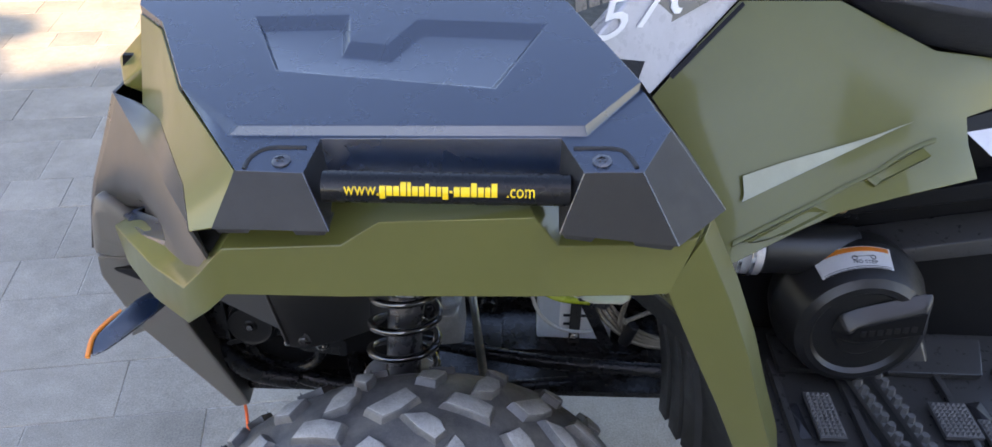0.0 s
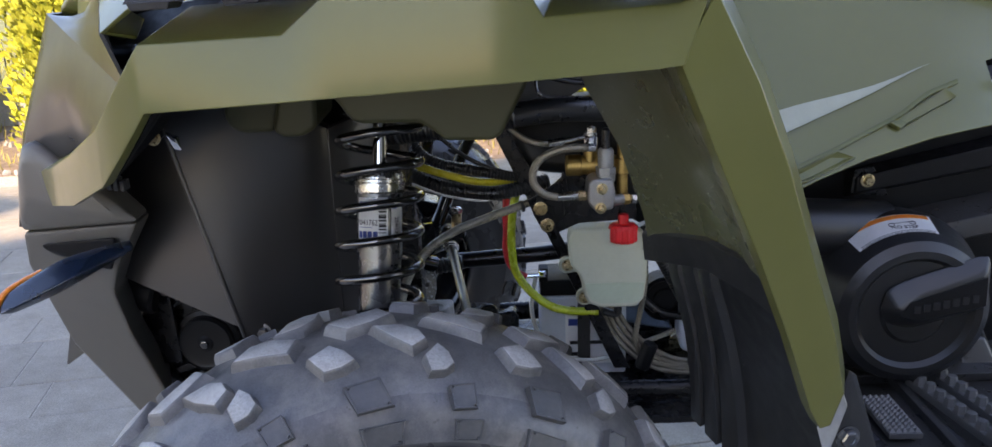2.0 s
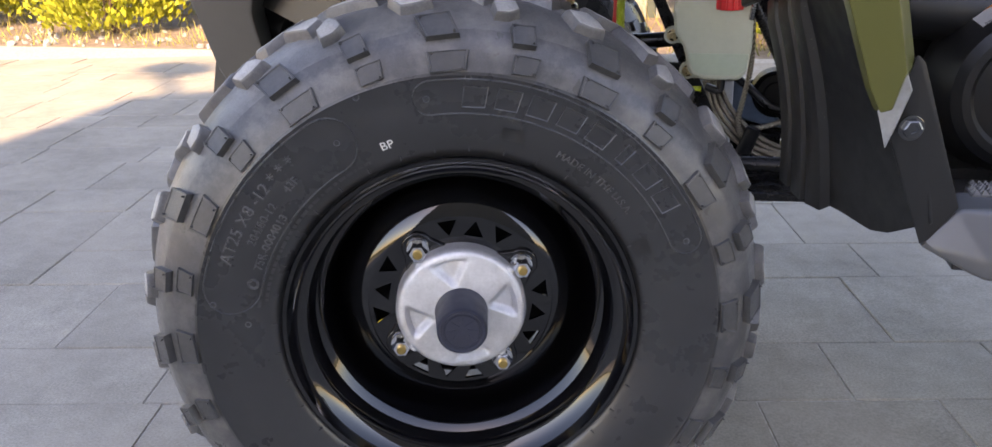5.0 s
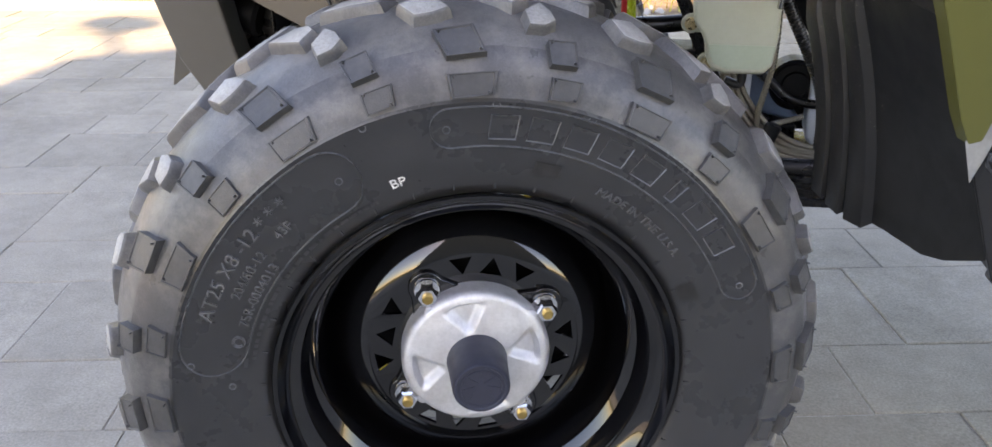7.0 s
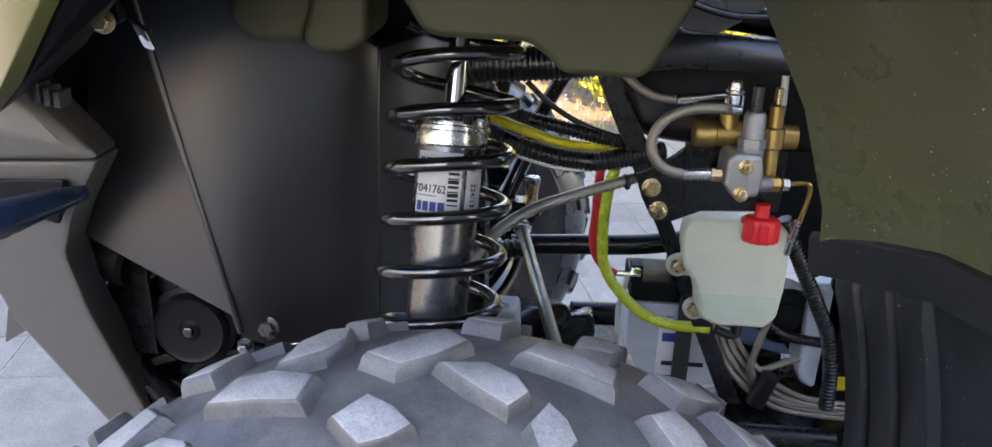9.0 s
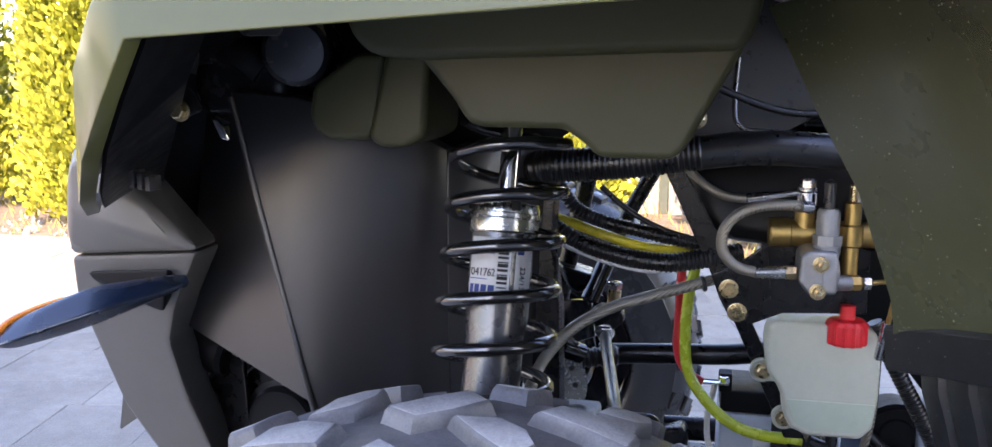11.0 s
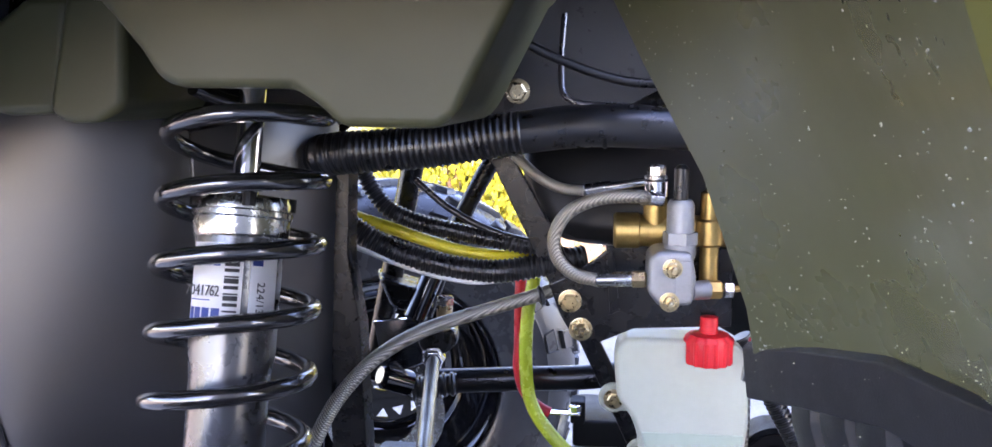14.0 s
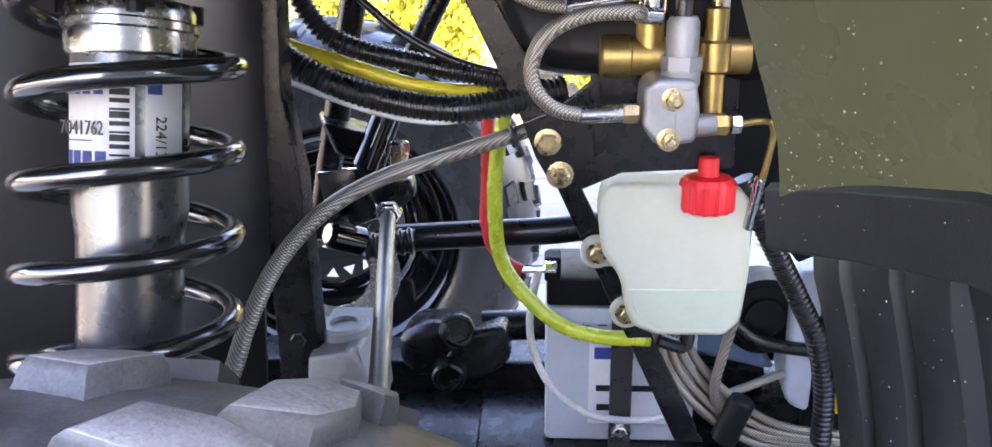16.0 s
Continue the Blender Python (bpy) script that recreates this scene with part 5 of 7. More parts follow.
part("hose_band", rod((-0.243, 0.292, 0.849), (-0.236, 0.292, 0.848), 0.0175, 18, 0.001), NOSE, QUAD)
tab = part("adjuster_bracket", prism([(-0.128, 0.12, 0.872), (-0.096, 0.12, 0.872), (-0.097, 0.12, 0.85), (-0.10, 0.12, 0.847), (-0.124, 0.12, 0.847), (-0.127, 0.12, 0.85)], (0, 0.003, 0.0), 0.001), GREY, QUAD, "grey slotted steel tab")
part("tab_slot", prism([(-0.116, 0.1192, 0.872), (-0.108, 0.1192, 0.872), (-0.108, 0.1192, 0.862), (-0.11, 0.1192, 0.859), (-0.114, 0.1192, 0.859), (-0.116, 0.1192, 0.862)], (0, 0.002, 0.0), 0.0004), INK, tab)
part("adjuster_arm", tube([(-0.196, 0.13, 0.838), (-0.18, 0.11, 0.84), (-0.158, 0.1, 0.839), (-0.15, 0.1, 0.834), (-0.153, 0.1, 0.825)], 0.0055, 12), PLASTIC, QUAD)
part("adjuster_arm", hull([(-0.162, 0.09, 0.812), (-0.145, 0.09, 0.816), (-0.142, 0.09, 0.799), (-0.16, 0.09, 0.791), (-0.155, 0.105, 0.806), (-0.145, 0.105, 0.80)], 0.002), PLASTIC, QUAD)
spr = [Vector((-0.187 + 0.0006 * k, 0.085, 0.7985 + 0.00006 * k)) + Vector((0, math.cos(k * math.pi / 5) * 0.0062, math.sin(k * math.pi / 5) * 0.0062)) for k in range(0, 52)]
part("adjuster_spring", tube(spr, 0.0006, 6, smooth=False), STEEL, QUAD, "thin steel adjuster spring")
hexbolt((-0.149, 0.084, 0.80), (0, -1, 0), 0.0052, 0.006, ZINC, QUAD, washer=0.0066)
# Chrome chip added in place of a bright daylight gap by the headlight.
part("headlight_reflector", hull([(-0.158, 0.13, 0.798), (-0.148, 0.13, 0.79), (-0.143, 0.13, 0.778), (-0.152, 0.135, 0.779), (-0.16, 0.14, 0.788), (-0.15, 0.145, 0.79)], 0.001), CHROME, QUAD)
for k in range(3):
    part("clip_fin", box((-0.212 + 0.006 * k, 0.125, 0.752 - 0.0015 * k), (0.004, 0.014, 0.013 - 0.0015 * k), 0.0008), GREY, QUAD)
# winch drum and its bracket behind the bumper
win = part("winch_motor", lathe([(0, 0), (0, 0.008), (0.002, 0.011), (0.002, 0.03), (0, 0.034), (0.004, 0.037), (0.01, 0.037), (0.012, 0.043), (0.09, 0.043), (0.09, 0)], (-0.247, 0.38, 0.468), (0, 1, 0), 36), PLASTIC, QUAD, "black round winch motor cover")
part("winch_ear", hull([(-0.275, 0.384, 0.44), (-0.292, 0.384, 0.432), (-0.288, 0.384, 0.424), (-0.262, 0.384, 0.432), (-0.275, 0.40, 0.436)], 0.002), PLASTIC, QUAD)
part("winch_drum", lathe([(0, 0), (0, 0.044), (0.006, 0.047), (0.05, 0.047), (0.05, 0)], (-0.258, 0.40, 0.482), (0, 1, 0), 36), FRAME, QUAD)
hexbolt((-0.192, 0.385, 0.453), (0, -1, 0), 0.0055, 0.005, SPRING, QUAD, washer=0.009)
hexbolt((-0.128, 0.345, 0.47), (0, -1, 0.1), 0.0085, 0.007, STEEL, QUAD, washer=0.0115)
part("lower_bracket", hull([(-0.165, 0.36, 0.49), (-0.09, 0.35, 0.50), (-0.09, 0.35, 0.44), (-0.17, 0.36, 0.44), (-0.13, 0.38, 0.47)], 0.004), FRAME, QUAD)
part("guard_tube", tube([(-0.345, 0.40, 0.49), (-0.315, 0.395, 0.42), (-0.26, 0.395, 0.365), (-0.19, 0.40, 0.345)], 0.016, 14), FRAME, QUAD, "black bent guard tube")
hexbolt((-0.247, 0.379, 0.468), (0, -1, 0), 0.0055, 0.003, SPRING, win)
hexbolt((-0.178, 0.34, 0.475), (0, -1, 0), 0.005, 0.005, STEEL, QUAD)
part("winch_plate", prism([(-0.345, 0.385, 0.58), (-0.285, 0.38, 0.56), (-0.28, 0.38, 0.44), (-0.33, 0.385, 0.44)], (0, 0.008, 0), 0.002), FRAME, QUAD, "black winch plate")
for z in (0.52, 0.486):
    hexbolt((-0.327, 0.384, z), (0, -1, 0), 0.0075, 0.008, CHROME, QUAD, washer=0.011)
part("horn_shell", lathe([(0, 0), (0, 0.02), (0.006, 0.0265), (0.045, 0.0275), (0.05, 0.024), (0.05, 0)], (-0.345, 0.385, 0.552), (0.95, -0.05, -0.25), 28), PLASTIC, QUAD, "black round horn shell")
part("winch_stay", prism([(-0.352, 0.378, 0.55), (-0.342, 0.378, 0.55), (-0.318, 0.378, 0.47), (-0.328, 0.378, 0.47)], (0, 0.004, 0), 0.001), STEEL, QUAD)
part("tow_hook", tube([(-0.27, 0.42, 0.40), (-0.22, 0.42, 0.43), (-0.16, 0.42, 0.42), (-0.155, 0.42, 0.38), (-0.19, 0.42, 0.355), (-0.24, 0.42, 0.36), (-0.27, 0.42, 0.40)], 0.009, 10), FRAME, QUAD)
part("front_frame", tube([(-0.36, 0.44, 0.42), (-0.2, 0.42, 0.34), (0.0, 0.42, 0.31), (0.3, 0.47, 0.30), (0.55, 0.5, 0.3)], 0.014, 12), FRAME, QUAD)
part("lower_rail", tube([(0.0, 0.5, 0.355), (0.2, 0.47, 0.345), (0.42, 0.45, 0.35)], 0.012, 12), FRAME, QUAD)
part("skid_plate", prism([(-0.34, 0.42, 0.30), (0.56, 0.44, 0.30), (0.56, 0.74, 0.30), (-0.34, 0.74, 0.30)], (0, 0, 0.012), 0.003), FRAME, QUAD, "black skid plate under the chassis")
part("frame_rail", hull([(-0.1, 0.66, 0.345), (0.42, 0.66, 0.345), (-0.1, 0.72, 0.345), (0.42, 0.72, 0.345), (-0.1, 0.66, 0.31), (0.42, 0.66, 0.31)], 0.005), FRAME, QUAD)
# bracket at the panel's rear edge
vb = part("strut_bracket", sheet([[(0.016, 0.44, 0.738), (0.012, 0.438, 0.66), (0.01, 0.438, 0.56), (0.010, 0.438, 0.42)], [(0.030, 0.437, 0.735), (0.026, 0.436, 0.655), (0.034, 0.436, 0.60), (0.038, 0.436, 0.42)], [(0.033, 0.447, 0.735), (0.029, 0.446, 0.655), (0.037, 0.446, 0.60), (0.041, 0.446, 0.42)]], 0.004, 0.001), FRAME, QUAD, "black painted strut bracket")
part("bracket_lip", tube([(0.0315, 0.437, 0.735), (0.0285, 0.436, 0.66), (0.033, 0.436, 0.645), (0.034, 0.436, 0.60), (0.0375, 0.436, 0.53), (0.0395, 0.436, 0.42)], 0.0022, 8), FRAME, QUAD)
for k in range(4):
    c = Vector((0.0 - 0.0065 * k, 0.408 - 0.004 * k, 0.708 - 0.0525 * k))
    part("tower_slot", hull([tuple(c + Vector(o)) for o in ((-0.012, -0.0015, 0.004), (0.008, 0.016, 0.004), (0.011, 0.0185, 0.0), (0.008, 0.016, -0.004), (-0.012, -0.0015, -0.004), (-0.015, -0.004, 0.0), (0.0, 0.02, 0.0))], 0.0008), INK, vb)
    part("slot_lip", tube([tuple(c + Vector(o)) for o in ((-0.013, -0.003, -0.0048), (0.0, 0.008, -0.0052), (0.009, 0.016, -0.0045), (0.0125, 0.019, 0.0), (0.009, 0.016, 0.0045))], 0.0011, 8), GLOSS, vb)
part("bracket_hole", rod((0.024, 0.4345, 0.60), (0.024, 0.4375, 0.60), 0.004, 12), INK, vb)
hexbolt((0.026, 0.435, 0.478), (0, -1, 0), 0.006, 0.005, SPRING, QUAD)
part("lower_arm", tube([(0.02, 0.50, 0.34), (0.02, 0.30, 0.37), (0.025, 0.16, 0.36)], 0.014, 12), FRAME, QUAD)
part("lower_arm", tube([(-0.12, 0.50, 0.34), (-0.05, 0.30, 0.36), (0.02, 0.16, 0.36)], 0.014, 12), FRAME, QUAD)
# reservoir
TANK = [(0.248, 0.583), (0.332, 0.583), (0.346, 0.573), (0.349, 0.562), (0.35, 0.513), (0.346, 0.477), (0.335, 0.465), (0.285, 0.465), (0.268, 0.472), (0.261, 0.486), (0.26, 0.499), (0.255, 0.514), (0.243, 0.53), (0.24, 0.561), (0.242, 0.575)]
res = part("fluid_reservoir", prism([(x, 0.473, z) for x, z in TANK], (0, 0.036, 0), 0.011, 4), WHITEPL, QUAD, "milky white plastic reservoir, partly filled", angle=60)
part("fluid", prism([(x, 0.4722, z) for x, z in [(0.263, 0.503), (0.346, 0.503), (0.3445, 0.482), (0.332, 0.472), (0.288, 0.472), (0.272, 0.478), (0.267, 0.488)]], (0, 0.002, 0), 0.0008), FLUID, res, "pale green fluid level")
for ex, ey, ez in ((0.240, 0.487, 0.526), (0.264, 0.492, 0.475)):
    bm = rod((ex, ey, ez), (ex, ey + 0.007, ez), 0.0125, 24, 0.001)
    box((ex + 0.012, ey + 0.0035, ez), (0.022, 0.0065, 0.022), 0.001, bm=bm)
    part("mounting_ear", bm, WHITEPL, res)
    hexbolt((ex, ey - 0.001, ez), (0, -1, 0), 0.0052, 0.004, ZINC, QUAD, washer=0.0085, label="yellow zinc flanged screw")
bm = lathe([(0.568, 0.0), (0.568, 0.0175), (0.57, 0.0185), (0.588, 0.0185), (0.592, 0.016), (0.593, 0.0075), (0.606, 0.007), (0.607, 0.0035), (0.607, 0)], (0.316, 0.476, -0.004), (0, 0, 1), 84)
for v in bm.verts:
    g = Vector((v.co.x - 0.316, v.co.y - 0.476))
    if g.length > 0.0165:
        k = 1 + 0.09 * (math.cos(math.atan2(g.y, g.x) * 14) > 0.2)
        v.co.x, v.co.y = 0.316 + g.x * k, 0.476 + g.y * k
part("filler_cap", bm, RED, res, "ribbed red screw cap")
part("outlet_elbow", tube([(0.312, 0.495, 0.468), (0.312, 0.495, 0.452), (0.308, 0.495, 0.446), (0.29, 0.495, 0.452)], 0.0058, 10), HOSE, res)
part("filler_tube", tube([(0.318, 0.496, 0.60), (0.3185, 0.48, 0.64), (0.318, 0.468, 0.70), (0.317, 0.47, 0.74)], 0.0035, 10), CLEAR, QUAD)
# black carrier of the pump
plate = part("pump_bracket", prism([(0.185, 0.484, 0.625), (0.202, 0.484, 0.632), (0.222, 0.484, 0.645), (0.244, 0.484, 0.664), (0.285, 0.484, 0.668), (0.335, 0.484, 0.655), (0.335, 0.484, 0.592), (0.256, 0.484, 0.588), (0.227, 0.484, 0.575), (0.206, 0.484, 0.578), (0.194, 0.484, 0.60)], (0, 0.006, 0), 0.0015), FRAME, QUAD, "black painted steel carrier plate")
part("brace", prism([(0.136, 0.49, 0.728), (0.154, 0.49, 0.733), (0.208, 0.49, 0.633), (0.186, 0.49, 0.622)], (0, 0.006, 0), 0.0015), FRAME, QUAD)
part("brace", prism([(0.205, 0.494, 0.585), (0.224, 0.494, 0.583), (0.332, 0.505, 0.355), (0.309, 0.505, 0.355)], (0, 0.006, 0), 0.0015), FRAME, QUAD)
part("brace_web", prism([(0.232, 0.48, 0.66), (0.238, 0.48, 0.66), (0.244, 0.48, 0.604), (0.236, 0.48, 0.6)], (0, 0.005, 0), 0.001), FRAME, plate)
for x, z in ((0.203, 0.611), (0.212, 0.587)):
    hexbolt((x, 0.483, z), (0, -1, 0), 0.0072, 0.007, ZINC, QUAD, washer=0.0098, label="yellow zinc hex bolt")
# pump body
pump = part("brake_cylinder", prism([(0.264, 0.428, 0.658), (0.271, 0.428, 0.664), (0.296, 0.428, 0.663), (0.300, 0.428, 0.643), (0.297, 0.428, 0.622), (0.272, 0.428, 0.621), (0.263, 0.428, 0.633)], (0, 0.045, 0), 0.004, 3), CYL, QUAD, "cast aluminium brake cylinder")
part("cylinder_barrel", lathe([(0, 0), (0, 0.011), (0.004, 0.0125), (0.012, 0.0125), (0.013, 0.0105), (0.042, 0.0105), (0.046, 0.0085), (0.046, 0)], (0.2885, 0.447, 0.655), (0, 0, 1), 28), CYL, pump)
part("barrel_nut", lathe([(0, 0), (0, 0.0135), (0.009, 0.0135), (0.009, 0)], (0.2885, 0.447, 0.667), (0, 0, 1), 6), CYL, pump)
part("rubber_boot", rod((0.2885, 0.447, 0.698), (0.2885, 0.447, 0.728), 0.0055, 16, 0.003), HOSE, pump)
for x, z in ((0.282, 0.651), (0.280, 0.622 + 0.003)):
    hexbolt((x, 0.428, z), (0, -1, 0), 0.0058, 0.006, ZINC, QUAD, washer=0.0075)
    part("stud", rod((x, 0.423, z), (x, 0.414, z), 0.003, 12, 0.001), ZINC, pump)
part("maker_plate", box((0.29, 0.4275, 0.642), (0.012, 0.0015, 0.03), 0.0006), CYL, pump)
part("outlet", rod((0.297, 0.445, 0.6305), (0.312, 0.45, 0.6305), 0.0075, 20, 0.001), CYL, pump)
hexbolt((0.311, 0.45, 0.6305), (1, 0.05, 0), 0.0075, 0.011, BRASS, QUAD, name="union_nut", label="brass union nut")
hexbolt((0.324, 0.451, 0.6305), (1, 0.05, 0), 0.0065, 0.007, STEEL, QUAD, name="union_nut")
part("brake_pipe", tube([(0.331, 0.452, 0.6305), (0.348, 0.455, 0.632), (0.354, 0.458, 0.624), (0.352, 0.462, 0.60), (0.349, 0.468, 0.575)], 0.0024, 8), BRASS, QUAD)
part("pipe_sleeve", rod((0.3505, 0.466, 0.59), (0.346, 0.474, 0.55), 0.0042, 12, 0.001), STEEL, QUAD)
# brass valve
br = part("brass_valve", lathe([(0, 0), (0, 0.013), (0.002, 0.0145), (0.02, 0.0145), (0.021, 0.013), (0.1, 0.0125), (0.1, 0)], (0.238, 0.478, 0.672), (1, 0, 0), 24), BRASS, QUAD, "machined brass valve block")
part("valve_branch", rod((0.271, 0.476, 0.676), (0.271, 0.476, 0.70), 0.0095, 18, 0.001), BRASS, br)
part("valve_branch", rod((0.313, 0.466, 0.625), (0.313, 0.466, 0.705), 0.0075, 18, 0.001), BRASS, br)
part("valve_collar", rod((0.313, 0.466, 0.662), (0.313, 0.466, 0.684), 0.0105, 18, 0.002), BRASS, br)
part("valve_stem", rod((0.313, 0.466, 0.705), (0.313, 0.466, 0.722), 0.0042, 12, 0.001), ZINC, br)
hexbolt((0.271, 0.466, 0.708), (0, 0, 1), 0.0088, 0.007, STEEL, QUAD, name="banjo_bolt")
part("banjo", rod((0.271, 0.466, 0.70), (0.271, 0.466, 0.7155), 0.0105, 20, 0.002), CHROME, QUAD)
hexbolt((0.271, 0.466, 0.7155), (0, 0, 1), 0.0075, 0.011, STEEL, QUAD, name="banjo_bolt", washer=0.0095)
# braided hoses
HOSES = [
    ("brake_hose", BRAID, 0.0052, [(0.262, 0.45, 0.7015), (0.256, 0.44, 0.704), (0.228, 0.436, 0.703), (0.204, 0.434, 0.693), (0.193, 0.434, 0.676), (0.194, 0.434, 0.658), (0.207, 0.436, 0.644), (0.225, 0.438, 0.639)]),
    ("brake_hose", BRAID, 0.0042, [(0.158, 0.475, 0.733), (0.177, 0.465, 0.717), (0.196, 0.46, 0.708), (0.215, 0.46, 0.706)]),
    ("brake_hose", BRAID, 0.0058, [(0.013, 0.27, 0.47), (0.015, 0.30, 0.495), (0.018, 0.33, 0.509), (0.019, 0.36, 0.526), (0.027, 0.40, 0.549), (0.051, 0.43, 0.574), (0.086, 0.455, 0.591), (0.128, 0.478, 0.601), (0.186, 0.497, 0.616), (0.21, 0.51, 0.625)]),
    ("fuel_tube", LIME, 0.0062, [(0.172, 0.53, 0.65), (0.169, 0.53, 0.617), (0.165, 0.53, 0.598), (0.162, 0.53, 0.567), (0.162, 0.53, 0.536), (0.165, 0.53, 0.509), (0.178, 0.525, 0.485), (0.206, 0.515, 0.46), (0.237, 0.508, 0.449), (0.285, 0.505, 0.447)]),
    ("battery_cable", REDTUBE, 0.0052, [(0.158, 0.55, 0.64), (0.155, 0.55, 0.60), (0.154, 0.55, 0.553), (0.153, 0.55, 0.531), (0.158, 0.55, 0.509), (0.17, 0.55, 0.494), (0.182, 0.55, 0.487)]),
    ("loom_tube", YTUBE, 0.0055, [(-0.03, 0.53, 0.70), (0.011, 0.51, 0.678), (0.043, 0.51, 0.667), (0.079, 0.51, 0.655), (0.112, 0.51, 0.646), (0.147, 0.515, 0.642), (0.17, 0.53, 0.64)]),
    ("breather_tube", CLEAR, 0.0033, [(0.196, 0.55, 0.487), (0.189, 0.55, 0.445), (0.193, 0.55, 0.41), (0.21, 0.548, 0.377), (0.24, 0.545, 0.356), (0.279, 0.545, 0.35), (0.31, 0.545, 0.356)]),
    ("coolant_hose", HOSE, 0.0065, [(0.33, 0.63, 0.45), (0.365, 0.6, 0.425), (0.395, 0.6, 0.401), (0.45, 0.6, 0.392)]),
    ("wire", HOSE, 0.003, [(0.07, 0.50, 0.71), (0.10, 0.50, 0.685), (0.14, 0.50, 0.665), (0.2, 0.5, 0.65)]),
    ("wire", HOSE, 0.0035, [(0.15, 0.41, 0.83), (0.2, 0.42, 0.805), (0.25, 0.43, 0.79), (0.31, 0.44, 0.79)]),
    ("wire", DARKSTEEL, 0.0024, [(0.20, 0.425, 0.84), (0.198, 0.42, 0.80), (0.205, 0.415, 0.777), (0.25, 0.42, 0.772), (0.32, 0.44, 0.765)]),
    ("wire", CLEAR, 0.0022, [(0.02, 0.48, 0.655), (0.07, 0.485, 0.635), (0.12, 0.485, 0.625), (0.17, 0.49, 0.63)]),
]
for nm, ma, r, pts in HOSES:
    part(nm, tube(pts, r, 12, 0.004), ma, QUAD)
for dx in range(4):
    o = 0.006 * dx
    part("brake_hose", tube([(0.289 + o, 0.525, 0.455 + 0.002 * dx), (0.306 + o, 0.53, 0.404 + o), (0.329 + o, 0.53, 0.375 + o), (0.357 + o, 0.53, 0.352 + o), (0.39 + o, 0.53, 0.337 + o), (0.46, 0.53, 0.331 + o)], 0.0038, 10, 0.004), BRAID, QUAD)
part("brake_hose", tube([(0.349, 0.49, 0.55), (0.353, 0.51, 0.50), (0.352, 0.515, 0.466), (0.347, 0.52, 0.433), (0.342, 0.525, 0.393), (0.351, 0.53, 0.368), (0.378, 0.53, 0.35), (0.45, 0.53, 0.342)], 0.0042, 10, 0.004), BRAID, QUAD)
part("cable_tie", rod((0.352, 0.525, 0.345), (0.366, 0.525, 0.385), 0.0115, 12, 0.002), PLASTIC, QUAD)
part("brake_hose", tube([(0.345, 0.54, 0.375), (0.38, 0.56, 0.378), (0.41, 0.57, 0.385)], 0.004, 10, 0.004), BRAID, QUAD)
for a, b, r in (((0.224, 0.438, 0.639), (0.252, 0.439, 0.640), 0.0058), ((0.214, 0.46, 0.706), (0.236, 0.462, 0.709), 0.0052), ((0.258, 0.452, 0.7015), (0.276, 0.455, 0.7), 0.0056)):
    part("hose_ferrule", rod(a, b, r, 18, 0.0008), STEEL, QUAD, "crimped steel ferrule")
part("hose_ferrule", rod((0.236, 0.462, 0.709), (0.262, 0.465, 0.713), 0.0034, 14), CHROME, QUAD)
hexbolt((0.252, 0.439, 0.640), (1, 0, 0), 0.0068, 0.011, ZINC, QUAD, name="union_nut")
part("cable_tie", rod((0.176, 0.493, 0.612), (0.18, 0.494, 0.613), 0.0085, 14, 0.001), HOSE, QUAD)
# ribbed looms
LOOMS = [(0.0078, [(-0.03, 0.50, 0.76), (0.014, 0.50, 0.735), (0.03, 0.50, 0.705), (0.046, 0.50, 0.685), (0.073, 0.50, 0.673), (0.105, 0.50, 0.666), (0.137, 0.50, 0.659), (0.185, 0.505, 0.65)]),
         (0.0105, [(-0.03, 0.49, 0.70), (0.012, 0.49, 0.673), (0.029, 0.49, 0.662), (0.055, 0.49, 0.649), (0.087, 0.49, 0.64), (0.123, 0.49, 0.634), (0.155, 0.49, 0.635), (0.215, 0.505, 0.645)]),
         (0.0165, [(0.006, 0.435, 0.735), (0.016, 0.415, 0.7365), (0.034, 0.41, 0.739), (0.065, 0.41, 0.741), (0.11, 0.41, 0.745), (0.146, 0.41, 0.751), (0.17, 0.41, 0.754)]),
         (0.0085, [(0.345, 0.50, 0.58), (0.371, 0.50, 0.53), (0.394, 0.50, 0.487), (0.412, 0.50, 0.45), (0.422, 0.50, 0.406), (0.424, 0.50, 0.36)])]
for r, pts in LOOMS:
    part("corrugated_loom", tube(pts, r, 16, 0.0011 if r < 0.012 else 0.00125, ribs=0.0012), HOSE, QUAD, "black corrugated cable conduit", angle=25, even=False)
part("intake_hose", tube([(0.165, 0.41, 0.7535), (0.207, 0.415, 0.758), (0.25, 0.42, 0.758), (0.33, 0.44, 0.752)], 0.0158, 20), HOSE, QUAD, "smooth black rubber hose")
part("cable_tie", rod((0.228, 0.418, 0.758), (0.232, 0.418, 0.758), 0.0165, 18, 0.001), PLASTIC, QUAD)
part("air_box", hull([(0.15, 0.52, 0.745), (0.165, 0.50, 0.70), (0.19, 0.49, 0.655), (0.40, 0.49, 0.65), (0.40, 0.50, 0.76), (0.16, 0.60, 0.75), (0.18, 0.62, 0.66), (0.40, 0.62, 0.76), (0.40, 0.62, 0.65)], 0.018, 4), PLASTIC, QUAD, "black rubber air duct")
part("frame_tube", tube([(0.06, 0.60, 0.78), (0.03, 0.60, 0.64), (0.0, 0.60, 0.50)], 0.011, 12), FRAME, QUAD)
part("frame_tube", tube([(0.145, 0.62, 0.76), (0.09, 0.62, 0.66), (0.05, 0.62, 0.56)], 0.009, 12), FRAME, QUAD)
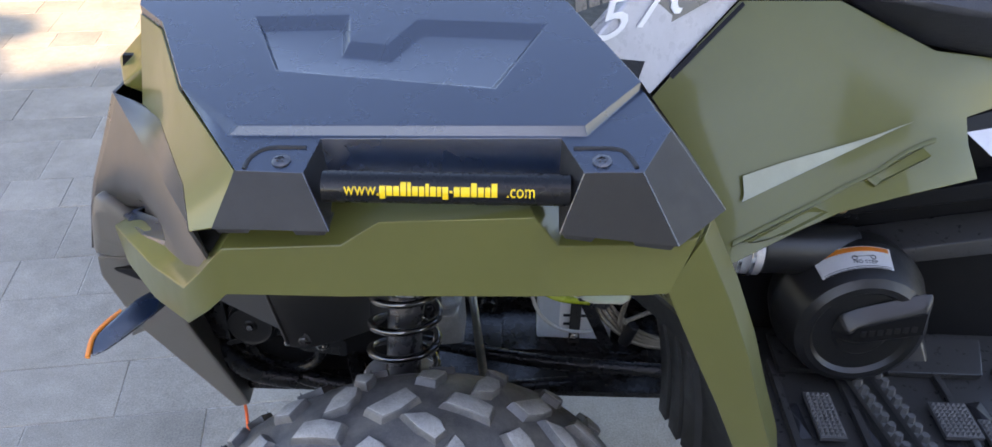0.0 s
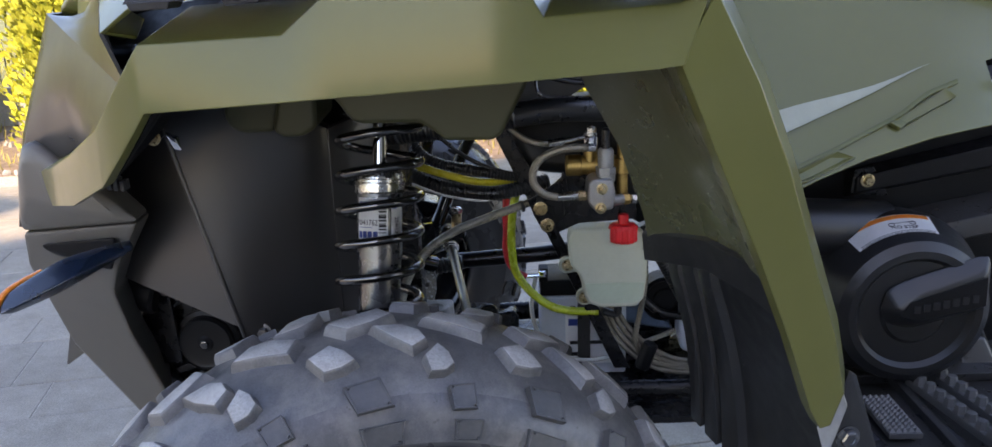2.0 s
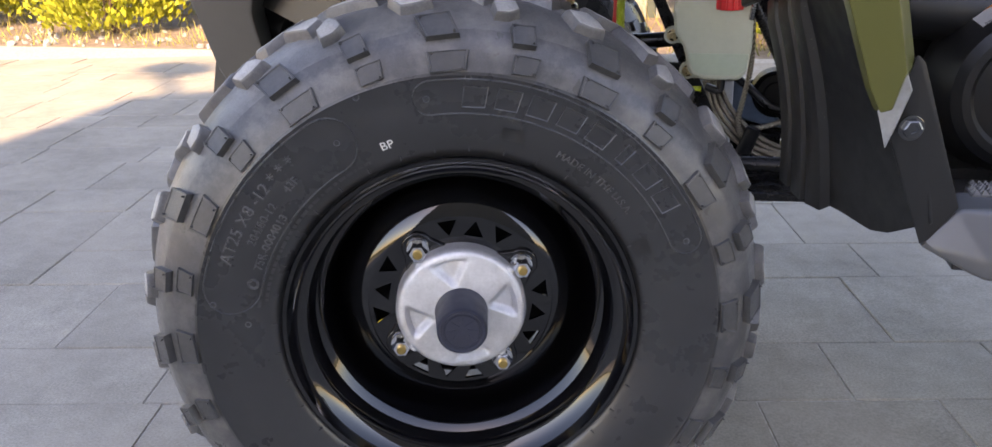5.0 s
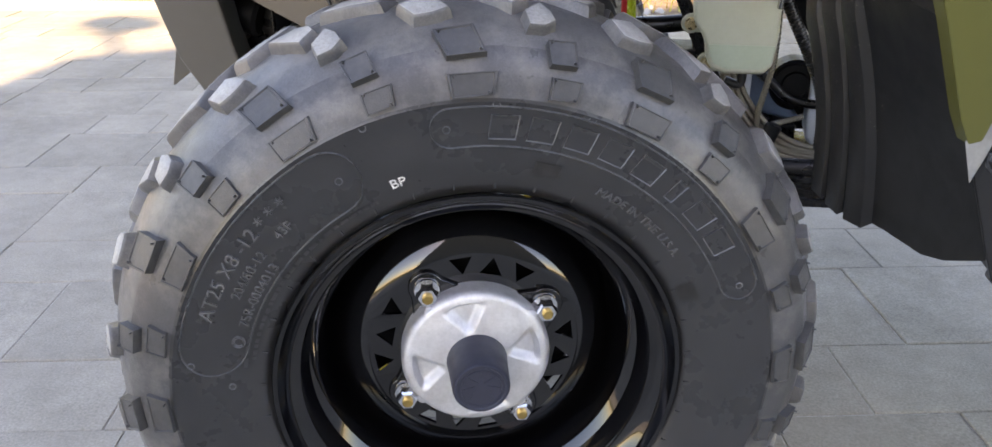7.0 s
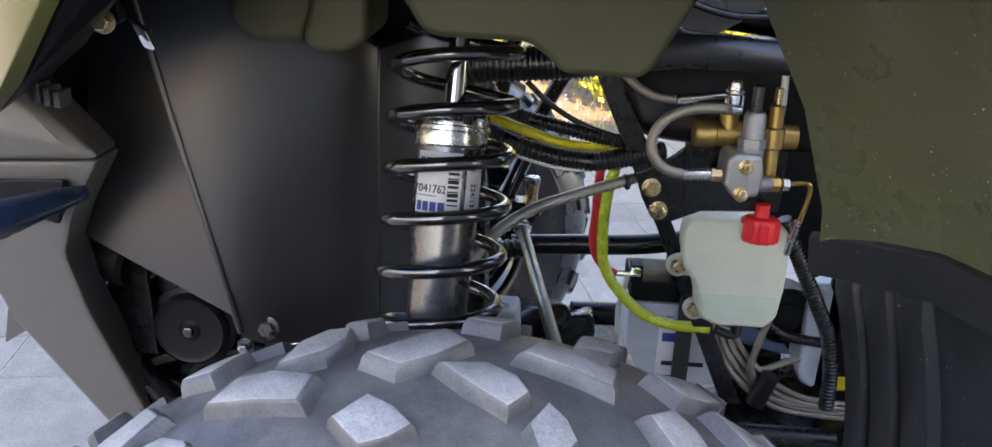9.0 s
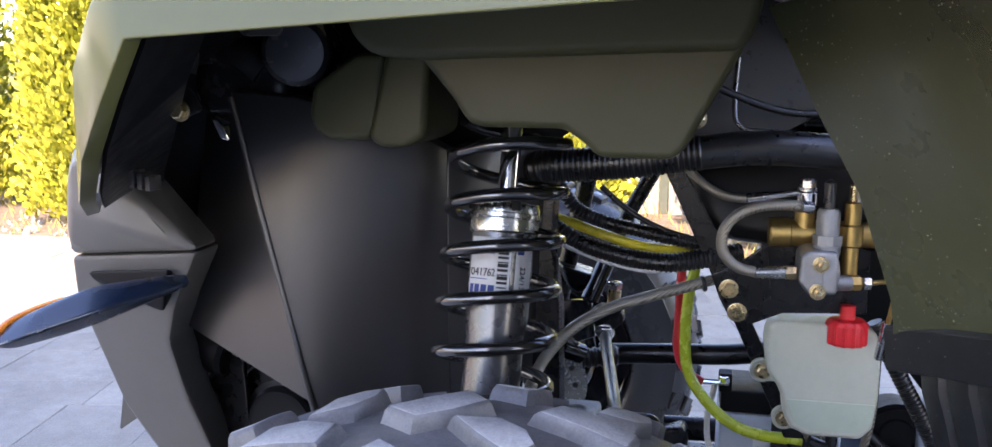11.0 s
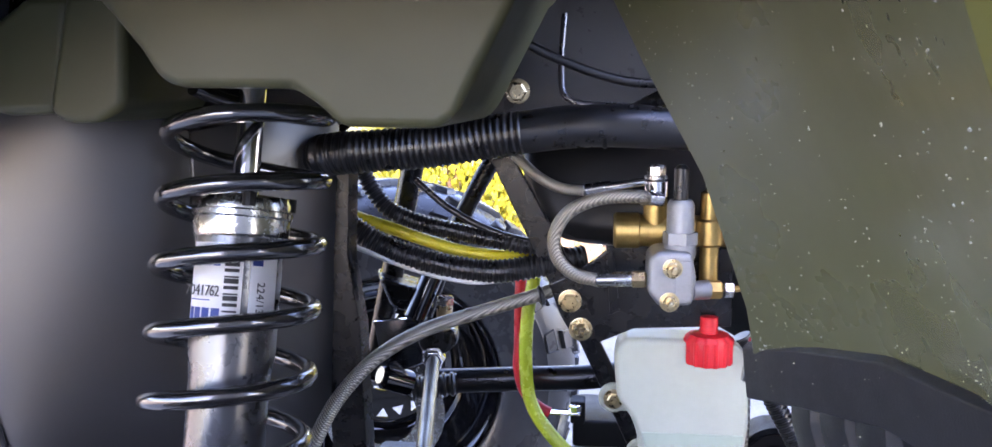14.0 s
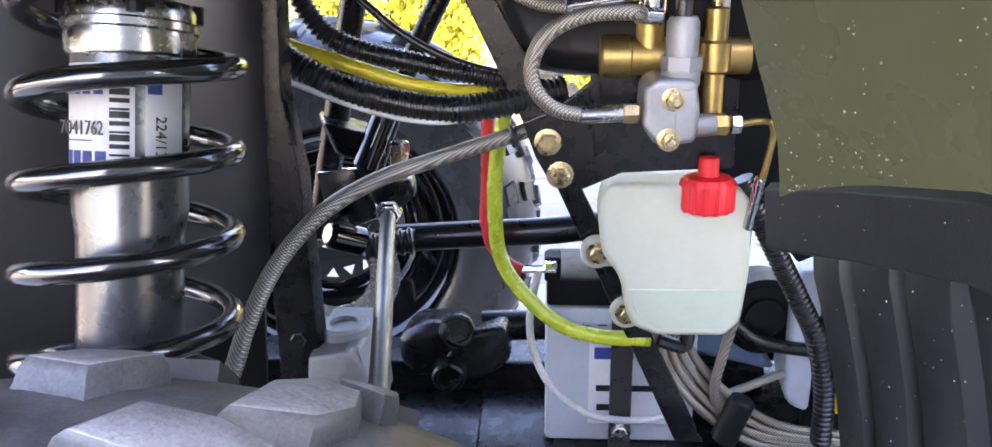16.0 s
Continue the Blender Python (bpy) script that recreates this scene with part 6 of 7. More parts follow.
part("frame_tube", tube([(-0.10, 0.57, 0.86), (0.08, 0.57, 0.80), (0.34, 0.57, 0.77)], 0.014, 12), FRAME, QUAD)
# steering linkage and drive seen through the arch
TR = Vector((0.072, 0.555, 0.536))
TB = Vector((0.126, 0.2, 0.505))
tie = part("tie_rod", rod(TR, TB, 0.0062, 18), TIEROD, QUAD, "iridescent zinc-plated tie rod")
d = (TB - TR).normalized()
hexbolt(TR - d * 0.004, d, 0.0115, 0.008, CHROME, QUAD, name="lock_nut")
hexbolt(TR + d * 0.006, d, 0.0098, 0.006, CHROME, QUAD, name="lock_nut")
part("ball_joint", hull([(0.055, 0.56, 0.562), (0.092, 0.56, 0.562), (0.05, 0.57, 0.545), (0.095, 0.57, 0.547), (0.062, 0.56, 0.535), (0.084, 0.56, 0.535), (0.06, 0.60, 0.56), (0.09, 0.60, 0.56)], 0.005, 3), FRAME, QUAD)
part("joint_pin", rod((0.08, 0.565, 0.56), (0.082, 0.565, 0.588), 0.0075, 16, 0.002), ZINC, QUAD)
hexbolt((0.082, 0.565, 0.585), (0, 0, 1), 0.0088, 0.008, STEEL, QUAD, name="castle_nut")
part("steering_arm", hull([(0.02, 0.56, 0.61), (0.06, 0.56, 0.60), (0.03, 0.57, 0.575), (0.07, 0.58, 0.575), (0.0, 0.62, 0.61), (0.05, 0.65, 0.59)], 0.005, 3), FRAME, QUAD)
part("steering_arm", rod((0.052, 0.56, 0.57), (0.072, 0.57, 0.618), 0.0105, 18, 0.003), GLOSS, QUAD)
part("steering_plate", prism([(0.01, 0.57, 0.565), (0.055, 0.57, 0.57), (0.06, 0.57, 0.525), (0.02, 0.57, 0.51)], (0, 0.006, 0), 0.001), CHROME, QUAD)
part("second_joint", rod((0.018, 0.56, 0.515), (0.045, 0.58, 0.50), 0.0125, 18, 0.004), GLOSS, QUAD)
part("axle_boot", tube([(0.04, 0.60, 0.488), (0.06, 0.605, 0.49), (0.085, 0.61, 0.492)], 0.0125, 16, 0.002, ribs=0.002), HOSE, QUAD)
part("coolant_hose", tube([(0.06, 0.62, 0.49), (0.14, 0.62, 0.495), (0.218, 0.62, 0.50), (0.30, 0.63, 0.51)], 0.0125, 16), HOSE, QUAD)
uj = part("drive_joint", hull([(0.062, 0.61, 0.395), (0.10, 0.595, 0.418), (0.135, 0.60, 0.41), (0.14, 0.61, 0.375), (0.115, 0.60, 0.36), (0.066, 0.61, 0.352), (0.07, 0.67, 0.40), (0.13, 0.67, 0.4), (0.11, 0.66, 0.355)], 0.009, 3), FRAME, QUAD, "black universal joint")
part("joint_yoke", hull([(0.12, 0.60, 0.405), (0.165, 0.61, 0.408), (0.172, 0.61, 0.37), (0.125, 0.59, 0.355), (0.095, 0.59, 0.352), (0.10, 0.66, 0.36), (0.17, 0.67, 0.40), (0.15, 0.6, 0.36)], 0.007, 3), FRAME, uj)
for c, d_ in (((0.119, 0.6, 0.407), (0.01, -0.02, 0.012)), ((0.114, 0.595, 0.37), (0, -0.02, -0.003))):
    part("joint_cap", lathe([(0, 0), (0, 0.0155), (0.012, 0.0155), (0.0145, 0.0135), (0.0145, 0.011), (0.0125, 0.010), (0.0125, 0.004), (0.0135, 0)], c, d_, 28), FRAME, uj)
part("prop_shaft", rod((0.14, 0.65, 0.39), (0.40, 0.68, 0.385), 0.015, 18), FRAME, QUAD)
part("gear_housing", hull([(0.035, 0.42, 0.47), (0.07, 0.42, 0.475), (0.078, 0.43, 0.445), (0.03, 0.42, 0.41), (0.08, 0.43, 0.41), (0.035, 0.50, 0.475), (0.075, 0.50, 0.475), (0.03, 0.50, 0.41), (0.08, 0.50, 0.41)], 0.01, 3), CAST, QUAD, "rough grey cast gear housing")
part("housing_boss", lathe([(0, 0), (0, 0.019), (0.007, 0.019), (0.009, 0.017), (0.009, 0.011), (0.006, 0.010), (0.006, 0)], (0.054, 0.455, 0.473), (0, 0, 1), 28), CAST, QUAD)
disc = lathe([(0, 0.045), (0, 0.085), (0.004, 0.085), (0.004, 0.045)], (-0.075, 0.93, 0.306 + 0.025), (0.17, -0.98, 0), 40, close=True)
part("brake_disc", disc, STEEL, QUAD, "drilled steel brake disc")
for k in range(14):
    a = 2 * math.pi * k / 14
    c = Vector((-0.075, 0.93, 0.331)) + Vector((0.98, 0.17, 0)) * math.cos(a) * 0.066 + Vector((0, 0, 1)) * math.sin(a) * 0.066 + Vector((0.17, -0.98, 0)) * 0.0042
    part("disc_hole", rod(c, c + Vector((0.17, -0.98, 0)) * 0.0006, 0.0045, 10), INK, QUAD)
# battery
bat = part("battery", box((0.268, 0.605, 0.382), (0.132, 0.08, 0.13), 0.004), BATW, QUAD, "milky white battery with black top, behind a strap")
bm = box((0.268, 0.605, 0.461), (0.130, 0.078, 0.026), 0.003)
box((0.285, 0.605, 0.483), (0.07, 0.05, 0.02), 0.003, bm=bm)
part("battery_top", bm, PLASTIC, bat)
part("terminal", box((0.208, 0.57, 0.484), (0.014, 0.02, 0.022), 0.002), PLASTIC, bat)
part("terminal_lug", box((0.196, 0.556, 0.486), (0.03, 0.012, 0.003), 0.001), CHROME, bat)
hexbolt((0.206, 0.556, 0.487), (0, 0, 1), 0.006, 0.006, CHROME, QUAD)
part("label", box((0.283, 0.5645, 0.378), (0.085, 0.0008, 0.085), 0), PAPER, bat, "white printed label")
part("print", box((0.262, 0.5638, 0.405), (0.034, 0.0008, 0.011)), BLUEINK, bat)
part("print", box((0.272, 0.5638, 0.371), (0.05, 0.0008, 0.0055)), INK, bat)
part("print", box((0.258, 0.5638, 0.352), (0.02, 0.0008, 0.006)), INK, bat)
lettering("min.", 0.009, plane_m(Vector((0.235, 0.564, 0.428)), (1, 0, 0), (0, 0, 1)), INK, bat, "print", depth=0.0002)
part("print", box((0.219, 0.5642, 0.4315), (0.011, 0.0006, 0.0009)), INK, bat)
part("print", box((0.2515, 0.5642, 0.4315), (0.008, 0.0006, 0.0009)), INK, bat)
part("hold_down_strap", box((0.268, 0.555, 0.39), (0.019, 0.003, 0.15), 0.0008), GREY, QUAD)
hexbolt((0.268, 0.553, 0.335), (0, -1, 0), 0.007, 0.006, STEEL, QUAD, washer=0.01)
part("battery_tray", box((0.27, 0.60, 0.31), (0.26, 0.14, 0.014), 0.003), FRAME, QUAD)
part("washer_bottle", hull([(0.42, 0.60, 0.468), (0.465, 0.60, 0.468), (0.428, 0.60, 0.40), (0.422, 0.60, 0.342), (0.435, 0.60, 0.328), (0.477, 0.60, 0.323), (0.435, 0.68, 0.47), (0.43, 0.68, 0.34), (0.49, 0.68, 0.33), (0.47, 0.68, 0.47)], 0.01, 4), BATW, QUAD)
part("bottle_mark", box((0.474, 0.598, 0.34), (0.02, 0.004, 0.02), 0.002), YTUBE, QUAD)
part("cooling_fan", lathe([(0, 0), (0, 0.018), (0.003, 0.02), (0.003, 0.03), (0, 0.033), (0.004, 0.037), (0.04, 0.037), (0.04, 0)], (0.402, 0.612, 0.418), (0, 1, 0), 32), PLASTIC, QUAD, "round black fan motor")
part("side_tray", hull([(0.33, 0.62, 0.44), (0.37, 0.62, 0.43), (0.33, 0.62, 0.38), (0.42, 0.62, 0.36), (0.34, 0.68, 0.44), (0.42, 0.68, 0.36), (0.33, 0.68, 0.37)], 0.006, 3), BLUEGREY, QUAD)

# ---- footwell and drive cover ----
part("engine_cover", prism([(0.44, 0.60, 0.28), (1.1, 0.60, 0.28), (1.1, 0.60, 0.78), (0.80, 0.60, 0.73), (0.45, 0.60, 0.68)], (0, 0.01, 0), 0.003), PLASTIC, QUAD)
part("frame_beam", hull([(0.66, 0.55, 0.625), (1.1, 0.55, 0.72), (0.66, 0.55, 0.60), (1.1, 0.55, 0.68), (0.66, 0.6, 0.625), (1.1, 0.6, 0.72), (0.66, 0.6, 0.58), (1.1, 0.6, 0.66)], 0.005), PLASTIC, QUAD)
part("frame_beam", hull([(0.72, 0.53, 0.545), (1.1, 0.53, 0.62), (0.72, 0.53, 0.515), (1.1, 0.53, 0.585), (0.72, 0.6, 0.555), (1.1, 0.6, 0.63), (0.72, 0.6, 0.5), (1.1, 0.6, 0.57)], 0.006), GREY, QUAD)
cvt = part("clutch_cover", lathe([(0.0, 0.118), (-0.035, 0.123), (-0.045, 0.1225), (-0.10, 0.1065), (-0.112, 0.102), (-0.12, 0.09), (-0.12, 0.08), (-0.113, 0.074), (-0.113, 0.045), (-0.117, 0.04), (-0.117, 0)], (0.705, 0.545, 0.463), (0, 1, 0), 64), COVER, QUAD, "matt black round clutch cover")
part("cover_duct", rod((0.535, 0.508, 0.567), (0.70, 0.535, 0.55), 0.042, 28, 0.004), COVER, QUAD)
for x in (0.5, 0.52):
    part("hose_clamp", rod((x, 0.50, 0.568), (x + 0.007, 0.50, 0.5675), 0.044, 28, 0.001), CHROME, QUAD, "bright steel hose clamp")
part("intake_bellow", rod((0.49, 0.50, 0.57), (0.54, 0.50, 0.5665), 0.0405, 28), ALU, QUAD)
arm = part("cover_badge", hull([(0.655, 0.43, 0.468), (0.662, 0.43, 0.50), (0.69, 0.43, 0.515), (0.78, 0.43, 0.545), (0.80, 0.43, 0.545), (0.80, 0.43, 0.47), (0.70, 0.43, 0.44), (0.668, 0.43, 0.447), (0.675, 0.41, 0.475), (0.70, 0.41, 0.495), (0.785, 0.41, 0.525), (0.79, 0.41, 0.478), (0.70, 0.41, 0.458)], 0.005, 3), COVER, cvt)
part("badge_field", prism([(0.678, 0.4095, 0.468), (0.688, 0.4095, 0.487), (0.786, 0.4095, 0.52), (0.788, 0.4095, 0.48), (0.70, 0.4095, 0.461)], (0, -0.0012, 0), 0.0004), PLASTIC, cvt)
for k in range(7):
    part("badge_bar", box((0.0, 0, 0), (0.0085, 0.002, 0.011), 0.0008, m=Matrix.Translation((0.698 + 0.0125 * k, 0.408, 0.477 + 0.0022 * k))), COVER, cvt)
A0, A1 = radians(131), radians(73)


def on_cover(a, u, lift):
    """A place on the cover's sloping rim: angle a, u from back to front."""
    rr = 0.1225 - 0.016 * (0.12 + 0.76 * u) + lift
    return Vector((0.705 + rr * math.cos(a), 0.545 - 0.045 - 0.055 * (0.12 + 0.76 * u) - lift * 0.3, 0.463 + rr * math.sin(a)))


def on_rim(u0, u1, a0, a1, lift):
    bm = bmesh.new()
    g = [[bm.verts.new(on_cover(a0 + (a1 - a0) * k / 16, u, lift)) for k in range(17)] for u in (u0, u1)]
    for k in range(16):
        bm.faces.new((g[0][k], g[0][k + 1], g[1][k + 1], g[1][k]))
    bmesh.ops.solidify(bm, geom=list(bm.faces), thickness=0.0004)
    return bm


part("warning_sticker", on_rim(0.0, 1.0, A0, A1, 0.0012), PAPER, cvt, "white warning sticker with orange band")
part("orange_band", on_rim(0.04, 0.24, A0 - 0.03, A1 + 0.03, 0.0018), ORANGE, cvt)
for u in (0.9, 0.97):
    part("print", on_rim(u, u + 0.025, A0 - 0.04, A1 + 0.04, 0.0018), INK, cvt)
for a in (102, 88):
    part("print", lathe([(0, 0.0032), (0.0004, 0.0032), (0.0004, 0.0044), (0, 0.0044)], on_cover(radians(a), 0.52, 0.0016), on_cover(radians(a), 0.5, 0.01) - on_cover(radians(a), 0.5, 0), 16, close=True), INK, cvt)
part("print", rod(on_cover(radians(102), 0.46, 0.0018), on_cover(radians(88), 0.44, 0.0018), 0.0005, 6), INK, cvt)
up_ = (on_cover(radians(94), 0.4, 0) - on_cover(radians(94), 0.9, 0)).normalized()
lettering("NO STEP", 0.0095, plane_m(on_cover(radians(95), 0.8, 0.0018), (1, 0, 0), up_), INK, cvt, "print", depth=0.0002)
for x, y, z in ((0.675, 0.548, 0.62), (0.824, 0.568, 0.646)):
    hexbolt((x, y, z), (0, -1, 0), 0.007, 0.008, ZINC, QUAD, washer=0.01)
part("cover_tab", prism([(0.655, 0.555, 0.60), (0.66, 0.555, 0.635), (0.685, 0.555, 0.638), (0.71, 0.555, 0.595)], (0, 0.005, 0), 0.001), FRAME, QUAD)
part("guard_arm", hull([(0.467, 0.055, 0.572), (0.448, 0.06, 0.506), (0.462, 0.066, 0.478), (0.488, 0.082, 0.42), (0.503, 0.092, 0.376), (0.512, 0.096, 0.38), (0.536, 0.10, 0.413), (0.509, 0.085, 0.48), (0.482, 0.068, 0.543), (0.475, 0.06, 0.565), (0.468, 0.09, 0.56), (0.47, 0.1, 0.48), (0.52, 0.13, 0.40), (0.508, 0.12, 0.378)], 0.003), COVER, QUAD, "black plastic guard arm")
hexbolt((0.469, 0.052, 0.505), (0.2, -1, 0), 0.009, 0.007, SPRING, QUAD, washer=0.012)
step = part("foot_step", hull([(0.566, 0.08, 0.366), (1.1, 0.09, 0.37), (0.565, 0.08, 0.344), (1.1, 0.09, 0.348), (0.503, 0.094, 0.374), (0.514, 0.097, 0.386), (0.536, 0.102, 0.412), (0.55, 0.168, 0.41), (1.1, 0.2, 0.408), (1.1, 0.2, 0.34), (0.55, 0.19, 0.345), (0.51, 0.13, 0.365)], 0.004, 2), STEPM, QUAD, "grey plastic running board")
part("floor_board", box((0.84, 0.39, 0.325), (0.56, 0.44, 0.014), 0.003), GREY, QUAD)
for k in (0, 2, 5, 7, 8):
    part("floor_rib", box((0.60 + 0.055 * k, 0.34, 0.336), (0.012, 0.32, 0.018), 0.002), GREY, QUAD)
for k in range(2):
    bm = bmesh.new()
    for j in range(11):
        t = j / 10
        c = Vector((0.722 + 0.043 * k, 0.452, 0.355)).lerp(Vector((0.758 + 0.039 * k, 0.25, 0.355)), t)
        lathe([(0, 0.009), (0.012, 0.0065), (0.013, 0.0)], c, (0, 0, 1), 6, bm)
    box((0, 0, 0), (0.016, 0.21, 0.012), 0.002, m=Matrix.Translation((0.74 + 0.041 * k, 0.351, 0.35)) @ pose(0, 0, 0, 0, 0, 10.1 - k), bm=bm)
    part("tooth_bar", bm, GRIP, QUAD)
for cx, cy, cz, nx, ny in ((0.66, 0.37, 0.348, 5, 12), (0.625, 0.25, 0.348, 6, 6), (0.595, 0.168, 0.412, 7, 3), (0.735, 0.176, 0.412, 7, 4), (0.70, 0.25, 0.348, 5, 7), (0.865, 0.37, 0.348, 7, 9), (0.93, 0.33, 0.348, 7, 10)):
    bm = bmesh.new()
    for i in range(nx):
        for j in range(ny):
            lathe([(0, 0.0055), (0.005, 0)], (cx + 0.008 * (i - nx / 2), cy + 0.008 * (j - ny / 2), cz), (0, 0, 1), 4, bm)
    box((cx - 0.004, cy - 0.004, cz - 0.004), (nx * 0.0085, ny * 0.0085, 0.008), 0.001, bm=bm)
    part("grip_pad", bm, GRIP, QUAD)
for cx in (0.612, 0.69, 0.77, 0.85):
    part("step_plate", hull([(cx - 0.026, 0.095, 0.376), (cx + 0.024, 0.096, 0.377), (cx + 0.018, 0.145, 0.405), (cx - 0.032, 0.144, 0.404), (cx - 0.026, 0.1, 0.368), (cx + 0.024, 0.1, 0.368), (cx + 0.018, 0.15, 0.395), (cx - 0.032, 0.15, 0.395)], 0.003), STEPM, step)
part("heel_guard", hull([(0.815, 0.49, 0.335), (0.872, 0.49, 0.335), (0.818, 0.51, 0.385), (0.852, 0.51, 0.387), (0.81, 0.56, 0.335), (0.87, 0.56, 0.39)], 0.004), GREY, QUAD)
part("floor_ledge", hull([(0.61, 0.48, 0.33), (0.95, 0.48, 0.33), (0.61, 0.47, 0.35), (0.95, 0.47, 0.35), (0.60, 0.56, 0.36), (0.98, 0.56, 0.36)], 0.004), GREY, QUAD)
for x0, y0 in ((0.595, 0.40), (0.70, 0.39), (0.83, 0.33), (0.90, 0.42)):
    part("drain_slot", hull([(x0, y0, 0.333), (x0 + 0.03, y0 + 0.005, 0.333), (x0 + 0.035, y0 - 0.075, 0.333), (x0 + 0.012, y0 - 0.075, 0.333), (x0 + 0.01, y0 - 0.02, 0.342), (x0 + 0.02, y0 - 0.05, 0.342)], 0.001), INK, QUAD)
# Dark backing added to hide bright paving behind the reservoir.
part("rear_shield", prism([(0.345, 0.59, 0.64), (0.46, 0.59, 0.64), (0.46, 0.59, 0.50), (0.42, 0.59, 0.48), (0.37, 0.59, 0.545), (0.335, 0.59, 0.565)], (0, 0.008, 0), 0.003), PLASTIC, QUAD)
part("flare_bracket", prism([(0.436, 0.042, 0.522), (0.457, 0.044, 0.557), (0.464, 0.046, 0.54), (0.454, 0.045, 0.506), (0.447, 0.044, 0.486)], (0.002, 0.006, 0), 0.001), CAST, QUAD, "light grey plastic bracket")
# Black backing added behind the bottle, to keep that gap dark.
part("frame_plate", box((0.42, 0.725, 0.37), (0.19, 0.008, 0.1), 0.002), FRAME, QUAD)
# Added filler that stops light coming through above the arch.
part("roof_plate", prism([(0.265, 0.03, 0.905), (0.318, 0.022, 0.893), (0.308, 0.11, 0.886), (0.265, 0.34, 0.895)], (0, 0, 0.004), 0.001), PLASTIC, QUAD)

# ---- cord hanging from the bumper ----
tagged(part("cord", tube([(-0.30, 0.42, 0.36), (-0.295, 0.425, 0.25), (-0.305, 0.43, 0.12), (-0.30, 0.435, 0.01), (-0.28, 0.44, 0.004)], 0.003, 8, 0.01), CORD, None), "thin orange cord hanging down to the paving", "cord")

# ---- garden behind ----


def thuja(name, at, seed, height, width, group):
    rnd = np.random.RandomState(seed)
    t = thing(name, at, "dense yellow-green conifer bush in a planting bed", "bush", group)
    bm = lathe([(0.0, 0.045), (0.5, 0.035), (height * 0.9, 0.008), (height * 0.9, 0)], at, (0.02, 0.01, 1), 8)
    part("trunk", bm, BARK, t)
    n = 26000
    h = rnd.rand(n) ** 0.85
    lobe = 1 + 0.16 * np.sin(h * 23 + seed) * np.sin(rnd.rand(n) * 6.28)
    prof = width / 2 * np.sqrt(np.clip(1 - (h * 1.02 - 0.22) ** 2 / 0.66, 0.02, 1)) * lobe
    ang = rnd.rand(n) * 2 * np.pi
    bulge = 1 + 0.13 * np.sin(ang * 5 + h * 9 + seed) + 0.08 * np.sin(ang * 11 - h * 27)
    rad = prof * bulge * (0.55 + 0.45 * np.sqrt(rnd.rand(n)))
    base = np.stack([np.cos(ang) * rad, np.sin(ang) * rad, 0.05 + h * height], 1) + np.array(at)
    outd = np.stack([np.cos(ang), np.sin(ang), 1.1 + 0.8 * rnd.rand(n)], 1) + rnd.randn(n, 3) * 0.45
    outd /= np.linalg.norm(outd, axis=1)[:, None]
    sided = np.cross(outd, rnd.randn(n, 3))
    sided /= np.linalg.norm(sided, axis=1)[:, None]
    ln = (0.028 + 0.034 * rnd.rand(n))[:, None]
    w = ln * 0.3
    v = np.stack([base, base + outd * ln * 0.55 + sided * w, base + outd * ln, base + outd * ln * 0.55 - sided * w], 1).reshape(-1, 3)
    f = np.arange(n * 4).reshape(-1, 4)
    me = bpy.data.meshes.new("foliage")
    me.from_pydata(v.tolist(), [], f.tolist())
    me.materials.append(LEAF)
    hang(new("foliage", me), t)
    return t


for k, x in enumerate((-5.95, -4.66, -3.28, -2.1, -0.55, 0.75, 2.0)):
    thuja("conifer_bush", (x, 4.15 + 0.1 * math.sin(k * 2.1), 0), 11 + k, 2.0 + 0.12 * math.sin(k * 1.7), (0.74, 0.98, 0.74, 0.78, 0.8, 0.78, 0.74)[k], "bushes along the fence")

fence = thing("fence", (-2, 5.05, 0), "grey-green wire mesh fence on a concrete plinth", "fence")
for k in range(8):
    x0 = -10.0 + 2.0 * k
    part("post", box((x0, 5.05, 1.0), (0.05, 0.05, 2.05), 0.004), FENCE, fence)
    part("plinth", box((x0 + 1.0, 5.05, 0.12), (1.94, 0.05, 0.26), 0.006), CONC, fence)
    bm = bmesh.new()
    for j in range(39):
        box((x0 + 0.05 + 0.05 * j, 5.05, 1.13), (0.006, 0.006, 1.75), bm=bm)
    for j in range(9):
        box((x0 + 1.0, 5.057, 0.28 + 0.21 * j), (1.95, 0.008, 0.008), bm=bm)
    part("mesh_panel", bm, FENCE, fence)

# dry grass and stones on the bed
rnd = np.random.RandomState(3)
n = 9000
bx = np.stack([rnd.rand(n) * 11 - 7.5, 3.55 + rnd.rand(n) ** 1.5 * 7, np.zeros(n)], 1)
L_ = (0.05 + 0.13 * rnd.rand(n) * np.clip((bx[:, 1] - 3.6) * 0.8, 0.25, 2.2))[:, None]
d = np.stack([rnd.randn(n) * 0.35, rnd.randn(n) * 0.35, np.ones(n)], 1)
s = np.stack([np.cos(rnd.rand(n) * 6.3), np.sin(rnd.rand(n) * 6.3), np.zeros(n)], 1) * 0.004
v = np.stack([bx - s, bx + s, bx + d * L_], 1).reshape(-1, 3)
me = bpy.data.meshes.new("grass")
me.from_pydata(v.tolist(), [], np.arange(n * 3).reshape(-1, 3).tolist())
me.materials.append(GRASS)
tagged(new("grass", me), "sparse dry yellow grass on the soil", "grass", kind="stuff")
bm = bmesh.new()
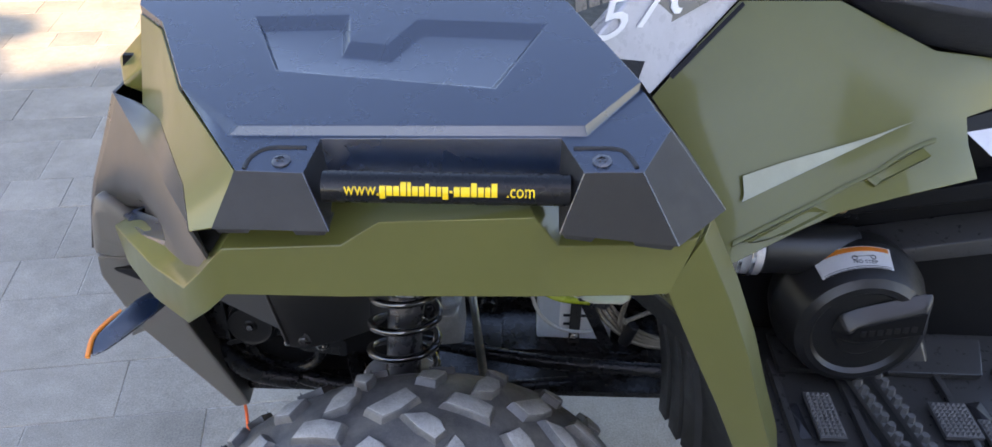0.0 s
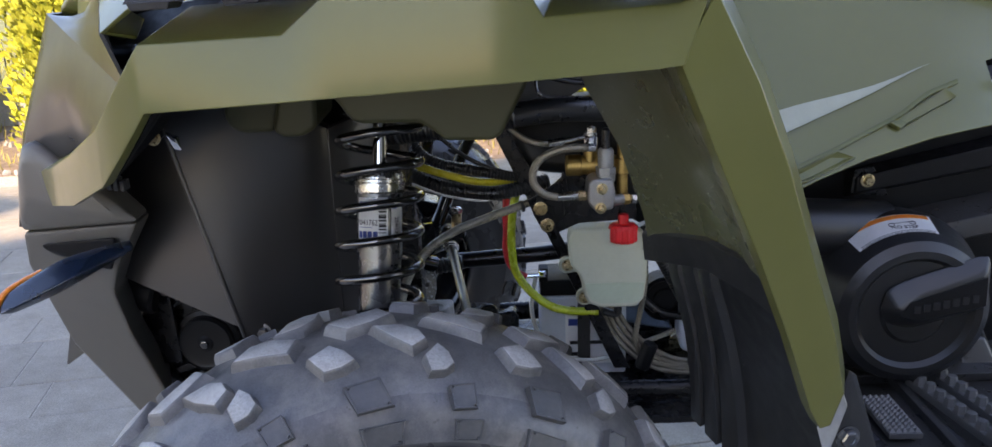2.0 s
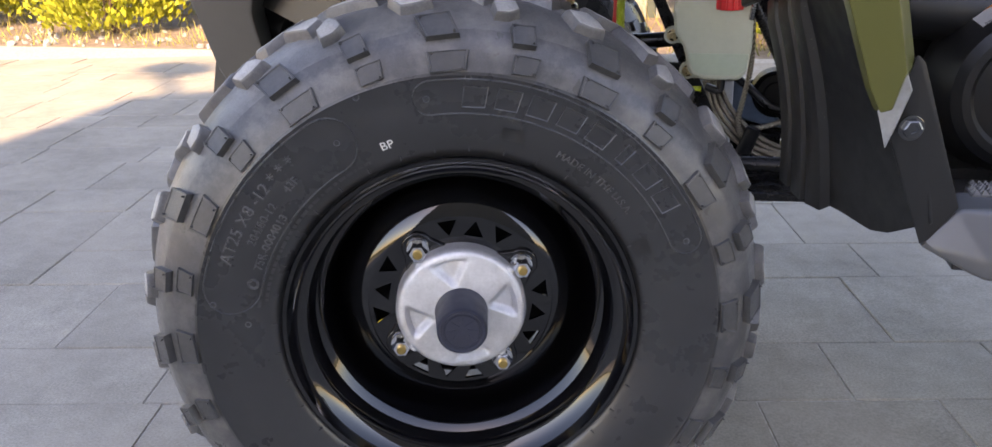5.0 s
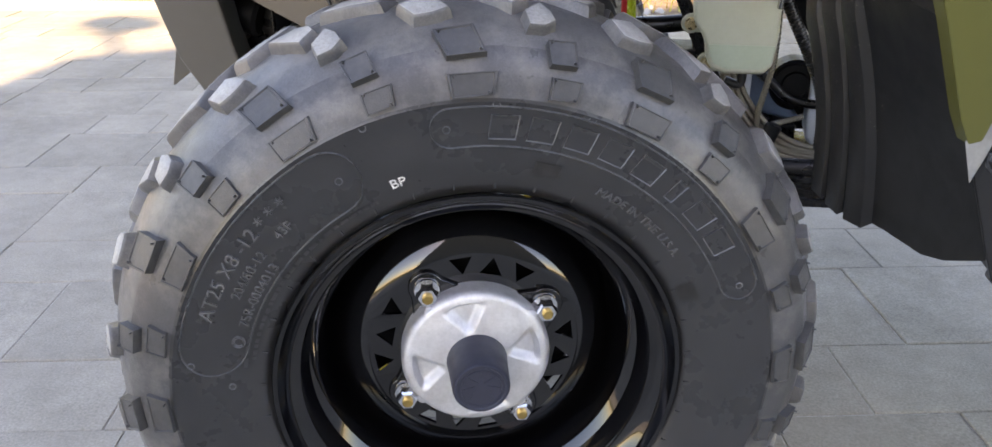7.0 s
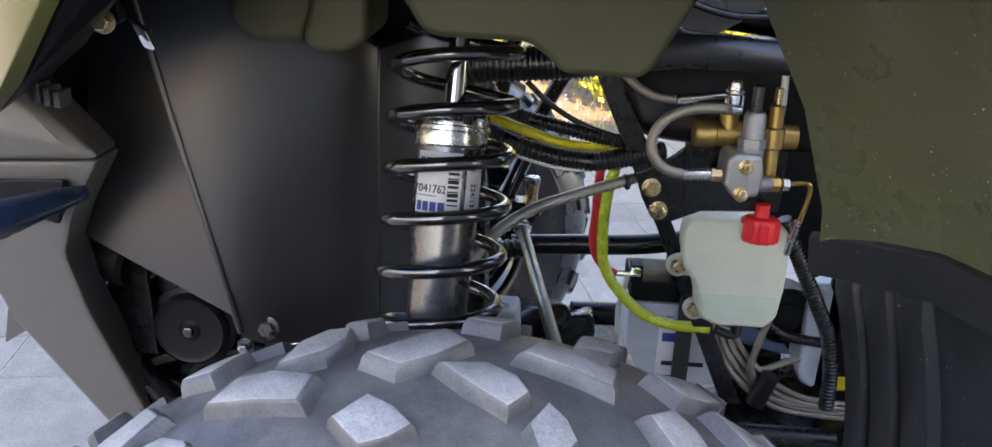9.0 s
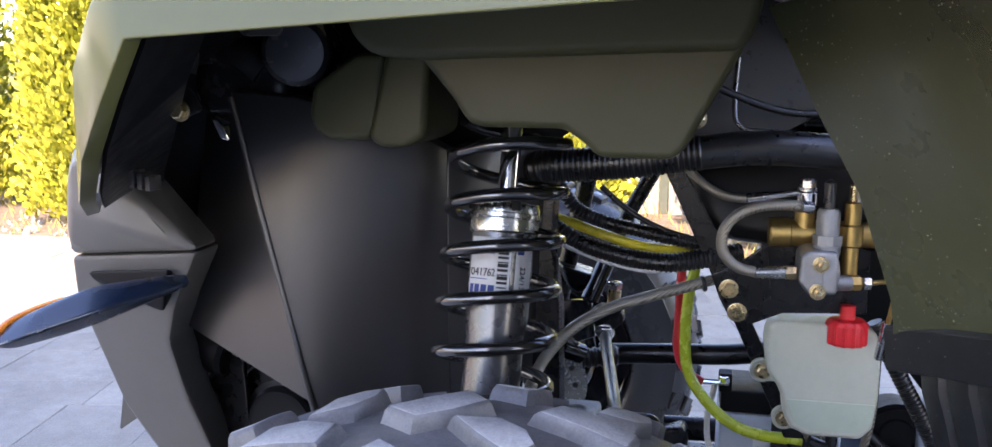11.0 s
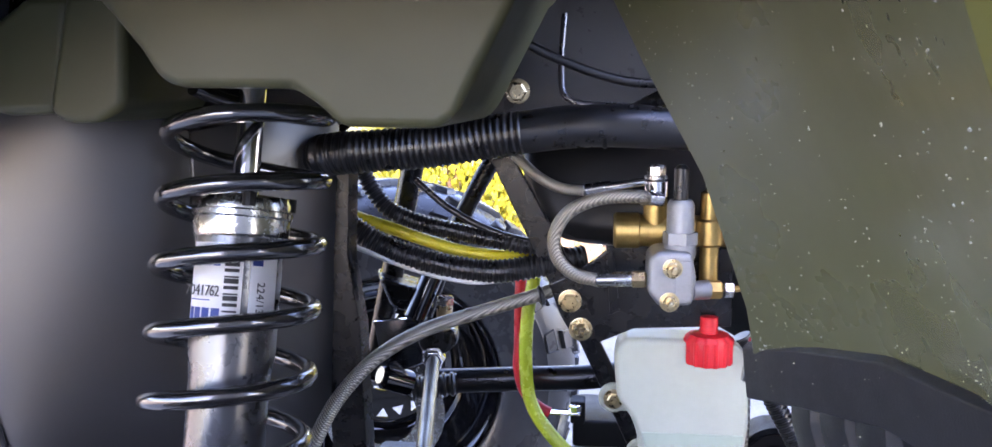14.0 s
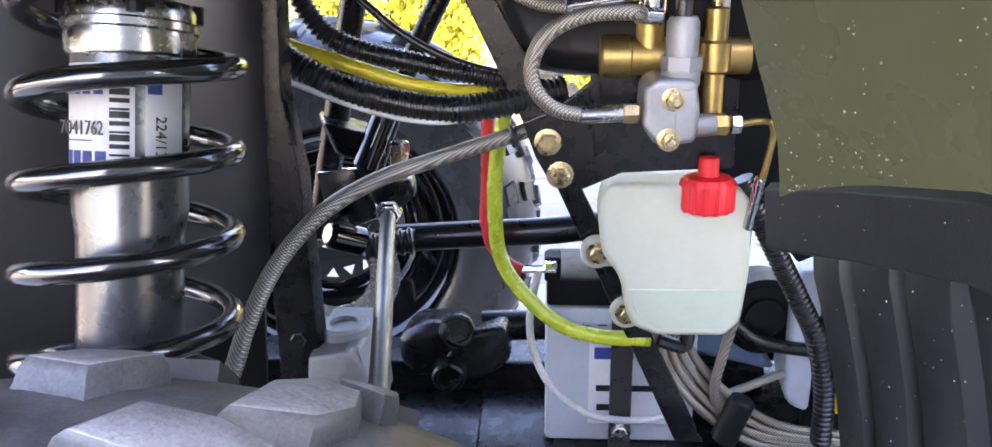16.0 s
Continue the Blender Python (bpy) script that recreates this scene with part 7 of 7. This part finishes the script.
for k in range(500):
    c = Vector((rnd.uniform(-7, 3), 3.52 + rnd.rand() ** 2 * 0.9, 0.005))
    r = rnd.uniform(0.008, 0.03)
    bmesh.ops.create_icosphere(bm, subdivisions=1, radius=r, matrix=Matrix.Translation(c) @ pose(0, 0, 0, *(rnd.rand(3) * 360)) @ Matrix.Diagonal((1, 0.8, 0.55, 1)))
tagged(part("pebbles", bm, CONC, None), "small grey stones along the bed's edge", "stones", kind="stuff")

# far meadow rise
rows = []
for j, (y, base) in enumerate(((60, -0.06), (90, 3.2), (140, 5.0))):
    rows.append([(x, y, base + (0 if j == 0 else 1.2 * math.sin(x * 0.05 + j) + 0.7 * math.sin(x * 0.13))) for x in range(-260, 261, 10)])
tagged(part("far_hill", sheet(rows, 0.5), FIELD, None), "low grassy rise in the distance", "hill", kind="structure")

# ---- paving stones ----
rnd = random.Random(8)
STONE = {}


def stone_mesh(lx, ly):
    key = (lx, ly)
    if key not in STONE:
        bm = bmesh.new()
        bmesh.ops.create_cube(bm, size=1.0, matrix=Matrix.Translation((0, 0, -0.02)) @ Matrix.Diagonal((lx - 0.002, ly - 0.002, 0.04, 1)))
        top = [e for e in bm.edges if all(v.co.z > -0.01 for v in e.verts)]
        bmesh.ops.bevel(bm, geom=top, offset=0.0018, segments=1, affect="EDGES")
        bmesh.ops.delete(bm, geom=[f for f in bm.faces if f.normal.z < -0.9], context="FACES_ONLY")
        STONE[key] = mesh_of("paving_stone", bm, PAVER, angle=15)
    return STONE[key]


PAVE = pose(0.575, 0.61, 0, 0, 0, 11.3)
stones = []
y, row = -3.15, 0
while y < 3.0:
    ly = (0.27, 0.18)[row % 2]
    x = -8.0 + rnd.uniform(0, 0.4)
    while x < 6.5:
        lx = rnd.choice((0.27, 0.36, 0.45) if ly > 0.2 else (0.18, 0.27, 0.36))
        p = PAVE @ Vector((x + lx / 2, y + ly / 2, 0))
        if -2.3 < p.y < 3.45:
            stones.append((lx, ly, x + lx / 2, y + ly / 2, p, rnd.uniform(-0.0012, 0.0012), rnd.uniform(-0.15, 0.15)))
        x += lx
    y += ly
    row += 1
near = [s for s in stones if -1.9 < s[4].x < 1.5 and 0.1 < s[4].y < 2.6]
near = sorted(near, key=lambda s: (s[4] - Vector((-0.1, 0.9, 0))).length)[:290]
picked = {id(s) for s in near}
for s in near:
    hang(new("paving_stone", stone_mesh(s[0], s[1])), pave_base, PAVE @ Matrix.Translation((s[2], s[3], s[5])) @ pose(0, 0, 0, s[6], s[6] * 0.7, 0))
bm = bmesh.new()
for s in stones:
    if id(s) in picked:
        continue
    sx, sy = s[0] / 2 - 0.002, s[1] / 2 - 0.002
    q = [PAVE @ Vector((s[2] + i * sx, s[3] + j * sy, s[5])) for i, j in ((-1, -1), (1, -1), (1, 1), (-1, 1))]
    lo = [bm.verts.new(p - Vector((0, 0, 0.012))) for p in q]
    hi = [bm.verts.new(p) for p in q]
    bm.faces.new(hi)
    for k in range(4):
        bm.faces.new((lo[k], lo[(k + 1) % 4], hi[(k + 1) % 4], hi[k]))
tagged(part("paving_rest", bm, PAVER2, pave_base, angle=15), kind="stuff")
